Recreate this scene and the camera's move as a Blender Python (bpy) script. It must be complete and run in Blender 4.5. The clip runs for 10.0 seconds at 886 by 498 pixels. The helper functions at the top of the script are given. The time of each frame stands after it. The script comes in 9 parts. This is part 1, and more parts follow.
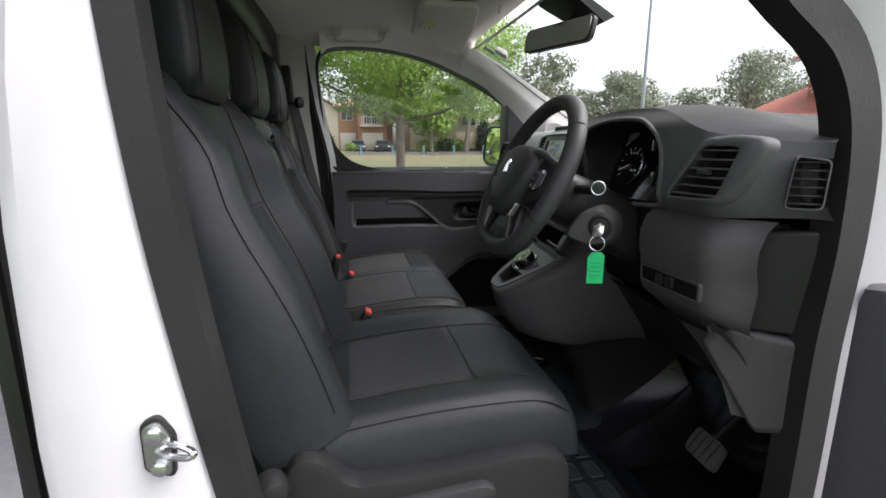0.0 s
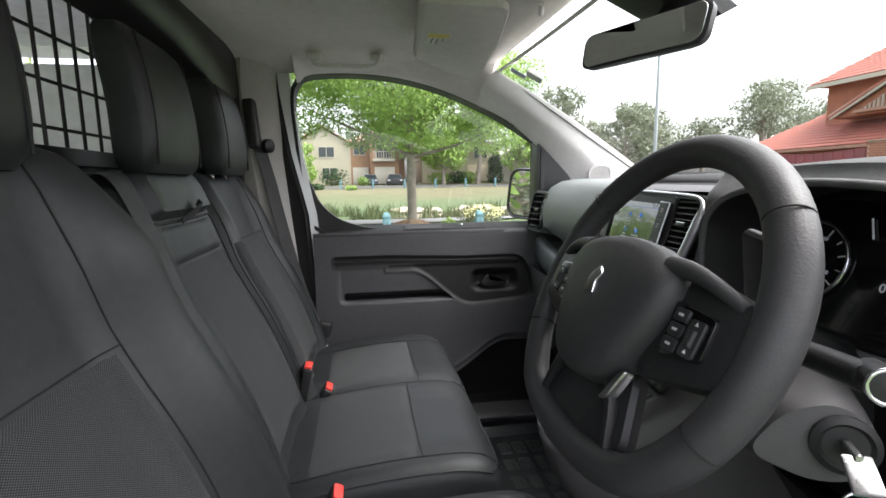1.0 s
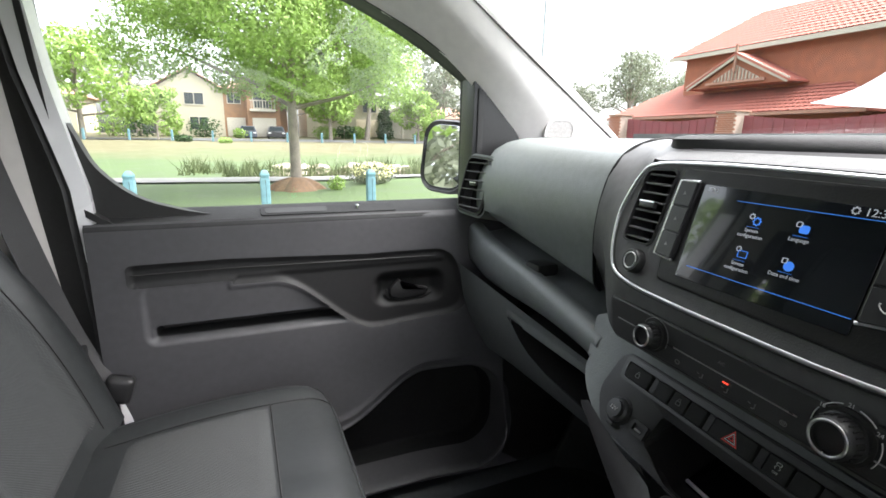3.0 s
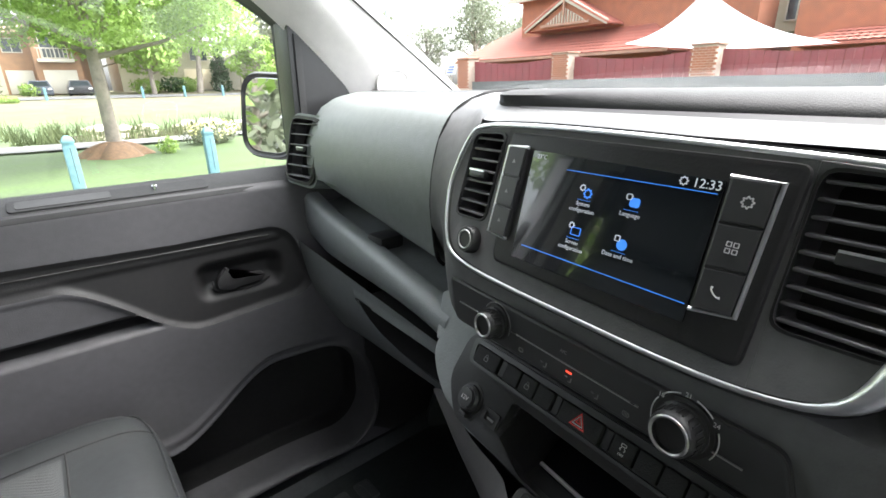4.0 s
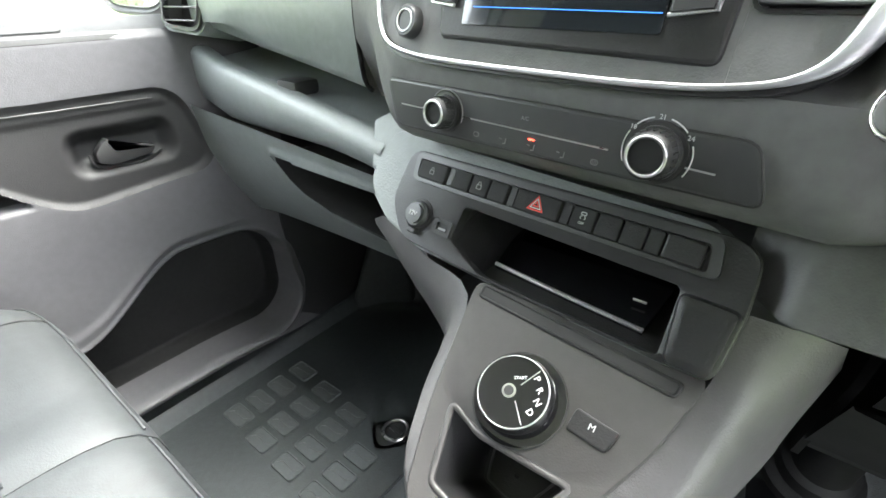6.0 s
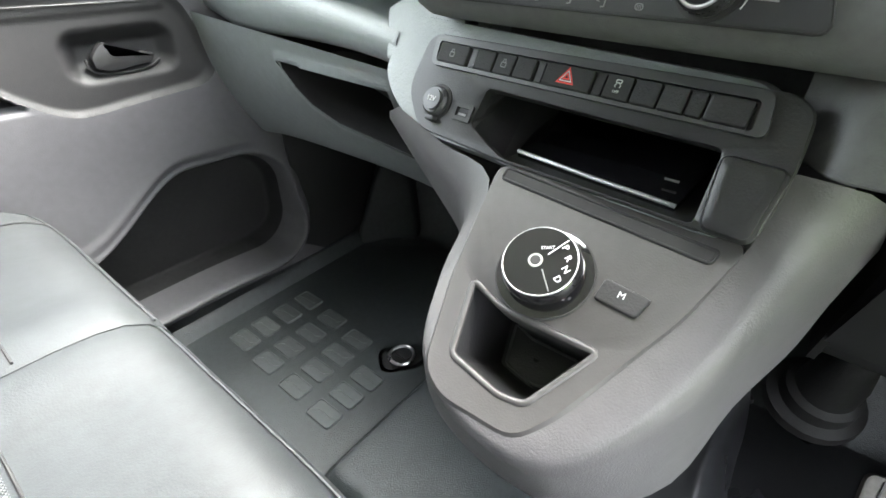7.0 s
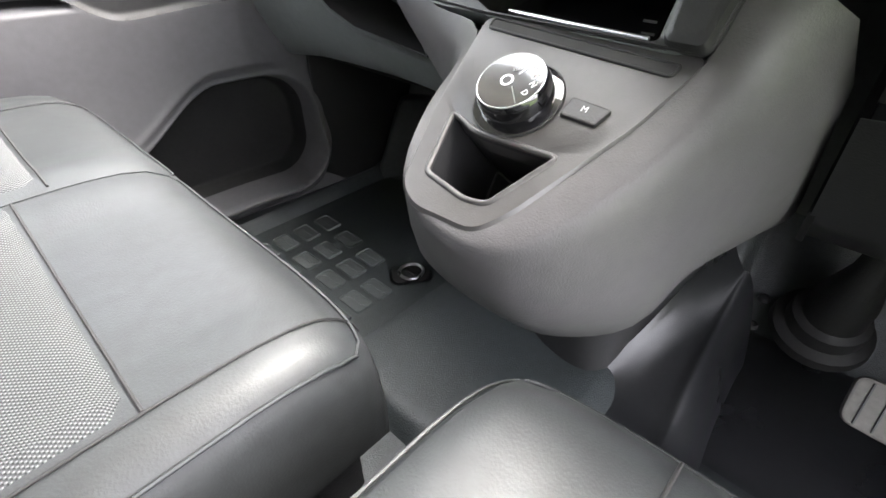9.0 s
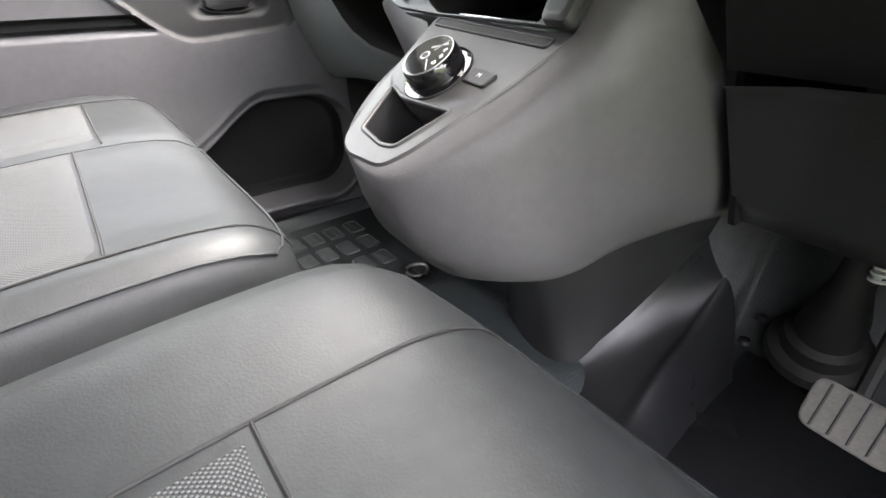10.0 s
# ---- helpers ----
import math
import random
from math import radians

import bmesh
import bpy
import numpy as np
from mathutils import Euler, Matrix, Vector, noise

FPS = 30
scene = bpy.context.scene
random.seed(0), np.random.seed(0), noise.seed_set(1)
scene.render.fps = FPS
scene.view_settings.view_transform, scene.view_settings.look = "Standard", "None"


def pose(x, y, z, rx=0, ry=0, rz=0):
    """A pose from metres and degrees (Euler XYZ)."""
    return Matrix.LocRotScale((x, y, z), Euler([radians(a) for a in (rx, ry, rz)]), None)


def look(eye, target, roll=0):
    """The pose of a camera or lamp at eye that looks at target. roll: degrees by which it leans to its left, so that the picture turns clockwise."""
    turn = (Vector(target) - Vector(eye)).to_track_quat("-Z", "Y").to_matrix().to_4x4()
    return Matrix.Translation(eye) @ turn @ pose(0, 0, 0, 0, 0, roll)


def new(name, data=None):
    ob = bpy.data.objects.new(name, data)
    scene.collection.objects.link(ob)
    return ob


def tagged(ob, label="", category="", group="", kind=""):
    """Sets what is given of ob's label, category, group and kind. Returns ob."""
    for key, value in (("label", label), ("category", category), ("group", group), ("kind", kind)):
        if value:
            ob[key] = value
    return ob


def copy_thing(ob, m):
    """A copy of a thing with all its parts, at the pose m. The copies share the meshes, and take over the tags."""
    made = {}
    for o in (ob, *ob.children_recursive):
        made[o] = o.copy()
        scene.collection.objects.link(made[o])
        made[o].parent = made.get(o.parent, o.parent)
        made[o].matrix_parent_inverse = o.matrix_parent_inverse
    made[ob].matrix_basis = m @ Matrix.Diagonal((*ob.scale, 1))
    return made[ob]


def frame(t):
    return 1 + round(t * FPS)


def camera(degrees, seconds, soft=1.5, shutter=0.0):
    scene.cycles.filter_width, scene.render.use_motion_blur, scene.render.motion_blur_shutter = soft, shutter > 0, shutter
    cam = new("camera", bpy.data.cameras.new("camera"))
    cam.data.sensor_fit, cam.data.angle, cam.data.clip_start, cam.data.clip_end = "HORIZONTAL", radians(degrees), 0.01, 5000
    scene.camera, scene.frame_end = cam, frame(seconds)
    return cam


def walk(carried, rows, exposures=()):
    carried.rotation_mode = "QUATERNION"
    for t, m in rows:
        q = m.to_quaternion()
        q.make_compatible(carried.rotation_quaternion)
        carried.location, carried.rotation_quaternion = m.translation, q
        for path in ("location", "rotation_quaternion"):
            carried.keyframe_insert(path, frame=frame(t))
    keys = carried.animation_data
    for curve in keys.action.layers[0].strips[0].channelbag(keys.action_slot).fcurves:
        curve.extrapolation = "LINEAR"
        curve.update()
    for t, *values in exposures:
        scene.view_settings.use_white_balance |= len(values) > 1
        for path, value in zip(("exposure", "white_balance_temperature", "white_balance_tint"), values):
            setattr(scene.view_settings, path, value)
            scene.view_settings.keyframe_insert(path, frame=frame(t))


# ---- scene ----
cam = camera(86.2, 10.0, soft=1.6)
ROWS = [
    (0.0, (-0.1722, -1.3936, 1.4332), (0.4234, 1.6400, 0.7823), 0.1),
    (0.5, (-0.1375, -1.1344, 1.4632), (0.4866, 1.9055, 0.8707), -0.2),
    (1.0, (-0.0758, -0.8595, 1.5043), (0.4440, 2.2246, 1.0588), -0.8),
    (1.5, (-0.0901, -0.6478, 1.5296), (0.2244, 2.4790, 1.2010), -0.7),
    (2.0, (-0.1059, -0.4503, 1.5170), (0.2291, 2.6702, 1.1457), 0.1),
    (2.5, (-0.0521, -0.3239, 1.4964), (0.6557, 2.7113, 0.9750), 0.9),
    (3.0, (0.0348, -0.2591, 1.5027), (1.2356, 2.5738, 0.7838), 1.0),
    (3.2, (0.0600, -0.2402, 1.5075), (1.4362, 2.4901, 0.7096), 0.9),
    (4.3, (0.1485, -0.1896, 1.5185), (2.1630, 1.9908, 0.4347), -1.6),
    (4.5, (0.1517, -0.1912, 1.5170), (2.2294, 1.9197, 0.4173), -1.8),
    (5.0, (0.1422, -0.1864, 1.4964), (2.3463, 1.7649, 0.3493), -1.8),
    (5.5, (0.1138, -0.1754, 1.4459), (2.3368, 1.6369, 0.1187), -1.0),
    (6.0, (0.0932, -0.1722, 1.3969), (2.2531, 1.5421, -0.1452), -0.5),
    (6.2, (0.0853, -0.1706, 1.3827), (2.2325, 1.5294, -0.1926), -0.4),
    (7.3, (0.0553, -0.1706, 1.3037), (2.0698, 1.4536, -0.5102), 0.3),
    (7.5, (0.0490, -0.1722, 1.2942), (2.0350, 1.4631, -0.5386), -0.2),
    (8.0, (0.0316, -0.1801, 1.2705), (1.9829, 1.4504, -0.6050), -0.5),
    (8.5, (0.0253, -0.2101, 1.2515), (1.9276, 1.4362, -0.6603), -0.9),
    (9.0, (0.0174, -0.2733, 1.2294), (1.8834, 1.4710, -0.6303), 0.3),
    (9.5, (0.0253, -0.3539, 1.2136), (1.7728, 1.6084, -0.5418), -0.7),
    (10.0, (0.0379, -0.4629, 1.1867), (1.6938, 1.7064, -0.4091), -0.9),
]
EXPOSURES = [(0.0, 1.95, 6440, 16), (0.5, 2.28, 6440, 17), (1.0, 2.66, 6440, 15), (2.0, 3.05, 6320, 9), (3.0, 3.22, 6450, 14), (4.5, 3.8, 6420, 11), (5.0, 3.95, 6480, 9), (5.5, 5.0, 6500, 9), (6.0, 5.55, 6500, 9),
             (7.5, 5.68, 6520, 11), (8.5, 5.42, 6600, 13), (9.0, 5.27, 6650, 15), (9.5, 5.17, 6700, 17), (10.0, 5.08, 6720, 17)]
walk(cam, [(t, look(eye, target, roll)) for t, eye, target, roll in ROWS], EXPOSURES)

# ---- daylight: bright overcast sky ----
world = bpy.data.worlds.new("overcast_sky")
scene.world = world
world.use_nodes = True
wn, wl = world.node_tree.nodes, world.node_tree.links
sky = wn.new("ShaderNodeTexSky")
sky.sky_type = "NISHITA"
sky.sun_disc = False
sky.sun_elevation = radians(60)
sky.sun_rotation = radians(106)
sky.dust_density = 6.0
desat = wn.new("ShaderNodeHueSaturation")
desat.inputs["Saturation"].default_value = 0.25
wl.new(sky.outputs[0], desat.inputs["Color"])
wl.new(desat.outputs[0], wn["Background"].inputs[0])
wn["Background"].inputs[1].default_value = 0.145
sun_data = bpy.data.lights.new("sun", "SUN")
sun_data.energy = 0.5
sun_data.angle = radians(80)
sun_data.color = (1.0, 0.96, 0.9)
sun = new("sun", sun_data)
sun.matrix_world = look((0, 0, 0), (-0.50, 0.02, -0.86))


# ---- materials ----
def material(name, color, rough=0.5, metal=0.0, vary=0.12, scale=9.0, bump=0.0, grain=220.0, spec=0.5, coat=0.0, island=False):
    """Principled surface: mottled colour at two scales and fine relief."""
    m = bpy.data.materials.new(name)
    m.use_nodes = True
    n, l = m.node_tree.nodes, m.node_tree.links
    b = n["Principled BSDF"]
    b.inputs["Roughness"].default_value = rough
    b.inputs["Metallic"].default_value = metal
    b.inputs["Specular IOR Level"].default_value = spec
    b.inputs["Coat Weight"].default_value = coat
    co = n.new("ShaderNodeTexCoord")
    if vary > 0:
        big, fine, mixer = n.new("ShaderNodeTexNoise"), n.new("ShaderNodeTexNoise"), n.new("ShaderNodeMath")
        big.inputs["Scale"].default_value, fine.inputs["Scale"].default_value = scale, scale * 14
        big.inputs["Detail"].default_value = 4
        mixer.operation = "ADD"
        l.new(co.outputs["Object"], big.inputs["Vector"]), l.new(co.outputs["Object"], fine.inputs["Vector"])
        l.new(big.outputs["Fac"], mixer.inputs[0]), l.new(fine.outputs["Fac"], mixer.inputs[1])
        last = mixer.outputs[0]
        if island:
            g, a2 = n.new("ShaderNodeNewGeometry"), n.new("ShaderNodeMath")
            a2.operation = "ADD"
            l.new(last, a2.inputs[0]), l.new(g.outputs["Random Per Island"], a2.inputs[1])
            last = a2.outputs[0]
        rg = n.new("ShaderNodeMapRange")
        rg.inputs[1].default_value, rg.inputs[2].default_value = (0.7, 1.3) if not island else (0.6, 2.4)
        l.new(last, rg.inputs[0])
        mx = n.new("ShaderNodeMix")
        mx.data_type = "RGBA"
        mx.inputs["A"].default_value = (*[c * (1 - vary) for c in color], 1)
        mx.inputs["B"].default_value = (*[min(1, c * (1 + vary)) for c in color], 1)
        l.new(rg.outputs[0], mx.inputs["Factor"])
        l.new(mx.outputs["Result"], b.inputs["Base Color"])
        rr = n.new("ShaderNodeMapRange")
        rr.inputs[1].default_value, rr.inputs[2].default_value = 0.3, 0.7
        rr.inputs[3].default_value, rr.inputs[4].default_value = max(0.02, rough * 0.85), min(1, rough * 1.15)
        l.new(big.outputs["Fac"], rr.inputs[0]), l.new(rr.outputs[0], b.inputs["Roughness"])
    else:
        b.inputs["Base Color"].default_value = (*color, 1)
    if bump > 0:
        ns, bp = n.new("ShaderNodeTexNoise"), n.new("ShaderNodeBump")
        ns.inputs["Scale"].default_value, ns.inputs["Detail"].default_value = grain, 3
        bp.inputs["Strength"].default_value, bp.inputs["Distance"].default_value = bump, 0.002
        l.new(co.outputs["Object"], ns.inputs["Vector"])
        l.new(ns.outputs["Fac"], bp.inputs["Height"]), l.new(bp.outputs["Normal"], b.inputs["Normal"])
    return m


def weave(name, dark, light, pitch):
    """Woven seat cloth: pale threads in offset rows on a dark ground."""
    m = material(name, dark, 0.85, vary=0.0)
    n, l = m.node_tree.nodes, m.node_tree.links
    b = n["Principled BSDF"]
    co, sx = n.new("ShaderNodeTexCoord"), n.new("ShaderNodeSeparateXYZ")
    l.new(co.outputs["Object"], sx.inputs[0])

    def op(kind, a, c=None):
        q = n.new("ShaderNodeMath")
        q.operation = kind
        for i, v in enumerate((a, c)):
            if v is not None:
                if isinstance(v, (int, float)):
                    q.inputs[i].default_value = v
                else:
                    l.new(v, q.inputs[i])
        return q.outputs[0]

    k = 2 * math.pi / pitch
    along = op("SUBTRACT", sx.outputs["X"], sx.outputs["Z"])
    s1 = op("SINE", op("MULTIPLY", along, k))
    s2 = op("SINE", op("MULTIPLY", sx.outputs["Y"], k))
    dots = op("MULTIPLY", s1, s2)
    rg = n.new("ShaderNodeMapRange")
    rg.inputs[1].default_value, rg.inputs[2].default_value = 0.05, 0.55
    l.new(dots, rg.inputs[0])
    mx = n.new("ShaderNodeMix")
    mx.data_type = "RGBA"
    mx.inputs["A"].default_value, mx.inputs["B"].default_value = (*dark, 1), (*light, 1)
    l.new(rg.outputs[0], mx.inputs["Factor"]), l.new(mx.outputs["Result"], b.inputs["Base Color"])
    bp = n.new("ShaderNodeBump")
    bp.inputs["Strength"].default_value, bp.inputs["Distance"].default_value = 0.5, 0.001
    l.new(dots, bp.inputs["Height"]), l.new(bp.outputs["Normal"], b.inputs["Normal"])
    return m


def pane(name, gloss=0.06, tint=(0.82, 0.86, 0.84)):
    m = bpy.data.materials.new(name)
    m.use_nodes = True
    n, l = m.node_tree.nodes, m.node_tree.links
    n.remove(n["Principled BSDF"])
    t, g, x = n.new("ShaderNodeBsdfTransparent"), n.new("ShaderNodeBsdfGlossy"), n.new("ShaderNodeMixShader")
    t.inputs[0].default_value = (*tint, 1)
    g.inputs["Roughness"].default_value = 0.02
    x.inputs[0].default_value = gloss
    l.new(t.outputs[0], x.inputs[1]), l.new(g.outputs[0], x.inputs[2]), l.new(x.outputs[0], n["Material Output"].inputs[0])
    return m


def glow(name, color, strength):
    m = material(name, color, 0.4, vary=0.0)
    b = m.node_tree.nodes["Principled BSDF"]
    b.inputs["Emission Color"].default_value = (*color, 1)
    b.inputs["Emission Strength"].default_value = strength
    return m


LEATHER = material("black_leather", (0.0150, 0.0170, 0.0177), 0.51, vary=0.22, scale=5, bump=0.13, grain=560, spec=0.40)

def creased(m, scale, strength):
    """Adds soft creases under the grain of a hide."""
    n, l = m.node_tree.nodes, m.node_tree.links
    co, ns, bp = n.new("ShaderNodeTexCoord"), n.new("ShaderNodeTexNoise"), n.new("ShaderNodeBump")
    ns.noise_type = "RIDGED_MULTIFRACTAL"
    ns.inputs["Scale"].default_value, ns.inputs["Detail"].default_value, ns.inputs["Distortion"].default_value = scale, 3, 0.8
    bp.inputs["Strength"].default_value, bp.inputs["Distance"].default_value = strength, 0.002
    l.new(co.outputs["Object"], ns.inputs["Vector"]), l.new(ns.outputs["Fac"], bp.inputs["Height"])
    old = [q for q in n if q.type == "BUMP" and q != bp][0]
    l.new(bp.outputs["Normal"], old.inputs["Normal"])


creased(LEATHER, 34, 0.045)
CLOTH = weave("seat_weave", (0.010, 0.0115, 0.0125), (0.080, 0.085, 0.085), 0.0036)
STITCH = material("seam_thread", (0.006, 0.006, 0.006), 0.8, vary=0)
DASH = material("soft_black_plastic", (0.104, 0.106, 0.106), 0.55, vary=0.12, scale=6, bump=0.20, grain=620, spec=0.36)
KEYBLACK = material("fine_black_plastic", (0.030, 0.031, 0.032), 0.42, vary=0.06, scale=9, bump=0.04, grain=700)
DASHTOP = material("dashboard_top_plastic", (0.024, 0.0245, 0.025), 0.75, vary=0.12, scale=6, bump=0.28, grain=700, spec=0.25)
DOORGREY = material("door_grey_plastic", (0.066, 0.066, 0.070), 0.52, vary=0.08, scale=5, bump=0.18, grain=620, spec=0.34)
WHEELHIDE = material("wheel_leather", (0.034, 0.034, 0.035), 0.55, vary=0.12, scale=7, bump=0.2, grain=420)
LINERBLACK = material("moulded_liner_plastic", (0.012, 0.0125, 0.0135), 0.30, vary=0.2, scale=6, bump=0.14, grain=520, spec=0.42)
MARK = material("dim_print", (0.20, 0.20, 0.20), 0.5, vary=0.0)
LOUVRE = material("louvre_plastic", (0.085, 0.085, 0.087), 0.4, vary=0.08, scale=9)
BEZEL = material("satin_grey_bezel", (0.030, 0.030, 0.032), 0.6, vary=0.05, scale=9)
CONSOLETOP = material("console_top_plastic", (0.047, 0.0455, 0.0445), 0.36, vary=0.1, scale=7, bump=0.08, grain=700)
PASSENGER = material("slate_black_plastic", (0.160, 0.178, 0.174), 0.42, vary=0.1, scale=6, bump=0.22, grain=520)
SILVER = material("bright_trim_silver", (0.80, 0.81, 0.83), 0.36, 1.0, vary=0.04, scale=30)
PADRUBBER = material("pad_rubber", (0.058, 0.066, 0.066), 0.5, vary=0.15, scale=12, bump=0.6, grain=600)
GREY = material("mid_grey_plastic", (0.069, 0.067, 0.068), 0.5, vary=0.08, scale=5, bump=0.20, grain=620, spec=0.40)
STRIP = material("matt_door_strip", (0.016, 0.016, 0.0165), 0.6, vary=0.1, scale=7, bump=0.2, grain=500, spec=0.32)
SLATE = material("slate_grey_plastic", (0.150, 0.164, 0.164), 0.48, vary=0.08, scale=5, bump=0.3, grain=380)
SATIN = material("satin_black_plastic", (0.020, 0.0202, 0.0208), 0.38, vary=0.1, scale=7, bump=0.15, grain=500, spec=0.34)
MATT = material("matt_black_plastic", (0.013, 0.013, 0.013), 0.6, vary=0.2, scale=8)
CAVITY = material("deep_matt_black", (0.006, 0.006, 0.0062), 0.85, vary=0.2, scale=8, spec=0.15)
PIANO = material("gloss_black_plastic", (0.006, 0.006, 0.007), 0.08, vary=0.1, scale=20, coat=0.6)
CHROME = material("chrome", (0.75, 0.76, 0.78), 0.12, 1.0, vary=0.05, scale=30)
STEEL = material("brushed_steel", (0.5, 0.5, 0.5), 0.3, 1.0, vary=0.1, scale=30)
LINING = material("headlining_felt", (0.74, 0.71, 0.675), 0.95, vary=0.06, scale=3, bump=0.4, grain=700)
PILLAR = material("pillar_trim_plastic", (0.74, 0.715, 0.69), 0.6, vary=0.05, scale=3, bump=0.3, grain=500)
RUBBER = material("black_rubber", (0.012, 0.012, 0.012), 0.65, vary=0.2, scale=8, bump=0.2, grain=300)
FLOORMAT = material("moulded_floor_rubber", (0.026, 0.031, 0.032), 0.42, vary=0.25, scale=6, bump=0.6, grain=420)
WHITE = material("white_car_paint", (0.56, 0.56, 0.57), 0.25, vary=0.02, scale=2, coat=0.6)
BELT = material("seat_belt_webbing", (0.03, 0.03, 0.031), 0.6, vary=0.1, scale=30, bump=0.5, grain=900)
RED = material("red_plastic", (0.72, 0.045, 0.03), 0.4, vary=0.08)
GREEN = material("green_plastic_tag", (0.01, 0.55, 0.18), 0.3, vary=0.1, scale=40)
PALE = material("pale_print", (0.6, 0.6, 0.6), 0.5, vary=0.0)
GLASS = pane("clear_glass", 0.05)
MIRROR = material("mirror_glass", (0.85, 0.86, 0.86), 0.02, 1.0, vary=0)
SCREEN = material("touch_screen_glass", (0.012, 0.015, 0.018), 0.10, vary=0.05, coat=0.8)
BLUE = glow("screen_blue", (0.05, 0.25, 0.9), 0.06)
SCRWHITE = glow("screen_white", (0.6, 0.63, 0.67), 0.028)
STEELGREY = material("painted_bulkhead_steel", (0.012, 0.012, 0.012), 0.35, vary=0.2, scale=6)
LOADBAY = material("load_bay_lining", (0.75, 0.75, 0.76), 0.8, vary=0.1, scale=2)


# ---- building tools ----
def part(name, bm, mat, parent=None, label="", smooth=38, flip=False):
    """Links a bmesh as one mesh object, under a thing or a part."""
    if flip:
        bmesh.ops.reverse_faces(bm, faces=bm.faces)
    me = bpy.data.meshes.new(name)
    bm.to_mesh(me)
    bm.free()
    me.materials.append(mat)
    me.polygons.foreach_set("use_smooth", [True] * len(me.polygons))
    me.set_sharp_from_angle(angle=radians(smooth))
    ob = new(name, me)
    if parent is not None:
        ob.parent = parent
        base = parent.get("base")
        if base is not None:
            ob.matrix_parent_inverse = Matrix.Translation(base).inverted()
    if label:
        ob["label"] = label
    return ob


def thing(name, base, label, category, group="", kind=""):
    ob = new(name)
    ob.location = base
    ob["base"] = base
    ob.empty_display_size = 0.05
    return tagged(ob, label, category, group, kind)


def done():
    for ob in scene.objects:
        if "base" in ob:
            del ob["base"]


def join(bm, other):
    me = bpy.data.meshes.new("tmp")
    other.to_mesh(me)
    other.free()
    bm.from_mesh(me)
    bpy.data.meshes.remove(me)
    return bm


def box(c, s, bevel=0.0, seg=2, rot=None):
    bm = bmesh.new()
    bmesh.ops.create_cube(bm, size=1)
    for v in bm.verts:
        v.co = Vector((v.co.x * s[0], v.co.y * s[1], v.co.z * s[2]))
    if bevel > 0:
        bmesh.ops.bevel(bm, geom=bm.edges[:], offset=min(bevel, min(s) * 0.49), segments=seg, affect="EDGES", profile=0.6)
    m = Matrix.Translation(c) @ (rot.to_4x4() if rot is not None else Matrix())
    bmesh.ops.transform(bm, matrix=m, verts=bm.verts)
    return bm


def loft(rings, caps=True, closed=True):
    """A skin over rings of equal length."""
    bm = bmesh.new()
    vs = [[bm.verts.new(p) for p in r] for r in rings]
    k = len(rings[0])
    for a, b in zip(vs, vs[1:]):
        for i in range(k if closed else k - 1):
            j = (i + 1) % k
            bm.faces.new((a[i], a[j], b[j], b[i]))
    if caps:
        bm.faces.new(vs[0][::-1])
        bm.faces.new(vs[-1])
    bmesh.ops.recalc_face_normals(bm, faces=bm.faces)
    return bm


def tube(path, r, n=8, closed=False, flat=1.0):
    """A round (or flattened) rod along a path; r may be a list."""
    path = [Vector(p) for p in path]
    k = len(path)
    rs = r if isinstance(r, (list, tuple)) else [r] * k
    rings, side = [], None
    for i, p in enumerate(path):
        a = path[(i - 1) % k] if closed or i > 0 else p
        b = path[(i + 1) % k] if closed or i < k - 1 else p
        d = (b - a).normalized()
        if side is None:
            side = d.orthogonal().normalized()
        side = (side - d * side.dot(d)).normalized()
        up = d.cross(side)
        rings.append([p + rs[i] * (math.cos(t) * side + flat * math.sin(t) * up) for t in (2 * math.pi * j / n for j in range(n))])
    if closed:
        rings.append(rings[0])
        bm = loft(rings, caps=False)
        bmesh.ops.remove_doubles(bm, verts=bm.verts, dist=1e-6)
        return bm
    return loft(rings)


def ribbon(path, width, thick, wide):
    """A flat strap along a path; wide: the direction(s) of its width."""
    path = [Vector(p) for p in path]
    rings = []
    for i, p in enumerate(path):
        d = (path[min(i + 1, len(path) - 1)] - path[max(i - 1, 0)]).normalized()
        w = Vector(wide[i] if isinstance(wide[0], (tuple, list)) else wide)
        w = (w - d * w.dot(d)).normalized() * width / 2
        n = d.cross(w).normalized() * thick / 2
        rings.append([p - w - n, p + w - n, p + w + n, p - w + n])
    return loft(rings)


def spline(pts, n=8, closed=False):
    """Catmull-Rom points through pts."""
    pts = [Vector(p) for p in pts]
    k, out = len(pts), []
    for i in range(k if closed else k - 1):
        p0 = pts[(i - 1) % k] if closed or i > 0 else pts[0]
        p1, p2 = pts[i], pts[(i + 1) % k]
        p3 = pts[(i + 2) % k] if closed or i < k - 2 else pts[-1]
        for j in range(n):
            t = j / n
            out.append(0.5 * (2 * p1 + (p2 - p0) * t + (2 * p0 - 5 * p1 + 4 * p2 - p3) * t * t + (3 * p1 - p0 - 3 * p2 + p3) * t ** 3))
    if not closed:
        out.append(pts[-1])
    return out


def revolve(profile, origin, axis, n=32):
    """A turned body: profile of (radius, height) along the axis."""
    q = Vector((0, 0, 1)).rotation_difference(Vector(axis).normalized())
    rings = [[Vector(origin) + q @ Vector((r * math.cos(t), r * math.sin(t), h)) for t in (2 * math.pi * i / n for i in range(n))] for r, h in profile]
    return loft(rings)


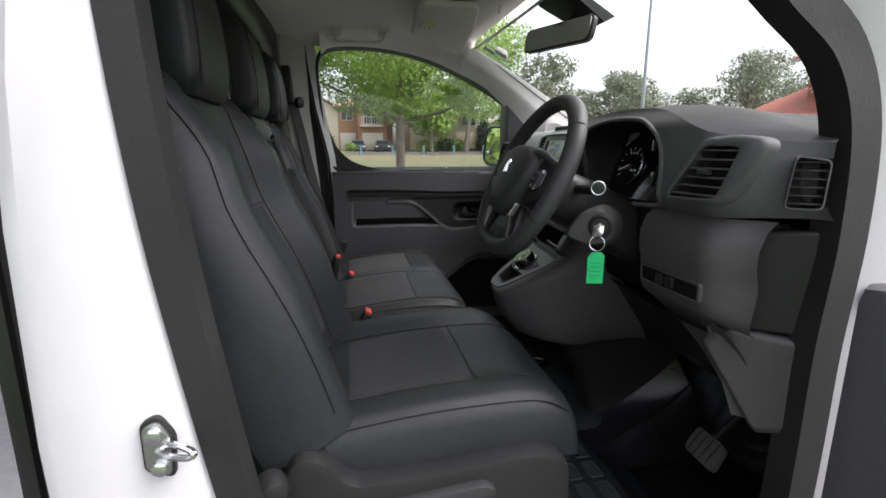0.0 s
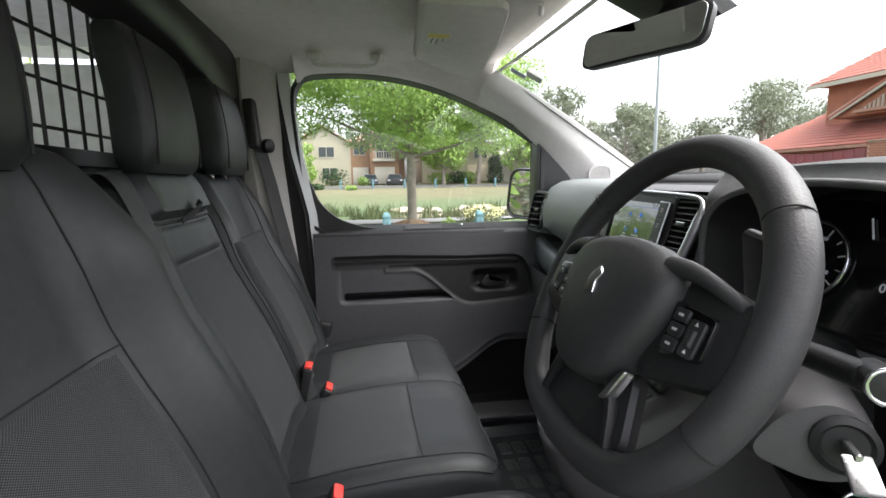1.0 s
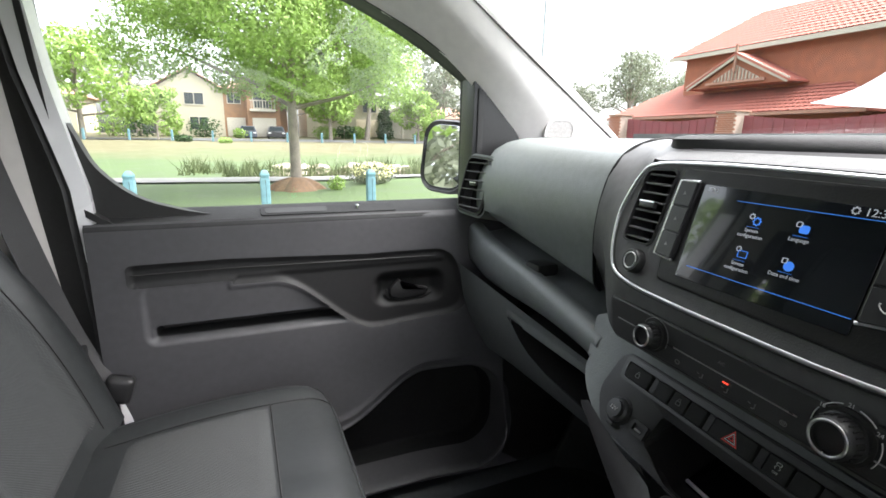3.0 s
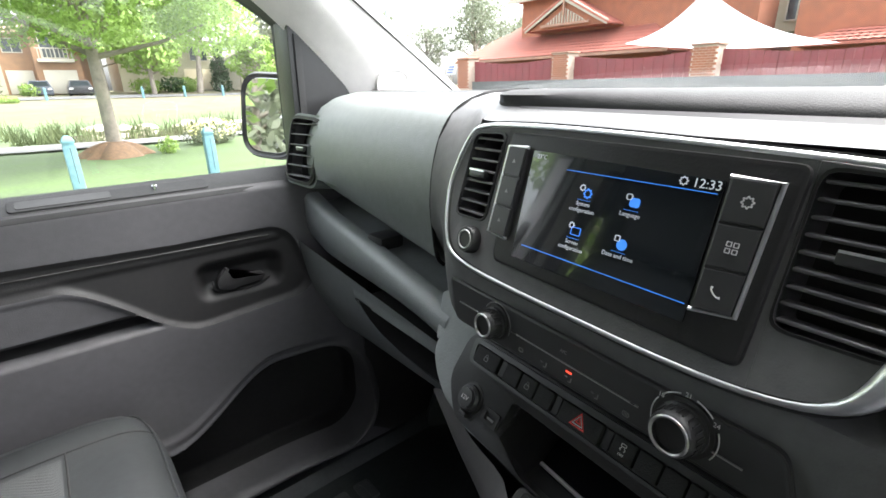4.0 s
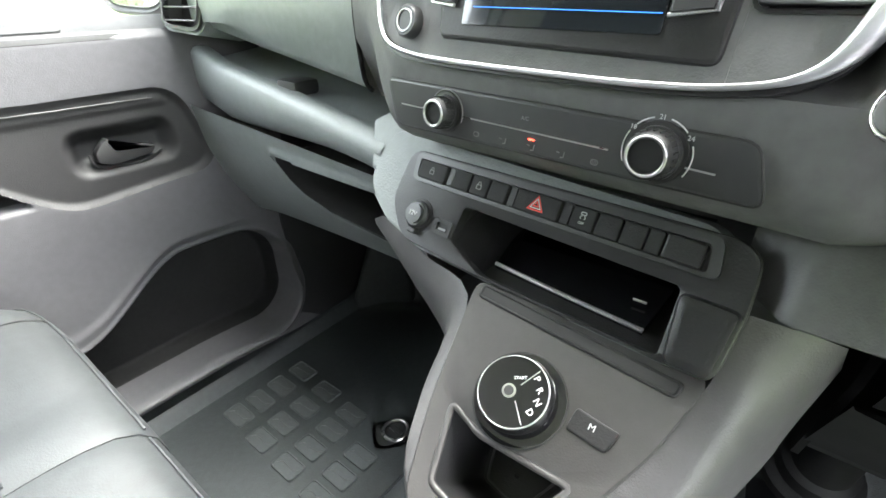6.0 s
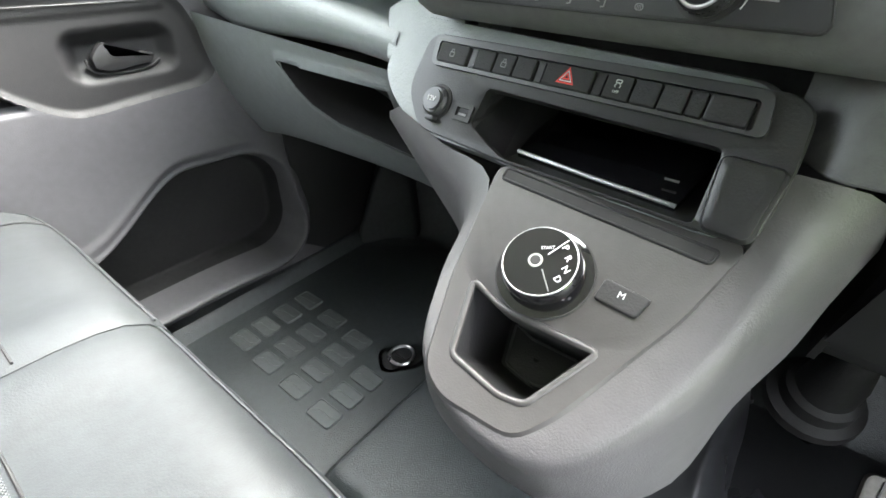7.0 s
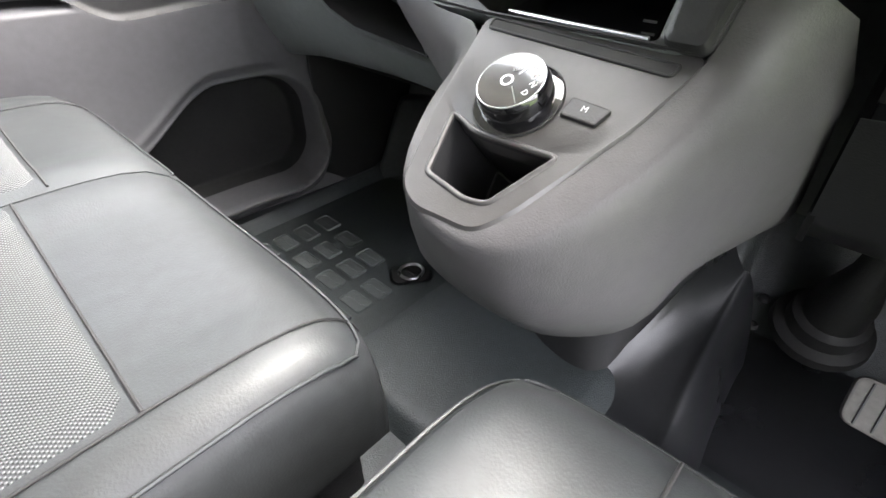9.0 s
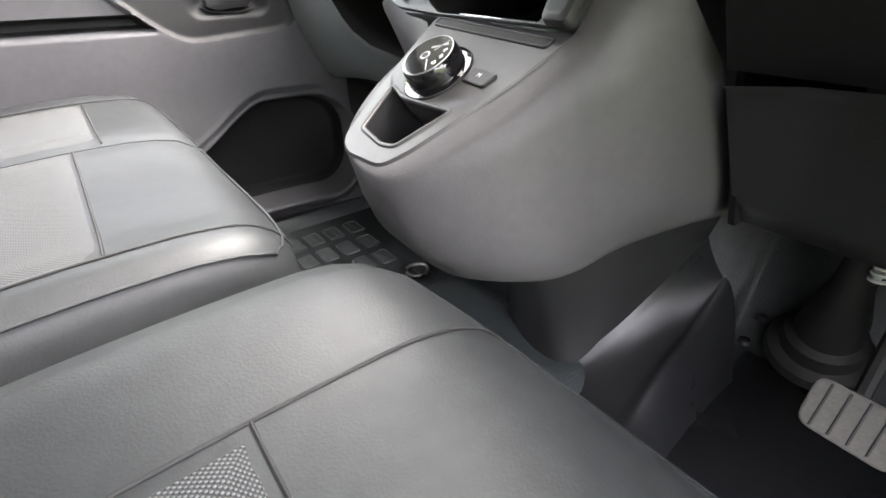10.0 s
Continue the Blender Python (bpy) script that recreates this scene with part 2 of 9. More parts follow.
def rrect(w, h, r, n=5, cx=0.0, cy=0.0):
    """Outline of a rounded rectangle."""
    out = []
    for sx, sy, a0 in ((1, 1, 0), (-1, 1, 90), (-1, -1, 180), (1, -1, 270)):
        for i in range(n + 1):
            a = radians(a0 + 90 * i / n)
            out.append((cx + sx * (w / 2 - r) + r * math.cos(a), cy + sy * (h / 2 - r) + r * math.sin(a)))
    return out


def soften(pts, r, n=4):
    """Rounds the corners of a 2D outline."""
    out, k = [], len(pts)
    for i in range(k):
        p0, p, p1 = Vector(pts[i - 1]), Vector(pts[i]), Vector(pts[(i + 1) % k])
        a, b = (p0 - p), (p1 - p)
        ra = min(r, a.length * 0.45, b.length * 0.45)
        a, b = p + a.normalized() * ra, p + b.normalized() * ra
        for j in range(n + 1):
            t = j / n
            q = (1 - t) ** 2 * a + 2 * t * (1 - t) * p + t * t * b
            out.append((q.x, q.y))
    return out


class Plane:
    """A flat working plane: a to the right, b up, n out of it."""
    def __init__(self, origin, u, v):
        self.o, self.u, self.v = Vector(origin), Vector(u).normalized(), Vector(v).normalized()
        self.n = self.u.cross(self.v).normalized()

    def at(self, a, b, h=0.0):
        return self.o + a * self.u + b * self.v + h * self.n

    def rot(self):
        return Matrix((self.u, self.v, self.n)).transposed()


def slab(pl, outline, h0, h1, edge=0.002):
    """A plate with the outline, from height h0 to h1, with rounded upper rim."""
    k = len(outline)
    cx, cy = sum(p[0] for p in outline) / k, sum(p[1] for p in outline) / k

    def inset(d):
        out = []
        for i in range(k):
            p0, p, p1 = Vector(outline[i - 1]), Vector(outline[i]), Vector(outline[(i + 1) % k])
            t = (p1 - p0)
            if t.length < 1e-9:
                out.append(p)
                continue
            t.normalize()
            nn = Vector((-t.y, t.x))
            out.append(p + nn * d)
        if any((Vector(out[i]) - Vector(out[i - 1])).dot(Vector(outline[i]) - Vector(outline[i - 1])) < 0 for i in range(k)):
            xs, ys = [p[0] for p in outline], [p[1] for p in outline]
            kx, ky = 1 - 2 * abs(d) / (max(xs) - min(xs)), 1 - 2 * abs(d) / (max(ys) - min(ys))
            out = [Vector((cx + (p[0] - cx) * kx, cy + (p[1] - cy) * ky)) for p in outline]
        return out
    area = sum(outline[i - 1][0] * outline[i][1] - outline[i][0] * outline[i - 1][1] for i in range(k))
    s = 1 if area > 0 else -1
    rings = [[pl.at(x, y, h0) for x, y in outline]]
    if edge > 0:
        for f in (0.0, 0.5, 1.0):
            a = f * math.pi / 2
            d = edge * (1 - math.cos(a))
            h = h1 - edge * (1 - math.sin(a))
            rings.append([pl.at(p[0], p[1], h) for p in inset(s * d)])
        rings.append([pl.at(p[0], p[1], h1) for p in inset(s * edge * 1.2)])
    else:
        rings.append([pl.at(x, y, h1) for x, y in outline])
    return loft(rings)


def frame_strip(pl, outer, inner, h0, h1):
    """A flat ring between two outlines of equal length."""
    rings = [[pl.at(x, y, h0) for x, y in outer], [pl.at(x, y, h1) for x, y in outer], [pl.at(x, y, h1) for x, y in inner], [pl.at(x, y, h0) for x, y in inner]]
    rings.append(rings[0])
    bm = loft(rings, caps=False)
    bmesh.ops.remove_doubles(bm, verts=bm.verts, dist=1e-6)
    return bm


def sheet(fn, nu, nv, thick=0.0):
    """A surface fn(u, v), u and v from 0 to 1."""
    bm = bmesh.new()
    g = [[bm.verts.new(fn(i / nu, j / nv)) for j in range(nv + 1)] for i in range(nu + 1)]
    for i in range(nu):
        for j in range(nv):
            bm.faces.new((g[i][j], g[i + 1][j], g[i + 1][j + 1], g[i][j + 1]))
    bmesh.ops.recalc_face_normals(bm, faces=bm.faces)
    if thick:
        bmesh.ops.solidify(bm, geom=bm.faces[:], thickness=thick)
    return bm


def prism(pts, axis, a, b, bevel=0.0):
    """A polygon (in the two other axes, in order) drawn out along one axis."""
    def p3(p, w):
        return {"x": (w, p[0], p[1]), "y": (p[0], w, p[1]), "z": (p[0], p[1], w)}[axis]
    bm = loft([[p3(p, a) for p in pts], [p3(p, b) for p in pts]])
    if bevel > 0:
        es = [e for e in bm.edges if e.is_manifold and e.calc_face_angle(0) > 0.5]
        bmesh.ops.bevel(bm, geom=es, offset=bevel, segments=2, affect="EDGES", profile=0.6)
    return bm


def text_mesh(body, size, pl, a, b, h=0.0005, depth=0.0003, align="CENTER"):
    """Lettering as a thin mesh on a plane."""
    cu = bpy.data.curves.new("text", "FONT")
    cu.body, cu.size, cu.extrude, cu.align_x, cu.align_y = body, size, depth, align, "CENTER"
    cu.resolution_u = 2
    ob = bpy.data.objects.new("text", cu)
    scene.collection.objects.link(ob)
    bpy.context.view_layer.update()
    me = ob.to_mesh()
    bm = bmesh.new()
    bm.from_mesh(me)
    ob.to_mesh_clear()
    bpy.data.objects.remove(ob)
    bpy.data.curves.remove(cu)
    m = pl.rot().to_4x4()
    m.translation = pl.at(a, b, h)
    bmesh.ops.transform(bm, matrix=m, verts=bm.verts)
    return bm


def step(a, b, x):
    t = min(1.0, max(0.0, (x - a) / (b - a)))
    return t * t * (3 - 2 * t)


def mix(a, b, t):
    return a + (b - a) * t


# ---- the van's shell ----
FLOOR_Z = 0.55


def structure(name, bm, mat, label, category, smooth=38):
    return tagged(part(name, bm, mat, None, label, smooth), label, category, kind="structure")


def build_floor():
    def fn(u, v):
        x, y = mix(-0.62, 1.25, u), mix(-0.82, 0.82, v)
        z = FLOOR_Z - 0.012 * step(-0.10, -0.2, y)
        # raised tunnel between the footwells
        z += 0.03 * step(0.26, 0.235, y) * step(-0.16, -0.10, y) * step(0.28, 0.31, x) * step(0.66, 0.60, x)
        # plateau beside the pedestal, dropping into the driver's footwell
        edge = mix(-0.232, -0.190, (x - 0.58) / 0.46)
        z -= 0.042 * step(edge + 0.008, edge - 0.028, y) * step(0.52, 0.62, x)
        z += 0.007 * math.exp(-((y - edge - 0.010) / 0.012) ** 2) * step(0.56, 0.62, x) * step(1.10, 1.0, x)
        # toe board
        toe = 0.95 - 0.10 * step(0.55, 0.78, y)
        z += 0.62 * step(toe, toe + 0.33, x) ** 1.15
        z += 0.012 * math.exp(-((x - toe) / 0.014) ** 2) * step(0.56, 0.62, y)
        z += 0.12 * step(-0.20, -0.02, y) * step(0.10, -0.02, y) * step(0.6, 0.9, x)
        # step up to the seat bases
        z += 0.02 * step(0.12, 0.06, x)
        # rolled edge at the sills
        z += 0.03 * step(0.735, 0.76, y) + 0.03 * step(-0.735, -0.76, y)
        return (x, y, z)
    structure("floor", sheet(fn, 170, 220, -0.01), FLOORMAT, "black moulded rubber cab floor with ribs and pads", "floor")
    def liner(u, v):
        x, y = mix(0.50, 1.16, u), mix(-0.735, -0.250, v)
        p = fn((x + 0.62) / 1.87, (y + 0.82) / 1.64)
        e = min(u, 1 - u, v, 1 - v)
        return (x, y, p[2] + 0.003 + 0.008 * step(0.0, 0.02, e))
    rib_a = spline([(0.50, -0.085, 0.560), (0.571, -0.094, 0.567), (0.664, -0.128, 0.631), (0.745, -0.154, 0.706), (0.812, -0.184, 0.793)], 7)
    rib_b = spline([(0.50, -0.240, 0.560), (0.572, -0.235, 0.566), (0.657, -0.227, 0.607), (0.765, -0.222, 0.655), (0.838, -0.222, 0.716)], 7)

    def ramp(u, v):
        """Ramp between two ridges, dropping past the second one to the pedals."""
        i = int(round(u * (len(rib_a) - 1)))
        a, b = rib_a[i], rib_b[i]
        if v <= 0.6:
            w = v / 0.6
            sag = 0.010 * math.sin(math.pi * w) * step(0.52, 0.62, a.x)
            return a.lerp(b, w) + Vector((0.5 * sag, 0, -sag + 0.006 * math.exp(-((w - 1) / 0.10) ** 2) + 0.004 * math.exp(-(w / 0.08) ** 2)))
        w = (v - 0.6) / 0.4
        low = Vector((b.x + 0.02, b.y - 0.060, 0.513 + 0.030 * step(0.60, 0.50, b.x)))
        return Vector((mix(b.x, low.x, w), b.y - 0.060 * math.sin(w * math.pi / 2) ** 1.2, mix(b.z + 0.006, low.z, step(0.0, 1.0, w))))
    structure("floor_ramp", sheet(ramp, len(rib_a) - 1, 40), LINERBLACK, "glossy black moulded ramp between console pedestal and pedals", "floor liner", 60)
    structure("floor_liner", sheet(liner, 70, 130), LINERBLACK, "glossy black moulded floor liner in the driver's footwell", "floor liner", 60)


def build_floor_pads():
    mat_thing = tagged(part("floor_mat", slab(Plane((0.475, 0.50, FLOOR_Z + 0.001), (1, 0, 0), (0, 1, 0)), rrect(0.27, 0.38, 0.02), 0.0, 0.005, 0.002),
                            FLOORMAT, None), "textured black rubber mat panel in the passenger footwell", "floor mat", kind="structure")
    xs = [(0.564, 0.502, 0.444, 0.390), (0.556, 0.495, 0.437, 0.383), (0.546, 0.490, 0.434, 0.379), (0.483, 0.428, 0.373)]
    ys = (0.648, 0.550, 0.453, 0.357)
    mesh = None
    for row, y in zip(xs, ys):
        for x in row:
            if mesh is None:
                bm = loft([[(a, b, h) for a, b in rrect(w, w + 0.024, 0.007, 3)] for w, h in ((0.042, 0), (0.042, 0.0075), (0.040, 0.0092), (0.037, 0.0092), (0.0355, 0.0070), (0.012, 0.0072))])
                pad = part("pad", bm, PADRUBBER, mat_thing)
                mesh = pad.data
            else:
                pad = new("pad", mesh)
                pad.parent = mat_thing
            pad.location = (x, y, FLOOR_Z + 0.006)
    drv = tagged(part("floor_mat", slab(Plane((0.40, -0.27, FLOOR_Z - 0.011), (1, 0, 0), (0, 1, 0)), rrect(0.20, 0.34, 0.02), 0.0, 0.005, 0.002), FLOORMAT, None), "textured black rubber mat panel in the driver's footwell", "floor mat", kind="structure")
    for i in range(3):
        for j in range(4):
            pad = new("pad", mesh)
            pad.parent = drv
            pad.location = (0.345 + 0.062 * i, -0.40 + 0.085 * j, FLOOR_Z - 0.007)
    ring = thing("tie_down_ring", (0.57, 0.342, FLOOR_Z), "small dark tie-down ring in a recessed floor cup", "tie-down ring")
    part("cup", slab(Plane((0.57, 0.342, FLOOR_Z), (0.8, -0.6, 0), (0.6, 0.8, 0)), rrect(0.104, 0.080, 0.026), -0.004, 0.010, 0.004), RUBBER, ring)
    part("well", slab(Plane((0.57, 0.342, FLOOR_Z + 0.008), (0.8, -0.6, 0), (0.6, 0.8, 0)), rrect(0.080, 0.056, 0.018), 0.0, 0.0026, 0.0), MATT, ring)
    loop = [(0.57 + 0.030 * math.cos(a) * (1 if math.cos(a) > 0 else 0.8), 0.342 + 0.026 * math.sin(a), FLOOR_Z + 0.016) for a in (2 * math.pi * i / 24 for i in range(24))]
    part("loop", tube(loop, 0.0035, 8, closed=True), STEEL, ring, "bright steel loop")
    part("latch_bar", box((0.575, 0.342, FLOOR_Z + 0.013), (0.012, 0.034, 0.006), 0.002), SATIN, ring)


def roof_z(x, y):
    a = abs(y)
    z = 1.912 - 0.018 * step(0.0, 0.36, x) - 0.012 * (x / 0.5) ** 2
    z -= 0.050 * step(0.60, 0.82, a) ** 1.3
    return z


def build_roof():
    structure("ceiling", sheet(lambda u, v: (mix(-0.47, 0.372 + 0.02 * (1 - abs(2 * v - 1)), u), mix(-0.80, 0.80, v), roof_z(mix(-0.47, 0.372, u), mix(-0.80, 0.80, v))), 36, 60, -0.02),
              LINING, "light warm-grey felt headlining", "ceiling")
    # outer roof skin, over cab and load bay
    structure("roof_skin", sheet(lambda u, v: (mix(-3.1, 0.42, u), mix(-0.93, 0.93, v), 1.985 - 0.06 * abs(2 * v - 1) ** 4), 4, 14, 0.01), WHITE, "white painted van roof", "roof")


# edge of the side window opening, forward from its rear foot (x, z)
WINDOW = [(-0.262, 1.42), (-0.275, 1.60), (-0.285, 1.76), (-0.270, 1.825), (-0.225, 1.853), (-0.08, 1.860), (0.06, 1.848), (0.21, 1.812), (0.36, 1.752), (0.47, 1.694), (0.555, 1.640)]


def land(faces, p, way):
    """Where a line from p first meets one of the faces, and that face's normal."""
    best = None
    for cs, n in faces:
        k = n.dot(way)
        if abs(k) < 1e-6 or len(cs) > 4:
            continue
        q = p + way * (n.dot(cs[0] - p) / k)
        turns = [(b - a).cross(q - a).dot(n) for a, b in zip(cs, cs[1:] + cs[:1])]
        if (min(turns) >= -1e-7 or max(turns) <= 1e-7) and (best is None or (q - p).dot(way) < best[0]):
            best = ((q - p).dot(way), q, n)
    return best[1], best[2]


def build_side(sign, name):
    """Pillars, header rail and window frame of one side; sign +1 is the passenger side."""
    s = sign
    # A-pillar trim between door glass and windscreen, light grey
    rings = []
    top, low = Vector((0.355, 0.648, 1.845)), Vector((1.0, 0.79, 1.50))
    wtop, wlow = Vector((0.33, 0.795, 1.768)), Vector((0.70, 0.80, 1.47))
    for i in range(15):
        t = i / 14
        a = top.lerp(low, t) + Vector((0, 0, 0.016 * math.sin(math.pi * t)))
        b = wtop.lerp(wlow, t) + Vector((0.0, 0, 0.045 * math.sin(math.pi * t)))
        mid = a.lerp(b, 0.5) + Vector((-0.03, -0.035, 0.0)) * (0.7 + 0.3 * t)
        out = a.lerp(b, 0.5) + Vector((0.02, 0.07, 0.03))
        ring = spline([a + Vector((0.0, 0.01, 0.006)), a + Vector((-0.006, 0, 0)), a.lerp(mid, 0.6) + Vector((-0.006, -0.006, 0)), mid, b.lerp(mid, 0.4) + Vector((0, -0.006, 0)), b, b + Vector((0.01, 0.012, 0)), out], 3, closed=True)
        rings.append([Vector((p.x, s * p.y, p.z)) for p in ring])
    trim_bm = loft(rings)
    trim_bm.normal_update()
    faces = [([v.co.copy() for v in f.verts], f.normal.copy()) for f in trim_bm.faces]
    trim = structure("pillar_trim_" + name, trim_bm, PILLAR, "light grey moulded windscreen pillar trim", "pillar trim")
    if s > 0:
        out = Vector((-0.62, -0.74, 0.26)).normalized()
        spot, up = land(faces, Vector((0.735, 0.705, 1.540)) + out * 0.2, -out)
        up = up if up.dot(out) > 0 else -up
        side = Vector((0, 0, 1)).cross(up).normalized()
        pl = Plane(spot, side, up.cross(side))
        o = [(x * 0.043, y * 0.034) for x, y in ((math.copysign(abs(math.cos(a)) ** 0.8, math.cos(a)), math.copysign(abs(math.sin(a)) ** 0.8, math.sin(a))) for a in (2 * math.pi * i / 36 for i in range(36)))]
        part("speaker_ring", frame_strip(pl, o, [(x * 0.84, y * 0.84) for x, y in o], -0.05, 0.0015), PILLAR, trim)
        part("speaker_grille", slab(pl, [(x * 0.82, y * 0.82) for x, y in o], -0.05, 0.0005, 0.001), material("speaker_cloth", (0.56, 0.54, 0.52), 0.9, vary=0.2, scale=200), trim)
    # header rail above the door glass, continuing the headlining
    rings = []
    pts = [(p.x, p.y) for p in spline([(x, z, 0) for x, z in WINDOW[3:9]], 4)]
    for i, (x, z) in enumerate(pts):
        y0 = 0.80
        rings.append([(x, s * (y0 + 0.03), z + 0.004), (x, s * (y0 - 0.004), z + 0.002), (x, s * (y0 - 0.025), z + 0.010), (x, s * (y0 - 0.06), z + 0.030 if i else z + 0.03), (x, s * (y0 - 0.13), roof_z(x, 0.66) + 0.012), (x, s * (y0 + 0.03), z + 0.09)])
    structure("header_rail_" + name, loft(rings), LINING, "light grey lining above the door window", "trim")
    if s < 0:
        return
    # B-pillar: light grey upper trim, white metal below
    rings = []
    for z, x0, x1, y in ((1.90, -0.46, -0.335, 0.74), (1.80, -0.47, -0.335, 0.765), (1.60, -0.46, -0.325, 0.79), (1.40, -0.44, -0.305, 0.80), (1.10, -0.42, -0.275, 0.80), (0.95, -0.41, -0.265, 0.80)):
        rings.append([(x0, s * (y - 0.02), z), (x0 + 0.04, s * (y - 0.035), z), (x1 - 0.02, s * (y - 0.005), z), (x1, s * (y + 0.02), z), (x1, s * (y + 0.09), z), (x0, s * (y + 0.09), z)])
    # cabin shade is put into the colour: darker copy of the pillar plastic
    structure("door_pillar_" + name, loft(rings), material("shaded_pillar_trim", (0.40, 0.38, 0.36), 0.6, vary=0.05, scale=3, bump=0.3, grain=500), "pale grey door pillar trim, darkened as if shaded", "pillar trim")
    rings = []
    for z, x0, x1 in ((1.88, -0.334, -0.296), (1.79, -0.327, -0.290), (1.6, -0.300, -0.268), (1.46, -0.268, -0.242), (1.4, -0.255, -0.230), (1.0, -0.232, -0.205), (0.56, -0.20, -0.16)):
        rings.append([(x0, s * 0.795, z), (x1, s * 0.805, z), (x1, s * 0.86, z), (x0, s * 0.86, z)])
    structure("door_jamb_" + name, loft(rings), WHITE, "white painted steel door jamb", "door jamb")
    rings = []
    for z, x0, x1 in ((1.88, -0.357, -0.333), (1.79, -0.350, -0.326), (1.6, -0.324, -0.299), (1.46, -0.292, -0.267), (1.4, -0.280, -0.254), (1.0, -0.258, -0.231), (0.56, -0.225, -0.199)):
        rings.append([(x0, s * 0.803, z), (x0 + 0.012, s * 0.796, z), (x1, s * 0.806, z), (x1, s * 0.87, z), (x0 - 0.05, s * 0.87, z), (x0 - 0.05, s * 0.812, z)])
    structure("door_seal_" + name, loft(rings), RUBBER, "black rubber seal round the passenger door", "door seal")


def build_windscreen():
    def fn(u, v):
        x = mix(0.36, 1.02, u)
        half = mix(0.66, 0.80, u)
        y = half * (2 * v - 1)
        return (x + 0.03 * (1 - (2 * v - 1) ** 2), y, mix(1.862, 1.495, u) - 0.01 * (2 * v - 1) ** 2)
    ob = structure("windscreen", sheet(fn, 12, 20), GLASS, "clear laminated windscreen", "windscreen")
    ob.visible_shadow = False
    # black border along the edges
    for s in (1, -1):
        p = [Vector(fn(t, (1 + s) / 2)) + Vector((-0.002, -s * 0.002, -0.002)) for t in (i / 12 for i in range(13))]
        part("edge_band", ribbon(p, 0.014, 0.002, (0, 1, 0)), MATT, ob)
    p = [Vector(fn(0.0, t)) + Vector((0.004, 0, -0.006)) for t in (i / 20 for i in range(21))]
    part("edge_band", ribbon(p, 0.012, 0.003, (1, 0, 0)), LINING, ob)
    st = thing("registration_sticker", (0.40, 0.60, 1.83), "small blue and white paper sticker inside the windscreen", "sticker")
    pl = Plane((0.400, 0.560, 1.822), (0.25, 0.96, -0.13), (-0.84, 0.2, 0.5))
    part("paper", slab(pl, rrect(0.034, 0.05, 0.003), -0.001, 0.0, 0.0), material("sticker_blue", (0.45, 0.48, 0.62), 0.6, vary=0.2, scale=60), st)
    part("print_band", slab(pl, rrect(0.028, 0.016, 0.002, cy=0.012), 0.0, 0.0008, 0.0), PALE, st)
    tag = thing("toll_tag", (0.46, 0.545, 1.80), "small grey plastic toll tag stuck on the windscreen", "toll tag")
    pl = Plane((0.440, 0.530, 1.808), (0.25, 0.96, -0.1), (-0.84, 0.2, 0.5))
    part("case", slab(pl, rrect(0.044, 0.052, 0.008), -0.004, 0.012, 0.004), material("tag_plastic", (0.45, 0.45, 0.43), 0.5), tag)


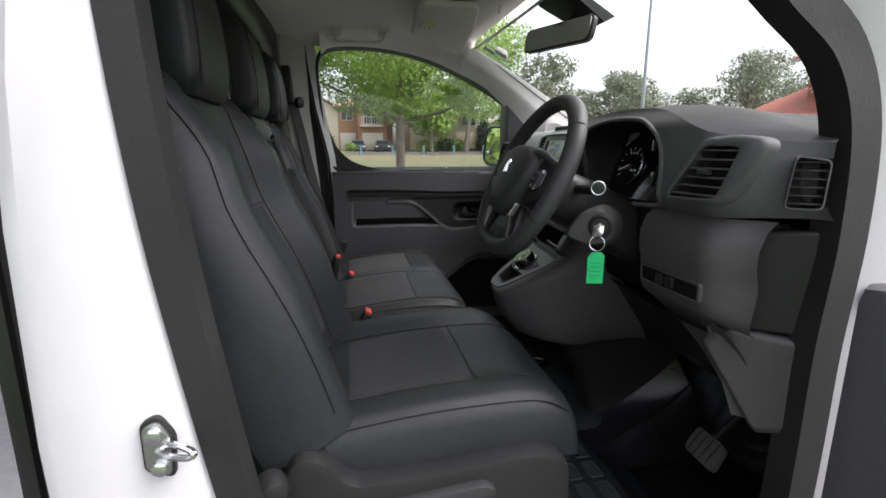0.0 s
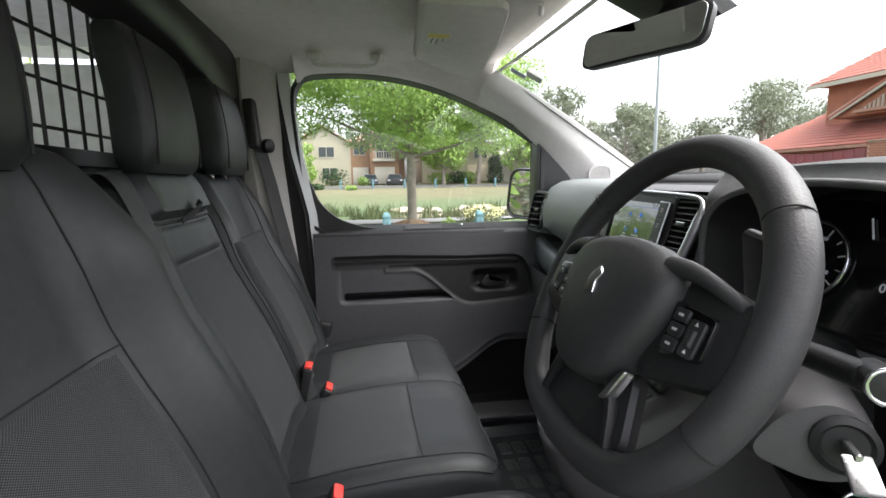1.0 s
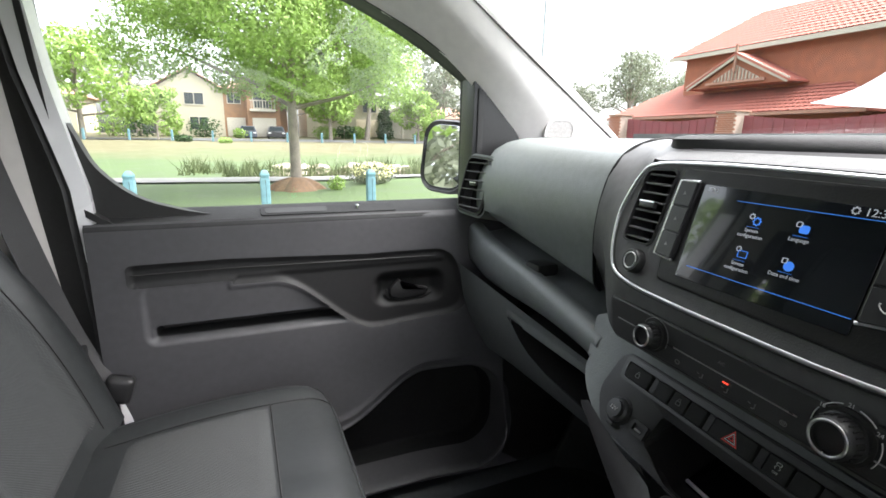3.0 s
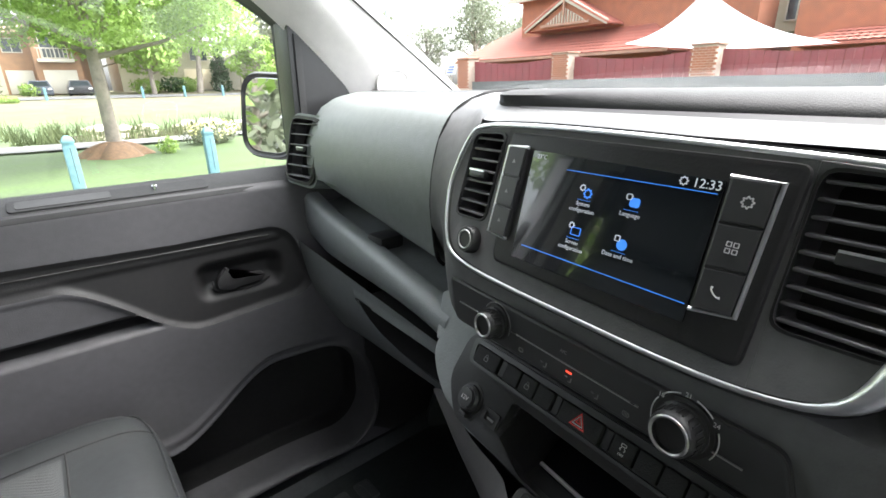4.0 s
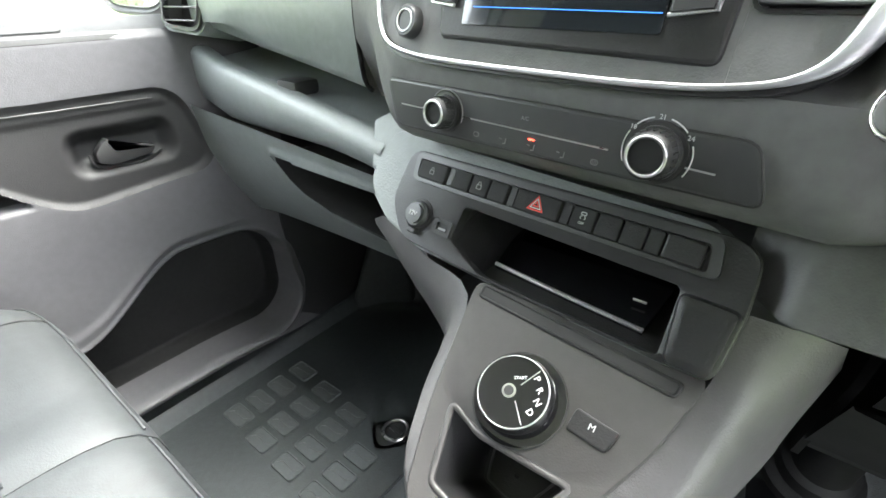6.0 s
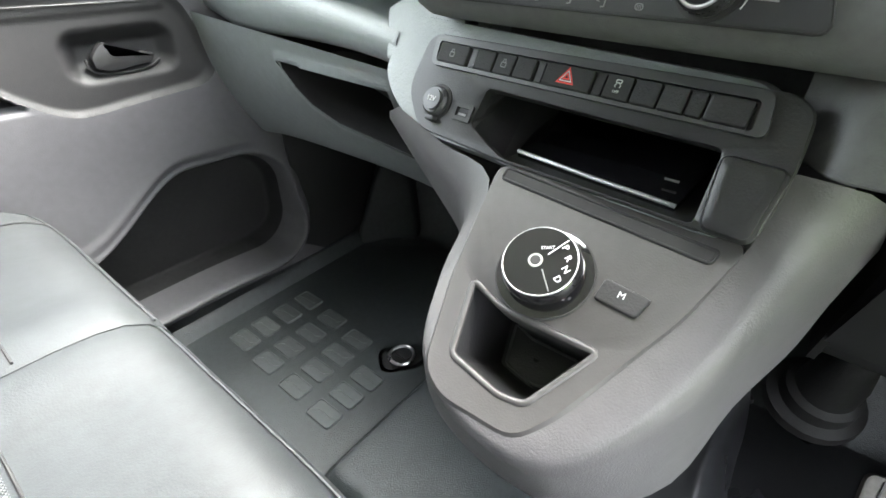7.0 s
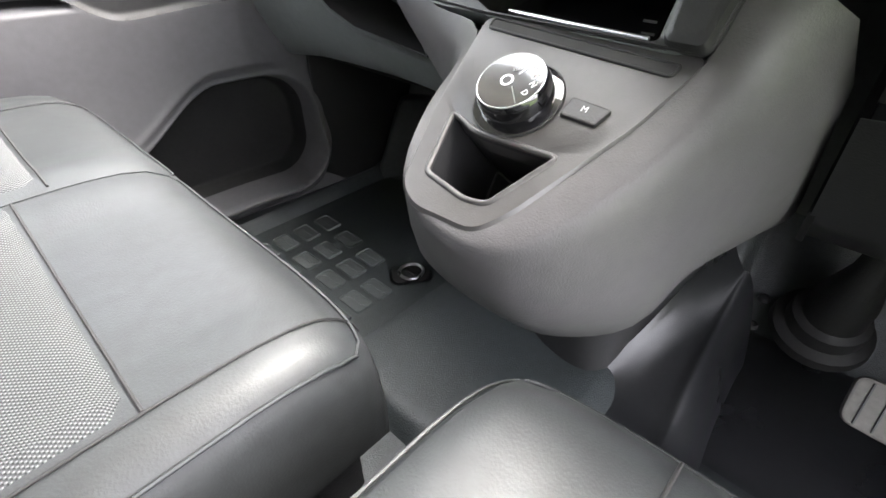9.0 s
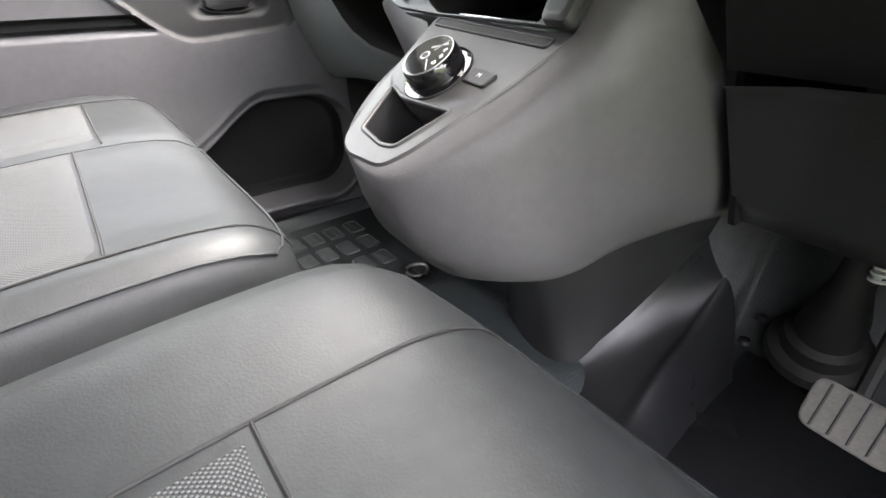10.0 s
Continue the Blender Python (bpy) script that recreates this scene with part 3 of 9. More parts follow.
def build_bulkhead():
    # plate with an opening that carries wire mesh
    wall = box((-0.57, 0.0, 1.06), (0.02, 1.60, 1.02), 0.004)
    join(wall, box((-0.57, 0.68, 1.72), (0.02, 0.26, 0.36), 0.004))
    join(wall, box((-0.57, -0.63, 1.72), (0.02, 0.36, 0.36), 0.004))
    join(wall, box((-0.57, 0.0, 1.885), (0.02, 1.0, 0.06), 0.004))
    ob = structure("wall_bulkhead", wall, STEELGREY, "black steel bulkhead behind the seats with a mesh window", "bulkhead")
    for i in range(17):
        y = -0.44 + 0.055 * i
        part("mesh_bar", tube([(-0.565, y, 1.56), (-0.565, y, 1.87)], 0.0032, 6), MATT, ob)
    for i in range(4):
        z = 1.60 + 0.075 * i
        part("mesh_bar", tube([(-0.571, -0.46, z), (-0.571, 0.46, z)], 0.0032, 6), MATT, ob)
    # overhead frame, folded sheet steel
    rings = []
    for y, x1, z0, z1 in ((-0.60, -0.50, 1.88, 1.93), (-0.1, -0.50, 1.87, 1.93), (0.12, -0.475, 1.85, 1.925), (0.32, -0.455, 1.82, 1.92), (0.50, -0.45, 1.78, 1.91), (0.62, -0.445, 1.72, 1.90), (0.70, -0.44, 1.60, 1.89), (0.73, -0.44, 1.30, 1.88)):
        rings.append([(-0.56, y, z0 - 0.03), (x1 - 0.02, y, z0 - 0.005), (x1, y, z0 + 0.015), (x1 + 0.004, y, z1 - 0.01), (x1, y, z1 + 0.01), (-0.56, y, z1 + 0.01)])
    part("frame", loft(rings), STEELGREY, ob, "black folded steel frame of the mesh window", 60)
    # load bay behind it
    def bay(name, bm, mat, label, cat="load bay"):
        structure(name, bm, mat, label, cat)
    bay("load_floor", box((-1.85, 0, 0.56), (2.5, 1.6, 0.04)), LOADBAY, "pale grey load floor", "floor")
    bay("wall_left_bay", box((-1.85, 0.82, 1.22), (2.5, 0.04, 1.30)), LOADBAY, "pale grey load bay side lining", "wall")
    bay("load_ceiling", box((-1.85, 0, 1.93), (2.5, 1.6, 0.02)), LOADBAY, "pale load bay roof lining", "ceiling")
    rear = box((-3.08, 0, 0.95), (0.04, 1.6, 0.80))
    join(rear, box((-3.08, 0, 1.83), (0.04, 1.6, 0.18)))
    join(rear, box((-3.08, 0.74, 1.55), (0.04, 0.14, 0.42)))
    join(rear, box((-3.08, -0.74, 1.55), (0.04, 0.14, 0.42)))
    join(rear, box((-3.08, 0.0, 1.55), (0.04, 0.10, 0.42)))
    bay("rear_door_wall", rear, MATT, "dark rear doors with two windows", "door")
    for y in (-0.36, 0.36):
        g = structure("rear_window", box((-3.07, y, 1.55), (0.006, 0.6, 0.40)), GLASS, "clear rear door window", "window")
        g.visible_shadow = False
    bay("roof_bow", box((-1.4, 0, 1.895), (0.10, 1.56, 0.05), 0.01), MATT, "dark roof bow across the load bay", "roof bow")
    bay("wall_right_bay", box((-2.45, -0.82, 1.22), (1.3, 0.04, 1.30)), LOADBAY, "pale grey load bay side lining", "wall")
    bay("wall_right_bay", box((-1.18, -0.82, 1.80), (1.26, 0.04, 0.2)), LOADBAY, "pale grey rail above the sliding door opening", "wall")


def build_driver_opening():
    """The open driver's doorway: pillar skin, seals, sill, hinge pillar and the open door."""
    # white outer pillar skin
    structure("inner_pillar_right", prism([(-0.56, 0.5), (-0.335, 0.5), (-0.41, 1.1), (-0.43, 1.6), (-0.43, 1.9), (-0.56, 1.9)], "y", -0.79, -0.76), MATT, "dark inner door pillar", "pillar trim")
    rings = []
    for z, x0, x1 in ((1.88, -0.46, -0.425), (1.60, -0.495, -0.418), (1.50, -0.512, -0.412), (1.35, -0.524, -0.395), (1.1, -0.530, -0.362), (0.85, -0.525, -0.325), (0.45, -0.505, -0.285)):
        rings.append([(x1, -0.795, z), (x1 - 0.006, -0.815, z), (x1 - 0.03, -0.828, z), (mix(x0, x1, 0.45), -0.838, z), (x0 + 0.02, -0.845, z), (x0, -0.835, z), (x0, -0.76, z), (x1, -0.76, z)])
    pil = structure("door_pillar_skin", loft(rings), WHITE, "glossy white painted door pillar", "door pillar")
    # latch striker
    lt = thing("door_striker", (-0.41, -0.835, 1.05), "chromed door striker loop on a bolted plate", "door striker")
    pl = Plane((-0.405, -0.836, 1.085), (1, 0, 0), (0, 0, 1))
    part("backing", slab(pl, soften([(-0.019, -0.028), (0.014, -0.040), (0.019, 0.016), (0.002, 0.044), (-0.019, 0.034)], 0.009), -0.004, 0.003, 0.001), MATT, lt)
    part("plate", slab(pl, soften([(-0.016, -0.025), (0.011, -0.035), (0.016, 0.014), (0.002, 0.038), (-0.016, 0.030)], 0.008), 0.0, 0.007, 0.002), STEEL, lt)
    part("bolt", revolve([(0.009, 0), (0.009, 0.008), (0.006, 0.010)], pl.at(-0.002, 0.022, 0.004), pl.n, 12), CHROME, lt)
    part("bolt", revolve([(0.009, 0), (0.009, 0.008), (0.006, 0.010)], pl.at(0.0, -0.022, 0.004), pl.n, 12), CHROME, lt)
    part("loop", tube(spline([pl.at(-0.006, 0.0, 0.0), pl.at(0.014, 0.0, 0.018), pl.at(0.040, 0.002, 0.030), pl.at(0.046, 0.008, 0.030), pl.at(0.032, 0.012, 0.022), pl.at(0.0, 0.010, 0.0)], 5), 0.0042, 8), CHROME, lt)
    # rubber door seals
    path = [(-0.405, -0.79, 1.88), (-0.402, -0.795, 1.60), (-0.383, -0.80, 1.35), (-0.350, -0.80, 1.1), (-0.312, -0.80, 0.85), (-0.27, -0.80, 0.50)]
    ribbon_bm = ribbon(spline(path, 5), 0.040, 0.045, (1, 0, 0.1))
    structure("door_seal_rear", ribbon_bm, RUBBER, "thick black rubber door seal", "door seal")
    path = [(0.19, -0.79, 1.76), (0.34, -0.80, 1.69), (0.425, -0.80, 1.634), (0.510, -0.80, 1.568), (0.558, -0.80, 1.463), (0.570, -0.80, 1.30), (0.560, -0.80, 1.12), (0.560, -0.80, 0.90), (0.55, -0.80, 0.50)]
    structure("door_seal_front", ribbon(spline(path, 5), 0.052, 0.05, [(0.4, 0, 1)] * 10 + [(0.7, 0, 0.7)] * 8 + [(1, 0, 0.1)] * 23), RUBBER, "thick black rubber door seal", "door seal")
    rings = []
    for z, x in ((1.70, 0.38), (1.63, 0.49), (1.57, 0.56), (1.48, 0.605), (1.30, 0.615), (1.12, 0.608), (0.90, 0.605), (0.45, 0.60)):
        rings.append([(x - 0.035, -0.80, z), (x, -0.815, z), (x + 0.05, -0.83, z), (x + 0.12, -0.845, z), (x + 0.16, -0.80, z), (x + 0.05, -0.77, z)])
    structure("hinge_pillar_skin", loft(rings), WHITE, "white painted front hinge pillar", "door pillar")
    plug = thing("blanking_plug", (0.63, -0.835, 1.20), "round dark plug in the hinge pillar", "plug")
    part("disc", revolve([(0.018, -0.004), (0.018, 0.004), (0.012, 0.006)], (0.628, -0.826, 1.208), (0.1, -1, 0), 20), MATT, plug)
    structure("door_sill", box((0.15, -0.82, 0.52), (1.0, 0.10, 0.06), 0.01), MATT, "black plastic step sill", "sill")
    # the open driver's door, swung forward
    d = thing("driver_door", (0.78, -0.95, 0.45), "open driver's door with grey inner panel", "door", kind="structure")
    part("door_panel", box((0.635, -1.27, 0.80), (0.07, 0.80, 0.92), 0.03, rot=Euler((0, 0, radians(16))).to_matrix()), DOORGREY, d)


def build_footwell_sides():
    for s, nm in ((1, "left"), (-1, "right")):
        rings = [[(0.66, s * 0.772, z), (0.72, s * 0.765, z), (1.2, s * 0.765, z), (1.2, s * 0.83, z), (0.66, s * 0.83, z)] for z in (0.50, 1.50)]
        structure("wall_footwell_" + nm, loft(rings), SATIN, "dark trim panel at the side of the footwell", "trim panel")


def build_nose():
    """Bodywork ahead of the dash, hidden but closing the cab."""
    structure("firewall", box((1.12, 0, 1.05), (0.06, 1.66, 0.95)), DASH, "black firewall ahead of the footwells", "firewall")
    structure("cowl", sheet(lambda u, v: (mix(1.0, 1.5, u), mix(-0.85, 0.85, v), mix(1.50, 1.28, u) - 0.05 * u * abs(2 * v - 1)), 6, 8, 0.02), WHITE, "white bonnet beyond the windscreen", "bonnet")


build_floor()
build_roof()
build_side(1, "left")
build_side(-1, "right")
build_windscreen()
build_bulkhead()
build_driver_opening()
build_nose()
build_footwell_sides()
structure("footwell_step", loft([soften_ring for soften_ring in ([(x, y, z) for x, y in soften(o, 0.02)] for z, o in ((0.54, [(0.815, 0.745), (0.955, 0.615), (1.06, 0.70), (0.95, 0.82)]), (0.60, [(0.825, 0.745), (0.955, 0.622), (1.06, 0.70), (0.95, 0.82)]), (0.75, [(0.895, 0.735), (0.965, 0.665), (1.06, 0.72), (0.97, 0.81)]), (0.775, [(0.92, 0.735), (0.97, 0.685), (1.04, 0.72), (0.97, 0.79)])))]), FLOORMAT, "black moulded step at the end of the passenger footwell", "floor step")


# ---- passenger door ----
def rbox(x, z, x0, x1, z0, z1, r):
    """Signed distance to a rounded rectangle (negative inside)."""
    cx, cz, hx, hz = (x0 + x1) / 2, (z0 + z1) / 2, (x1 - x0) / 2 - r, (z1 - z0) / 2 - r
    dx, dz = abs(x - cx) - hx, abs(z - cz) - hz
    return math.hypot(max(dx, 0), max(dz, 0)) + min(max(dx, dz), 0) - r


def sweep(x, z):
    low = mix(1.195, 1.056, step(0.08, 0.31, x)) + 0.08 * max(0, x - 0.33)
    right = 0.545 - 0.30 * max(0, z - 1.10)

    def round_max(a, b, k):
        return max(a, b) + max(0.0, k - abs(a - b)) ** 2 / (4 * k)
    return max(round_max(round_max(low - z, x - right, 0.05), z - 1.240, 0.05), 0.0 - x)


def dark_zone(x, z):
    """Distance to the black handle area that sweeps up into the long strip."""
    d1 = rbox(x, z, -0.188, 0.490, 1.204, 1.252 - 0.042 * max(0, x) , 0.012)
    return min(d1, sweep(x, z))


def door_depth(x, z):
    y = 0.800 - 0.012 * step(0.9, 1.1, z) - 0.02 * step(0.40, 0.68, x) * step(1.4, 1.3, z)
    y += 0.008 * step(1.316, 1.334, z) ** 2
    # grey recess with the bin at its foot
    r = max(rbox(x, z, -0.165, 0.30, 1.083, 1.206, 0.02), 0.006 - sweep(x, z))
    y += step(0.003, -0.006, r) * mix(0.003, 0.010, step(1.20, 1.09, z))
    # bin lip
    lip = max(rbox(x, z, -0.150, 0.262, 1.088, 1.118, 0.010), 0.004 - sweep(x, z))
    y += 0.045 * step(0.002, -0.008, lip)
    k = dark_zone(x, z)
    y += 0.010 * step(0.002, -0.012, k)
    y -= 0.004 * step(0.004, -0.008, rbox(x, z, -0.188, 0.485, 1.207, 1.250 - 0.042 * max(0, x), 0.008))
    y += 0.030 * step(0.006, -0.03, rbox(x, z, 0.305, 0.485, 1.105, 1.185, 0.03))
    # map pocket
    p = rbox(x, z, 0.02, 0.655, 0.640, 0.905 - 0.12 * step(0.45, 0.20, x), 0.10)
    y += 0.012 * step(0.034, 0.010, p) * step(0.70, 0.82, z) * step(0.64, 0.52, x)
    y += 0.085 * step(0.004, -0.022, p)
    y -= 0.022 * step(0.05, 0.0, p) * step(-0.006, 0.006, p) * step(0.95, 0.75, z)
    y -= 0.030 * step(0.055, 0.010, p) * step(-0.006, 0.004, p) * step(0.80, 0.68, z)
    y -= 0.018 * step(0.70, 0.55, z) * step(-0.01, 0.0, p)
    return y


def build_passenger_door():
    d = thing("passenger_door", (0.2, 0.83, 0.5), "closed front passenger door with grey moulded inner panel and black handle area", "door", kind="structure")
    x0, x1, z0, z1, nx, nz = -0.245, 0.74, 0.52, 1.334, 270, 230
    grids = {"grey": bmesh.new(), "dark": bmesh.new(), "pocket": bmesh.new()}
    caches = {k: {} for k in grids}

    def black(x, z):
        return min(dark_zone(x, z), max(rbox(x, z, -0.150, 0.262, 1.090, 1.120, 0.010), 0.002 - sweep(x, z)))

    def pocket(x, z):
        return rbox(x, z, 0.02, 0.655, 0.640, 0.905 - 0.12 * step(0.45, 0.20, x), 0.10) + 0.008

    def snap(x, z):
        """Draws grid corners onto the edges between the panel's colours."""
        for f in (black, pocket):
            d = f(x, z)
            if abs(d) < 0.0030:
                e = 0.0008
                gx, gz = (f(x + e, z) - f(x - e, z)) / (2 * e), (f(x, z + e) - f(x, z - e)) / (2 * e)
                k = d / max(0.3, gx * gx + gz * gz)
                x, z = x - k * gx, z - k * gz
        return x, z

    def vert(key, i, j):
        c = caches[key]
        if (i, j) not in c:
            x, z = snap(mix(x0, x1, i / nx), mix(z0, z1, j / nz))
            c[i, j] = grids[key].verts.new((x, door_depth(x, z), z))
        return c[i, j]
    for i in range(nx):
        for j in range(nz):
            x, z = mix(x0, x1, (i + 0.5) / nx), mix(z0, z1, (j + 0.5) / nz)
            key = "grey"
            if black(x, z) < 0:
                key = "dark"
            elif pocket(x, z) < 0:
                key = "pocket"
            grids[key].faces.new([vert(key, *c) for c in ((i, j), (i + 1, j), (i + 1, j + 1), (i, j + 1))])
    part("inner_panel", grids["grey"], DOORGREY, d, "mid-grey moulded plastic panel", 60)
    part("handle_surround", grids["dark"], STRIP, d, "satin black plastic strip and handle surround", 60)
    # recess shade put into the colour: pocket faces far darker than the panel
    part("map_pocket", grids["pocket"], material("pocket_shade_black", (0.009, 0.009, 0.0092), 0.75, vary=0.2, scale=8, spec=0.25), d, "dark map pocket", 60)
    part("strip_groove", tube([(x, door_depth(x, 1.231) - 0.002, 1.231 - 0.021 * max(0, x)) for x in (mix(-0.18, 0.46, i / 20) for i in range(21))], 0.0016, 6), MATT, d)
    # window ledge and lock slot
    part("ledge", loft([[(x, 0.788, 1.322), (x, 0.792, 1.3290), (x, 0.800, 1.3325), (x, 0.848, 1.352), (x, 0.87, 1.352), (x, 0.87, 1.30), (x, 0.80, 1.30)] for x in (-0.245, 0.1, 0.4, 0.74)]), DASHTOP, d)
    pl = Plane((0.215, 0.822, 1.3415), (1, 0, 0), (0, 1, 0.406))
    part("slot_plate", slab(pl, rrect(0.30, 0.034, 0.008), -0.004, 0.0025, 0.001), DASHTOP, d)
    part("slot", slab(pl, rrect(0.13, 0.022, 0.005, cx=-0.075), 0.0, 0.0035, 0.0005), MATT, d)
    part("lock_pin", revolve([(0.005, 0), (0.005, 0.008), (0.003, 0.010)], pl.at(0.06, 0, 0.0), (0, 0, 1), 12), CHROME, d)
    # pull handle
    lever = soften([(0.347, 1.126), (0.345, 1.143), (0.358, 1.158), (0.371, 1.167), (0.374, 1.158), (0.379, 1.145), (0.436, 1.142), (0.446, 1.136), (0.436, 1.124), (0.37, 1.118)], 0.005)
    part("door_handle", prism(lever, "y", 0.795, 0.814, 0.004), SATIN, d, "black finned pull handle")
    part("handle_cup", slab(Plane((0.398, 0.835, 1.148), (1, 0, 0), (0, 0, 1)), rrect(0.122, 0.066, 0.026), -0.03, -0.004, 0.0), SATIN, d, flip=True)
    part("cup_rim", tube(spline([(0.340, 0.812, 1.140), (0.350, 0.806, 1.118), (0.42, 0.803, 1.113), (0.456, 0.808, 1.124)], 6), 0.0026, 8), STRIP, d)
    # window frame with seal and glass
    y = 0.845
    inner = spline_2d(WINDOW) + [(0.555, 1.30), (-0.10, 1.30), (-0.20, 1.335), (-0.25, 1.37)]
    cen = Vector((0.12, 1.58))
    outer = [((x - cen.x) * 1.026 + cen.x, (z - cen.y) * 1.036 + cen.y) for x, z in inner]
    pl = Plane((0, y, 0), (1, 0, 0), (0, 0, 1))
    part("window_frame", frame_strip(pl, outer, inner, -0.03, 0.045), RUBBER, d, "black window frame and rubber seal")
    part("corner_fill", prism(soften(spline_2d([(-0.270, 1.56), (-0.243, 1.495), (-0.217, 1.436), (-0.161, 1.383), (-0.089, 1.355), (-0.02, 1.340)]) + [(-0.29, 1.32)], 0.001, 1), "y", 0.822, 0.85), MATT, d)
    gl = part("window_glass", sheet(lambda u, v: (mix(-0.30, 0.57, u), y + 0.01, mix(1.34, 1.87, v)), 2, 2), GLASS, d, "clear side glass")
    gl.visible_shadow = False
    tri = [(0.548, 1.36), (0.553, 1.648), (0.60, 1.615), (0.66, 1.55), (0.70, 1.47), (0.72, 1.36)]
    part("mirror_sail", prism(tri, "y", 0.79, 0.86, 0.004), SATIN, d, "black triangular panel at the mirror")
    part("sail_groove", prism([(0.560, 1.37), (0.563, 1.62), (0.578, 1.61), (0.575, 1.37)], "y", 0.785, 0.80, 0.002), MATT, d)
    part("door_skin", box((0.22, 0.93, 0.90), (0.97, 0.04, 0.78), 0.02), WHITE, d)
    # outside mirror
    m = thing("door_mirror", (0.62, 1.05, 1.30), "black-cased outside mirror on the passenger door", "mirror")
    pm = Plane((0.600, 1.060, 1.454), (0.48, -0.88, 0.0), (0.10, 0.05, 1.0))
    o = soften([(-0.080, -0.098), (0.075, -0.108), (0.090, 0.088), (-0.072, 0.098)], 0.055, 7)
    rings = []
    for h, k in ((0.012, 0.97), (0.020, 1.03), (0.010, 1.09), (-0.05, 1.07), (-0.09, 0.9), (-0.11, 0.55)):
        rings.append([pm.at(a * k, b * k, h) for a, b in o])
    part("case", loft(rings), SATIN, m)
    part("mirror_glass", slab(pm, [(a * 0.93, b * 0.93) for a, b in o], 0.002, 0.013, 0.001), MIRROR, m)
    part("arm", tube([(0.66, 0.87, 1.40), (0.65, 0.95, 1.39), (0.63, 1.02, 1.40)], 0.035, 10, flat=0.6), SATIN, m)


def spline_2d(pts):
    return [(p.x, p.y) for p in spline([(a, b, 0) for a, b in pts], 4)]


build_passenger_door()


# ---- seats ----
UPV = Vector((-0.384, 0, 0.923))
FWD = Vector((0.923, 0, 0.384))


class Backrest:
    """Shape of a seat back: u across (-1 to 1), v up (0 to 1)."""
    def __init__(self, y0, half, foot=(-0.240, 0.955), tall=0.59, bolster=0.045, taper=0.10, curl=0.055):
        self.y0, self.half, self.foot, self.tall, self.bolster, self.taper, self.curl = y0, half, Vector((foot[0], 0, foot[1])), tall, bolster, taper, curl

    def width(self, v):
        return self.half * (1 - self.taper * step(0.55, 1.0, v) - 0.10 * step(0.9, 1.0, v) + 0.02 * math.sin(math.pi * min(1, v * 1.2)))

    def front(self, u, v, lift=0.0):
        a = abs(u)
        d = self.bolster * step(0.42, 0.80, a) * step(1.02, 0.70, v) - 0.075 * max(0, (a - 0.84) / 0.16) ** 2.2
        d += 0.014 * math.sin(math.pi * min(1, max(0, (v - 0.02) / 0.6))) - 0.012 * step(0.88, 1.0, v)
        d += self.curl * max(0, (v - 0.5) / 0.5) ** 1.5
        d -= 0.05 * max(0, (v - 0.94) / 0.06) ** 2
        return self.foot + UPV * (v * self.tall) + FWD * (d + lift) + Vector((0, self.y0 + u * self.width(v), 0))

    def back(self, u, v):
        d = -0.105 + 0.02 * abs(u) ** 4 + 0.03 * max(0, (v - 0.92) / 0.08) ** 2 + self.curl * max(0, (v - 0.5) / 0.5) ** 1.5
        return self.foot + UPV * (v * self.tall) + FWD * d + Vector((0, self.y0 + u * self.width(v), 0))

    def body(self):
        us = [-1 + 2 * i / 26 for i in range(27)]
        rings = []
        for i in range(25):
            v = i / 24
            v = 1 - (1 - v) ** 1.15
            rings.append([self.front(u, v) for u in us] + [self.back(u, v) for u in us[::-1]])
        return loft(rings)

    def patch(self, u0, u1, v0, v1, lift=0.003, nu=16, nv=20):
        def fn(a, b):
            e = min(a, 1 - a, b, 1 - b)
            w = lift * step(0, 0.025, e) - 0.001 * (1 - step(0, 0.008, e))
            ua = mix(u0, u1, a)
            return self.front(ua, mix(v0(ua) if callable(v0) else v0, v1(ua) if callable(v1) else v1, b), w)
        return sheet(fn, nu, nv)

    def seam(self, pts, r=0.0013):
        return tube([self.front(u, v, 0.0006) for u, v in pts], r, 6)


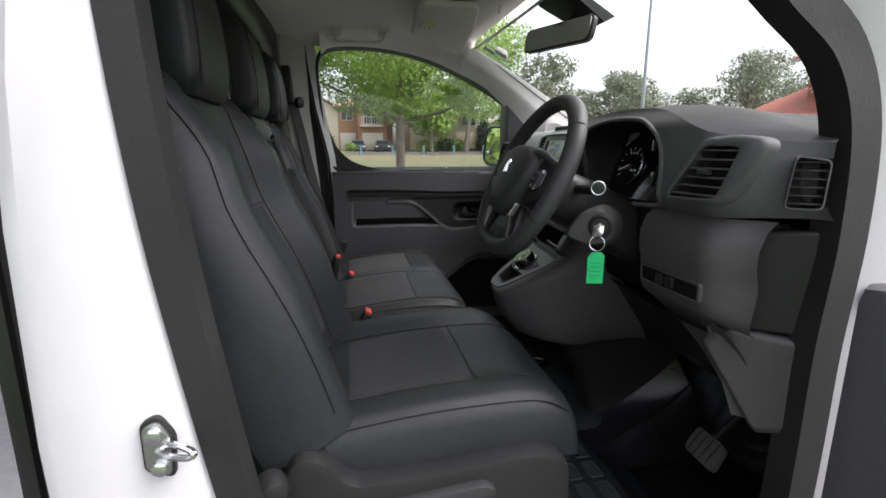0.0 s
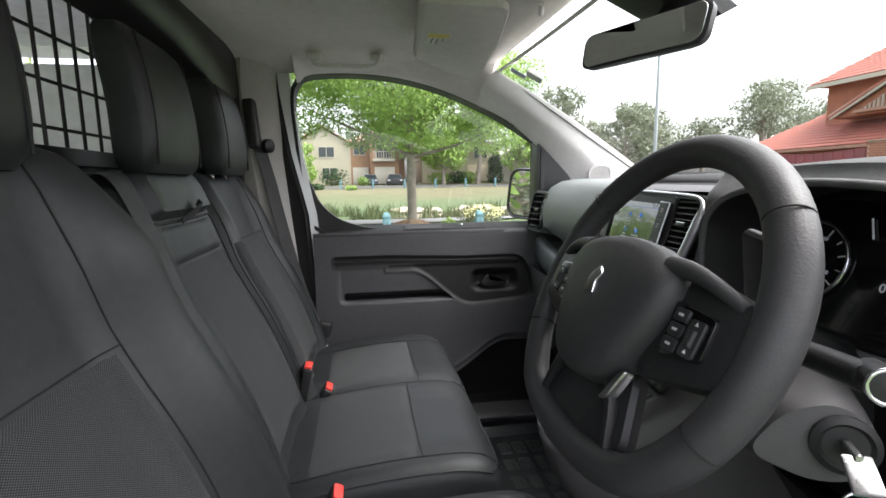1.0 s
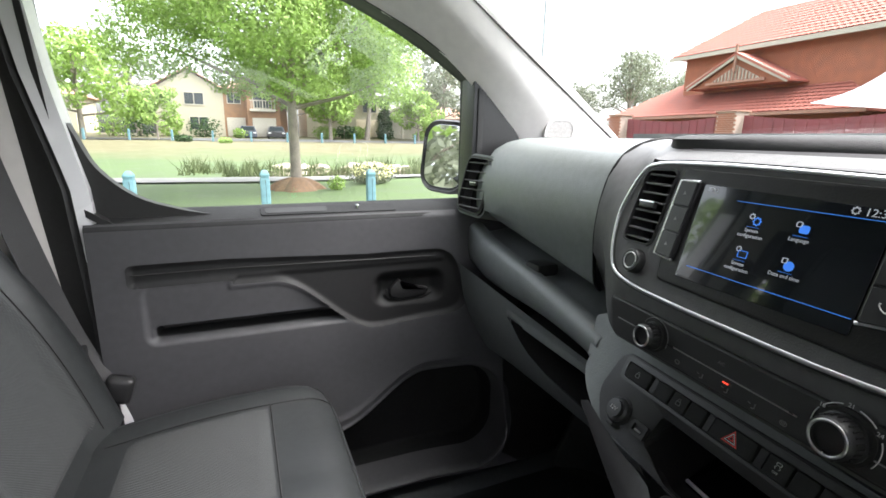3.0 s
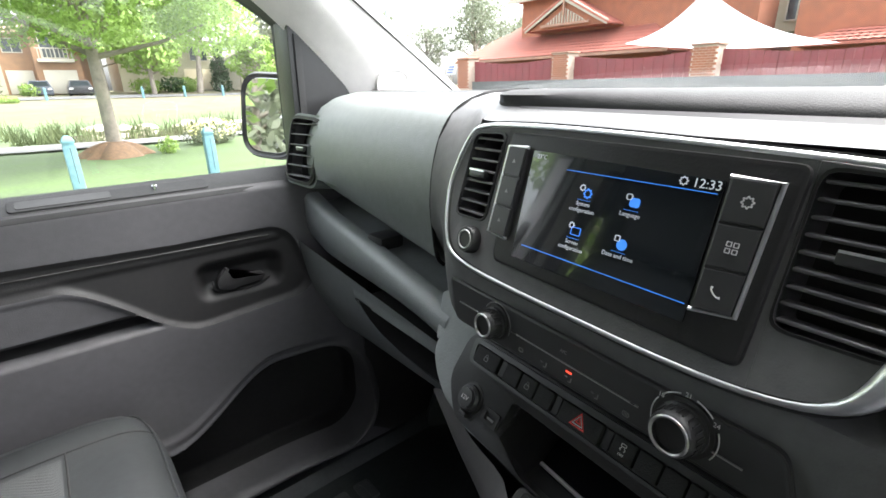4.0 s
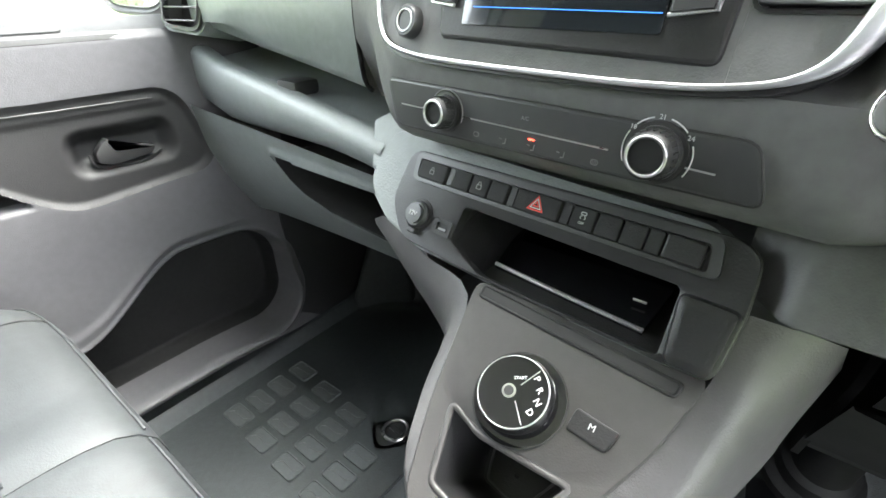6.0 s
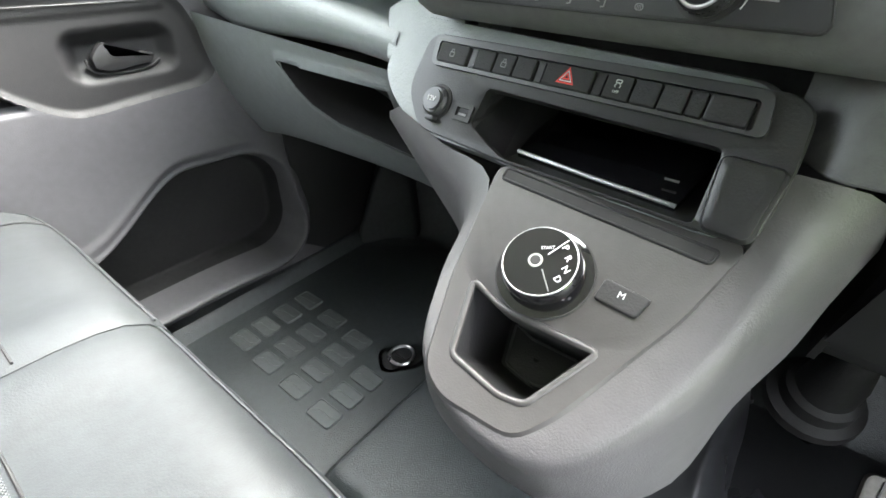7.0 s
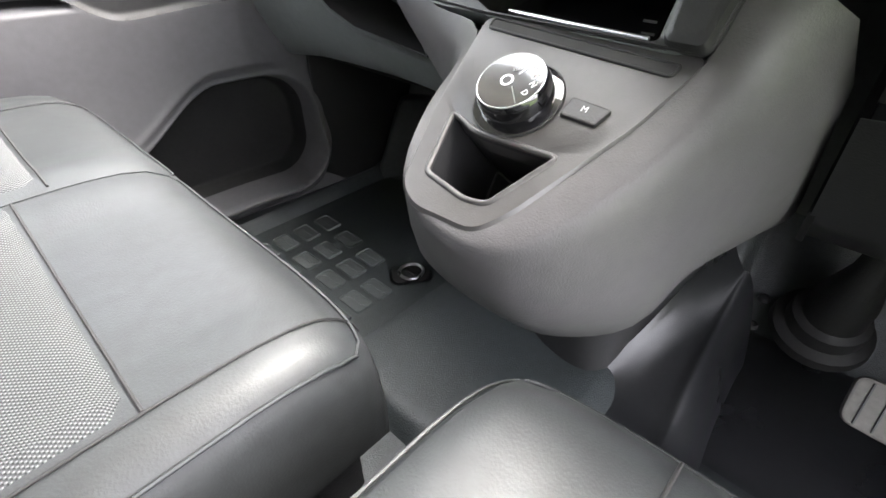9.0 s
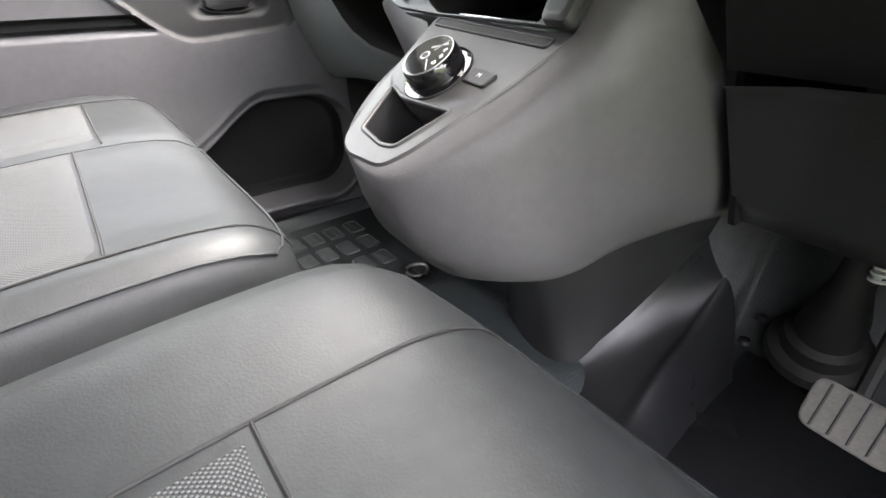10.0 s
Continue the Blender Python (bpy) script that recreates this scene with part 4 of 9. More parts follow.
class Cushion:
    """Shape of a seat cushion: u across, v from the back (0) to the front (1)."""
    def __init__(self, y0, half, x0=-0.24, x1=0.215, z=0.985, deep=0.11, bolster=0.018, rise=0.03, roll=0.78, drop=0.078, edge=(0.040, 0.040)):
        self.y0, self.half, self.x0, self.x1, self.z, self.deep, self.bolster, self.rise = y0, half, x0, x1, z, deep, bolster, rise
        self.roll, self.drop, self.edge = roll, drop, edge

    def top(self, u, v, lift=0.0):
        a = abs(u)
        z = self.z - self.rise * (1 - v) + 0.012 * math.sin(math.pi * min(1, v * 1.1))
        z += self.bolster * step(0.45, 0.8, a) * step(1.0, 0.75, v) - self.edge[0 if u < 0 else 1] * max(0, (a - 0.86) / 0.14) ** 2.4
        x = mix(self.x0, self.x1, min(1, v))
        if v > self.roll:
            ang = (v - self.roll) / (1 - self.roll) * math.pi / 2
            x = mix(self.x0, self.x1, self.roll) + (self.x1 - mix(self.x0, self.x1, self.roll)) * math.sin(ang)
            z -= self.drop * (1 - math.cos(ang)) ** 1.15
        x -= (0.022 if self.edge[0 if u < 0 else 1] > 0.02 else 0.0) * a ** 4 * step(0.6, 1.0, v)
        return Vector((x, self.y0 + u * self.half, z + lift))

    def body(self):
        us = [-1 + 2 * i / 24 for i in range(25)]
        rings = []
        for i in range(27):
            v = i / 26
            row = [self.top(u, v) for u in us]
            low = self.z - self.deep
            rings.append(row + [Vector((row[-1].x, row[-1].y, low)), Vector((row[0].x, row[0].y, low))])
        return loft(rings)

    def patch(self, u0, u1, v0, v1, lift=0.003, nu=16, nv=16):
        def fn(a, b):
            e = min(a, 1 - a, b, 1 - b)
            return self.top(mix(u0, u1, a), mix(v0, v1, b), lift * step(0, 0.025, e) - 0.001 * (1 - step(0, 0.008, e)))
        return sheet(fn, nu, nv)

    def seam(self, pts, r=0.0013):
        p = [Vector(q) for q in pts]
        for _ in range(3):
            p = p[:1] + [(a + 2 * b + c) / 4 for a, b, c in zip(p, p[1:], p[2:])] + p[-1:]
        fine = [a.lerp(b, k / 3) for a, b in zip(p, p[1:]) for k in range(3)] + p[-1:]
        return tube([self.top(q.x, q.y, 0.0008) for q in fine], r, 6)


def headrest(parent, y0, half, z0, z1, x_front=-0.395, deep=0.12, lean=0.10):
    rings = []
    for i in range(17):
        t = i / 16
        z = mix(z0, z1, t)
        e = 1 - abs(2 * t - 1) ** 7
        k = mix(0.86, 1.0, e ** 0.6)
        w = half * k * (1 - 0.06 * t)
        xf = x_front - lean * (z - z0) + 0.010 * math.sin(math.pi * t) - 0.016 * (1 - e)
        dp = deep * mix(0.62, 1.0, e)
        ring = []
        for j in range(36):
            a = 2 * math.pi * j / 36
            c, s_ = math.cos(a), math.sin(a)
            ring.append((xf - dp / 2 + dp / 2 * math.copysign(abs(c) ** 0.36, c), y0 + w * math.copysign(abs(s_) ** 0.30, s_), z))
        rings.append(ring)
    hd = part("headrest", loft(rings), LEATHER, parent, "padded black leather headrest")
    for s in (-1, 1):
        pts = []
        for i in range(15):
            t = 0.06 + 0.88 * i / 14
            z = mix(z0, z1, t)
            pts.append((x_front - lean * (z - z0) + 0.010 * math.sin(math.pi * t) - 0.002, y0 + s * half * 0.80 * (1 - 0.06 * t), z))
        part("seam", tube(pts, 0.0022, 6), STITCH, hd)
        part("post", tube([(x_front - 0.055, y0 + s * half * 0.45, z0 - 0.05), (x_front - 0.06, y0 + s * half * 0.45, z0 + 0.03)], 0.007, 10), STEEL, parent, "steel headrest post")
        part("post_collar", revolve([(0.011, 0), (0.011, 0.006), (0.009, 0.008)], (x_front - 0.056, y0 + s * half * 0.45, z0 - 0.030), (0, 0, 1), 14), PALE, parent)


def buckle(x, y, z, lean, label, group="seat belt buckles", tall=0.075):
    b = thing("belt_buckle", (x, y, z - tall), label, "belt buckle", group)
    rot = Euler((0, radians(lean), 0)).to_matrix()
    up = rot @ Vector((0, 0, 1))
    part("body", box(Vector((x, y, z)) - up * tall / 2, (0.022, 0.044, tall), 0.005, 3, rot), SATIN, b)
    part("red_button", box(Vector((x, y, z)) + up * 0.002, (0.018, 0.038, 0.008), 0.003, 2, rot), RED, b, "red release button")
    part("stalk", tube([Vector((x, y, z)) - up * tall, Vector((x - 0.01, y, z - tall - 0.08))], 0.010, 8, flat=0.5), MATT, b)
    return b


def build_driver_seat():
    s = thing("driver_seat", (0.0, -0.41, FLOOR_Z), "black leather driver's seat with woven cloth centre", "seat", "cab seats")
    bk = Backrest(-0.415, 0.272, tall=0.655, bolster=0.068)
    b = part("backrest", bk.body(), LEATHER, s, "black leather seat back", 60)
    part("cloth_panel", bk.patch(-0.60, 0.53, 0.06, 0.580, 0.007, 30, 24), CLOTH, b, "grey dotted woven cloth", 60)
    part("seam", bk.seam([(u, 0.586) for u in (-0.62 + 1.17 * i / 16 for i in range(17))], 0.0013), STITCH, b)
    for q in (-0.62, 0.55):
        part("seam", bk.seam([(q, v) for v in (0.03 + 0.93 * i / 24 for i in range(25))]), STITCH, b)
    for q in (-0.93, 0.93):
        part("piping", bk.seam([(q, v) for v in (0.06 + 0.84 * i / 24 for i in range(25))], 0.0016), LEATHER, b)
    cu = Cushion(-0.412, 0.262, x1=0.248, z=0.990)
    c = part("cushion", cu.body(), LEATHER, s, "black leather seat cushion", 60)
    part("cloth_panel", cu.patch(-0.62, 0.51, 0.10, 0.605), CLOTH, c, "grey dotted woven cloth", 60)
    part("seam", cu.seam([(u, 0.612) for u in (-0.64 + 1.17 * i / 12 for i in range(13))], 0.0013), STITCH, c)
    for q in (-0.64, 0.53):
        part("seam", cu.seam([(q, v) for v in (0.06 + 0.90 * i / 18 for i in range(19))]), STITCH, c)
    part("piping", cu.seam([(-0.95, v) for v in (0.08 + 0.84 * i / 18 for i in range(19))] + [(-0.95 + 1.9 * i / 14, 0.94) for i in range(15)] + [(0.95, v) for v in (0.92 - 0.84 * i / 18 for i in range(19))], 0.0016), LEATHER, c)
    headrest(s, -0.402, 0.126, 1.522, 1.790, x_front=-0.405, deep=0.085)
    # plinth, side shield and levers
    part("plinth", loft([[(-0.26, -0.66, z), (0.20 - 0.03 * (0.88 - z), -0.66, z), (0.20 - 0.03 * (0.88 - z), -0.17, z), (-0.26, -0.17, z)] for z in (0.56, 0.70, 0.80, 0.885)]), SATIN, s, "black plastic seat plinth")
    part("side_shield", prism(soften([(-0.30, 0.66), (-0.31, 0.90), (-0.27, 0.965), (-0.225, 0.95), (-0.19, 0.90), (-0.02, 0.905), (0.12, 0.92), (0.19, 0.905), (0.195, 0.80), (0.16, 0.66)], 0.03), "y", -0.715, -0.645, 0.012), SATIN, s, "black plastic side shield")
    part("lever", prism(soften([(-0.16, 0.842), (-0.165, 0.868), (0.03, 0.888), (0.055, 0.875), (0.03, 0.845)], 0.012), "y", -0.735, -0.712, 0.005), KEYBLACK, s, "height lever")
    part("recline_grip", prism(soften([(-0.30, 0.835), (-0.30, 0.885), (-0.19, 0.885), (-0.175, 0.835)], 0.015), "y", -0.742, -0.712, 0.008), KEYBLACK, s)
    part("lumbar_knob", revolve([(0.024, 0), (0.026, 0.02), (0.020, 0.035), (0.012, 0.038)], (-0.31, -0.715, 0.93), (0.3, -1, 0), 20), SATIN, s)
    part("side_label", text_mesh("AIRBAG", 0.011, Plane((-0.405, -0.692, 1.420), (0.36, 0, -0.93), (0.93, 0.15, 0.36)), 0, 0, 0.003), PALE, s, "stitched side label")
    buckle(-0.135, -0.105, 0.985, 25, "black belt buckle with red button beside the driver's seat")


def build_bench():
    s = thing("passenger_bench", (0.0, 0.32, FLOOR_Z), "black leather two-place passenger bench with woven cloth centres", "seat", "cab seats")
    # middle seat
    bk = Backrest(0.118, 0.178, tall=0.640, bolster=0.015, taper=0.02, curl=0.032)
    b = part("middle_backrest", bk.body(), LEATHER, s, "middle seat back with fold-down panel", 60)
    part("top_pad", bk.patch(-0.74, 0.80, 0.815, 0.96, 0.020, 20, 10), LEATHER, b, "padded upper panel", 60)
    part("cloth_panel", bk.patch(-0.60, 0.80, 0.05, 0.682, 0.006), CLOTH, b, "grey dotted woven cloth", 60)
    part("fold_panel", bk.patch(-0.62, 0.80, 0.685, 0.797, 0.006, 16, 8), LEATHER, b, "leather band of the fold-down panel", 60)
    part("gap_line", bk.seam([(u, 0.806) for u in (-0.78 + 1.58 * i / 10 for i in range(11))] + [(0.84, v) for v in (0.79 - 0.70 * i / 20 for i in range(21))], 0.003), STITCH, b)
    part("pull_strap", ribbon([bk.front(-0.05, 0.800, 0.010), bk.front(0.08, 0.812, 0.030), bk.front(0.20, 0.826, 0.038), bk.front(0.28, 0.842, 0.030)], 0.014, 0.003, (0.4, 0, 0.9)), BELT, b, "black webbing pull loop")
    cu = Cushion(0.117, 0.197, x1=0.181, z=0.985, deep=0.12, bolster=0.008, roll=0.84, drop=0.058, edge=(0.030, 0.004))
    c = part("middle_cushion", cu.body(), LEATHER, s, "", 60)
    part("cloth_panel", cu.patch(-0.76, 0.95, 0.10, 0.612), CLOTH, c, "grey dotted woven cloth", 60)
    part("seam", cu.seam([(u, 0.617) for u in (-0.77 + 1.74 * i / 12 for i in range(13))], 0.0014), STITCH, c)
    part("seam", cu.seam([(-0.775, v) for v in (0.04 + 0.93 * i / 18 for i in range(19))], 0.0012), STITCH, c)
    part("piping", cu.seam([(-0.96, v) for v in (0.1 + 0.84 * i / 18 for i in range(19))] + [(-0.96 + 1.92 * i / 14, 0.94) for i in range(15)], 0.0016), LEATHER, c)
    headrest(s, 0.112, 0.131, 1.526, 1.765, x_front=-0.405, deep=0.070, lean=0.10)
    # outer seat
    bk = Backrest(0.530, 0.236, tall=0.645, bolster=0.034, curl=0.036)
    b = part("outer_backrest", bk.body(), LEATHER, s, "outer seat back", 60)
    part("cloth_panel", bk.patch(-0.90, 0.60, 0.05, lambda u: 0.668 - 0.004 * u, 0.009, 40, 30), CLOTH, b, "grey dotted woven cloth", 60)
    part("seam", bk.seam([(u, 0.675 - 0.004 * u) for u in (-0.93 + 1.56 * i / 16 for i in range(17))], 0.0013), STITCH, b)
    for q in (-0.92, 0.62):
        part("seam", bk.seam([(q, v) for v in (0.03 + 0.94 * i / 24 for i in range(25))]), STITCH, b)
    cu = Cushion(0.517, 0.203, x1=0.183, z=0.986, deep=0.12, bolster=0.008, roll=0.84, drop=0.059, edge=(0.004, 0.036))
    c = part("outer_cushion", cu.body(), LEATHER, s, "", 60)
    part("cloth_panel", cu.patch(-0.92, 0.58, 0.12, 0.690), CLOTH, c, "grey dotted woven cloth", 60)
    part("seam", cu.seam([(u, 0.695) for u in (-0.96 + 1.56 * i / 12 for i in range(13))], 0.0014), STITCH, c)
    part("seam", cu.seam([(0.60, v) for v in (0.04 + 0.9 * i / 18 for i in range(19))]), STITCH, c)
    part("piping", cu.seam([(-0.96 + 1.92 * i / 14, 0.94) for i in range(15)] + [(0.96, v) for v in (0.92 - 0.84 * i / 18 for i in range(19))], 0.0016), LEATHER, c)
    headrest(s, 0.511, 0.125, 1.530, 1.760, x_front=-0.398, deep=0.072, lean=0.10)
    part("plinth", loft([[(-0.24, -0.07, z), (0.09, -0.07, z), (0.11, 0.69, z), (-0.24, 0.69, z)] for z in (0.56, 0.72, 0.875)]), MATT, s, "black bench plinth")
    part("side_cover", box((-0.03, -0.062, 0.86), (0.33, 0.014, 0.13), 0.006), SATIN, s)
    part("cushion_tag", box((0.168, 0.665, 0.940), (0.003, 0.008, 0.022), 0.001), GREY, s, "small grey cloth label")
    buckle(-0.222, 0.305, 1.055, 12, "tall black belt buckle with red button between the bench seats", tall=0.085)
    buckle(-0.178, 0.330, 0.985, 30, "short black belt buckle with red button between the bench seats", tall=0.05)


def build_belts():
    b = thing("passenger_seat_belt", (-0.40, 0.77, 1.0), "black seat belt hanging from the passenger door pillar", "seat belt", "seat belts")
    part("guide_cover", box((-0.405, 0.735, 1.690), (0.035, 0.05, 0.15), 0.01, 3, Euler((0, radians(-4), 0)).to_matrix()), SATIN, b, "black upper belt guide")
    part("guide_bolt", revolve([(0.022, 0), (0.022, 0.015), (0.014, 0.020)], (-0.372, 0.765, 1.625), (1, -0.6, 0), 18), SATIN, b)
    path = spline([(-0.395, 0.755, 1.635), (-0.375, 0.765, 1.55), (-0.34, 0.775, 1.36), (-0.29, 0.78, 1.14), (-0.245, 0.775, 1.02)], 6)
    part("webbing", ribbon(path, 0.046, 0.0018, (0.55, 0.6, 0.2)), BELT, b, "black woven webbing")
    part("tongue", box((-0.268, 0.752, 1.095), (0.02, 0.03, 0.035), 0.006), SATIN, b)
    part("anchor", box((-0.222, 0.775, 1.005), (0.05, 0.03, 0.055), 0.012, 3, Euler((0, 0.3, 0)).to_matrix()), SATIN, b)
    m = thing("middle_seat_belt", (-0.45, -0.09, 1.50), "black seat belt over the middle seat back from its reel", "seat belt", "seat belts")
    path = spline([(-0.500, -0.060, 1.520), (-0.455, -0.050, 1.522), (-0.428, -0.052, 1.485), (-0.390, -0.070, 1.40), (-0.345, -0.085, 1.28), (-0.290, -0.095, 1.12), (-0.250, -0.100, 1.02), (-0.24, -0.105, 0.95)], 6)
    part("webbing", ribbon(path, 0.046, 0.0018, (0.1, 1, 0.05)), BELT, m, "black woven webbing")
    part("reel_cover", loft([[(-0.56, -0.21 + 0.01 * k * k, 1.36 + 0.088 * k), (-0.415 - 0.018 * k * k, -0.20 + 0.01 * k * k, 1.36 + 0.082 * k), (-0.405 - 0.018 * k * k, -0.075 - 0.01 * k * k, 1.36 + 0.082 * k), (-0.56, -0.07 - 0.01 * k * k, 1.36 + 0.088 * k)] for k in (0, 0.5, 1, 1.4, 1.7, 1.9, 2.0)]), SATIN, m, "black shoulder reel cover")


build_driver_seat()
build_bench()
build_belts()


# ---- dashboard ----
SP = Plane((0.4605, 0, 1.41), (-0.08, -1, 0), (0.27, -0.0216, 1.0))          # touch-screen plane
HP = Plane((0.437, 0, 1.295), (-0.09, -1, 0), (0.10, -0.009, 1.0))           # heater panel plane
BP = Plane((0.473, 0, 1.220), (-0.08, -1, 0), (0.60, -0.048, 1.0))           # switch panel plane
KP = Plane((0.415, 0, 1.130), (0, -1, 0), (0.837, 0, 0.547))         # console top plane
WP = Plane((0.205, -0.400, 1.372), (0, -1, 0), (0.44, 0, 0.90))      # steering wheel plane


def kp(x, y):
    return (-y, (x - 0.415) / 0.837)


def ring_line(pl, pts, r, h, mat, parent, name, label="", flat=1.0, closed=True):
    return part(name, tube([pl.at(a, b, h) for a, b in pts], r, 10, closed=closed, flat=flat), mat, parent, label, 75)


def cog(pl, a, b, r, h):
    """Outline of a toothed wheel."""
    def rim(k):
        return [(a + r * k * (1.0 if i % 4 < 2 else 0.78) * math.cos(2 * math.pi * i / 32), b + r * k * (1.0 if i % 4 < 2 else 0.78) * math.sin(2 * math.pi * i / 32)) for i in range(32)]
    return frame_strip(pl, rim(1.0), rim(0.70), h, h + 0.0004)


def vent(parent, pl, outline, slats, name="air_vent", tab=None, slat=None):
    """An air outlet: dark shaft, frame, slats across it and a centre tab."""
    v = part(name, slab(pl, outline, -0.045, -0.038, 0.0), MATT, parent, "black louvred air vent")
    inner = outline
    rings = [[pl.at(a, b, -0.042) for a, b in inner], [pl.at(a, b, 0.001) for a, b in inner]]
    part("shaft", loft(rings, caps=False), LOUVRE, v, flip=True)
    bs = [p[1] for p in outline]
    b0, b1 = min(bs), max(bs)
    for i in range(slats):
        b = mix(b0, b1, (i + 0.5) / slats)
        cross = []
        k = len(outline)
        for j in range(k):
            p, q = outline[j - 1], outline[j]
            if (p[1] - b) * (q[1] - b) < 0:
                cross.append(p[0] + (q[0] - p[0]) * (b - p[1]) / (q[1] - p[1]))
        if len(cross) < 2:
            continue
        a0, a1 = min(cross), max(cross)
        m = pl.rot() @ Euler((radians(6), 0, 0)).to_matrix()
        part("slat", box(pl.at((a0 + a1) / 2, b, -0.007), (a1 - a0 - 0.001, 0.0026, 0.011), 0.0008, 1, m), slat or LOUVRE, v)
    if tab:
        part("tab", box(pl.at(tab[0], tab[1], 0.0), (0.024, 0.008, 0.008), 0.002, 2, pl.rot()), KEYBLACK, v, "black adjuster tab with a silver edge")
        part("tab_edge", box(pl.at(tab[0], tab[1] + 0.0034, 0.0042), (0.022, 0.0016, 0.001), 0, 1, pl.rot()), SILVER, v)
    return v


def cast(poly, c, t):
    """Farthest crossing of a ray from c with an outline."""
    best, d = 0.0, (math.cos(t), math.sin(t))
    for i in range(len(poly)):
        p, q = poly[i - 1], poly[i]
        e = (q[0] - p[0], q[1] - p[1])
        den = d[0] * e[1] - d[1] * e[0]
        if abs(den) < 1e-12:
            continue
        w = (p[0] - c[0], p[1] - c[1])
        r, k = (w[0] * e[1] - w[1] * e[0]) / den, (w[0] * d[1] - w[1] * d[0]) / den
        if -1e-6 <= k <= 1 + 1e-6 and r > best:
            best = r
    return (c[0] + d[0] * best, c[1] + d[1] * best)


def clip(poly, limit, side):
    """The part of an outline beyond a limit of its first coordinate."""
    out = []
    for i in range(len(poly)):
        p, q = poly[i - 1], poly[i]
        dp, dq = (p[0] - limit) * side, (q[0] - limit) * side
        if dp * dq < 0:
            t = dp / (dp - dq)
            out.append((limit, mix(p[1], q[1], t)))
        if dq >= 0:
            out.append(q)
    return out


def holed(pl, outer, hole, h0, h1, edge):
    """A plate with a real opening in it and rounded rims."""
    c = (sum(p[0] for p in hole) / len(hole), sum(p[1] for p in hole) / len(hole))
    ts = sorted([math.atan2(p[1] - c[1], p[0] - c[0]) for p in list(hole) + list(outer)])
    o, i = [cast(outer, c, t) for t in ts], [cast(hole, c, t) for t in ts]
    far = [math.hypot(p[0] - c[0], p[1] - c[1]) for p in o]
    o2 = [(mix(p[0], c[0], edge / r), mix(p[1], c[1], edge / r)) for p, r in zip(o, far)]
    near = [(mix(p[0], q[0], 0.04), mix(p[1], q[1], 0.04)) for p, q in zip(i, o)]
    rings = [[pl.at(a, b, h0) for a, b in o], [pl.at(a, b, h1 - edge) for a, b in o], [pl.at(a, b, h1) for a, b in o2], [pl.at(a, b, h1) for a, b in near], [pl.at(a, b, h1 - 0.001) for a, b in i], [pl.at(a, b, h0) for a, b in i]]
    return loft(rings, caps=False)


def centre_profile(y):
    """Section of the central fascia: from the windscreen down to the switches."""
    k = step(0.170, 0.287, y)
    kd = step(-0.20, -0.245, y)
    pts = [(1.02, 1.490), (0.80, 1.507), (0.60, 1.512), (0.548, 1.5118), (0.534, 1.5100), (0.522, 1.5068), (0.513, 1.5028), (0.508, 1.4988),
           (0.5068, 1.4952), (0.492, 1.4900), (0.4755, 1.482), (0.4655, 1.461), (0.4525, 1.412), (0.4385, 1.360), (0.4330, 1.338), (0.4310, 1.331), (0.4325, 1.322), (0.4310, 1.300), (0.4298, 1.285),
           (0.4310, 1.272), (0.438, 1.262), (0.455, 1.252), (0.482, 1.246), (0.60, 1.240)]
    side = even([(p[0] - 0.007, p[2]) for p in passenger_profile(max(y, 0.285))[:-1]], pts)
    cut = 0.06 * step(0.187, 0.166, y) * step(-0.200, -0.180, y)
    turn = 0.0088 + 0.08 * min(0.2, max(-0.2, y))
    pts = [(x + (cut if 1.339 < z < 1.475 else 0.0) + turn * step(0.53, 0.50, x), z) for x, z in pts]
    out = []
    for (x, z), q in zip(pts, side):
        out.append((mix(x, q[0], k) + 0.03 * kd * (1 if x < 0.51 else 0), y, mix(z, q[1], k)))
    return out


def run_of(pts):
    d = [0.0]
    for p, q in zip(pts, pts[1:]):
        d.append(d[-1] + math.hypot(q[0] - p[0], q[1] - p[1]))
    return d


def even(pts, other):
    """Points along pts at the same shares of its length as those of another line."""
    d, e = run_of(pts), run_of(other)
    out, j = [], 0
    for s_ in (d[-1] * w / e[-1] for w in e):
        while j < len(d) - 2 and d[j + 1] < s_:
            j += 1
        t = (s_ - d[j]) / max(1e-9, d[j + 1] - d[j])
        out.append((mix(pts[j][0], pts[j + 1][0], t), mix(pts[j][1], pts[j + 1][1], t)))
    return out


def passenger_profile(y):
    t = (y - 0.285) / 0.45
    zb = mix(1.264, 1.326, t)
    push = 0.022 * t
    pts = [(1.02, 1.488), (0.85, 1.502), (0.70, 1.509), (0.625, 1.507), (0.585, 1.499), (0.555, 1.483), (0.533, 1.455), (0.520, 1.415), (0.515, 1.375), (0.516, 1.345), (0.522, zb + 0.030), (0.534, zb + 0.014), (0.552, zb + 0.006), (0.72, zb + 0.060)]
    edge = step(0.715, 0.755, y)
    return [(x + push + 0.012 * edge * (1 if i > 3 else 0), y, min(z, 1.51) - 0.012 * edge * (1 if 2 < i < 7 else 0)) for i, (x, z) in enumerate(pts)]


def skin(profile, ys):
    return loft([profile(y) for y in ys], caps=False, closed=False)


def hood_top(y):
    """Height of the dash's upper edge on the driver's side."""
    return 1.512 + 0.006 * math.sin(math.pi * step(-0.24, -0.60, y)) - 0.068 * step(-0.50, -0.82, y)


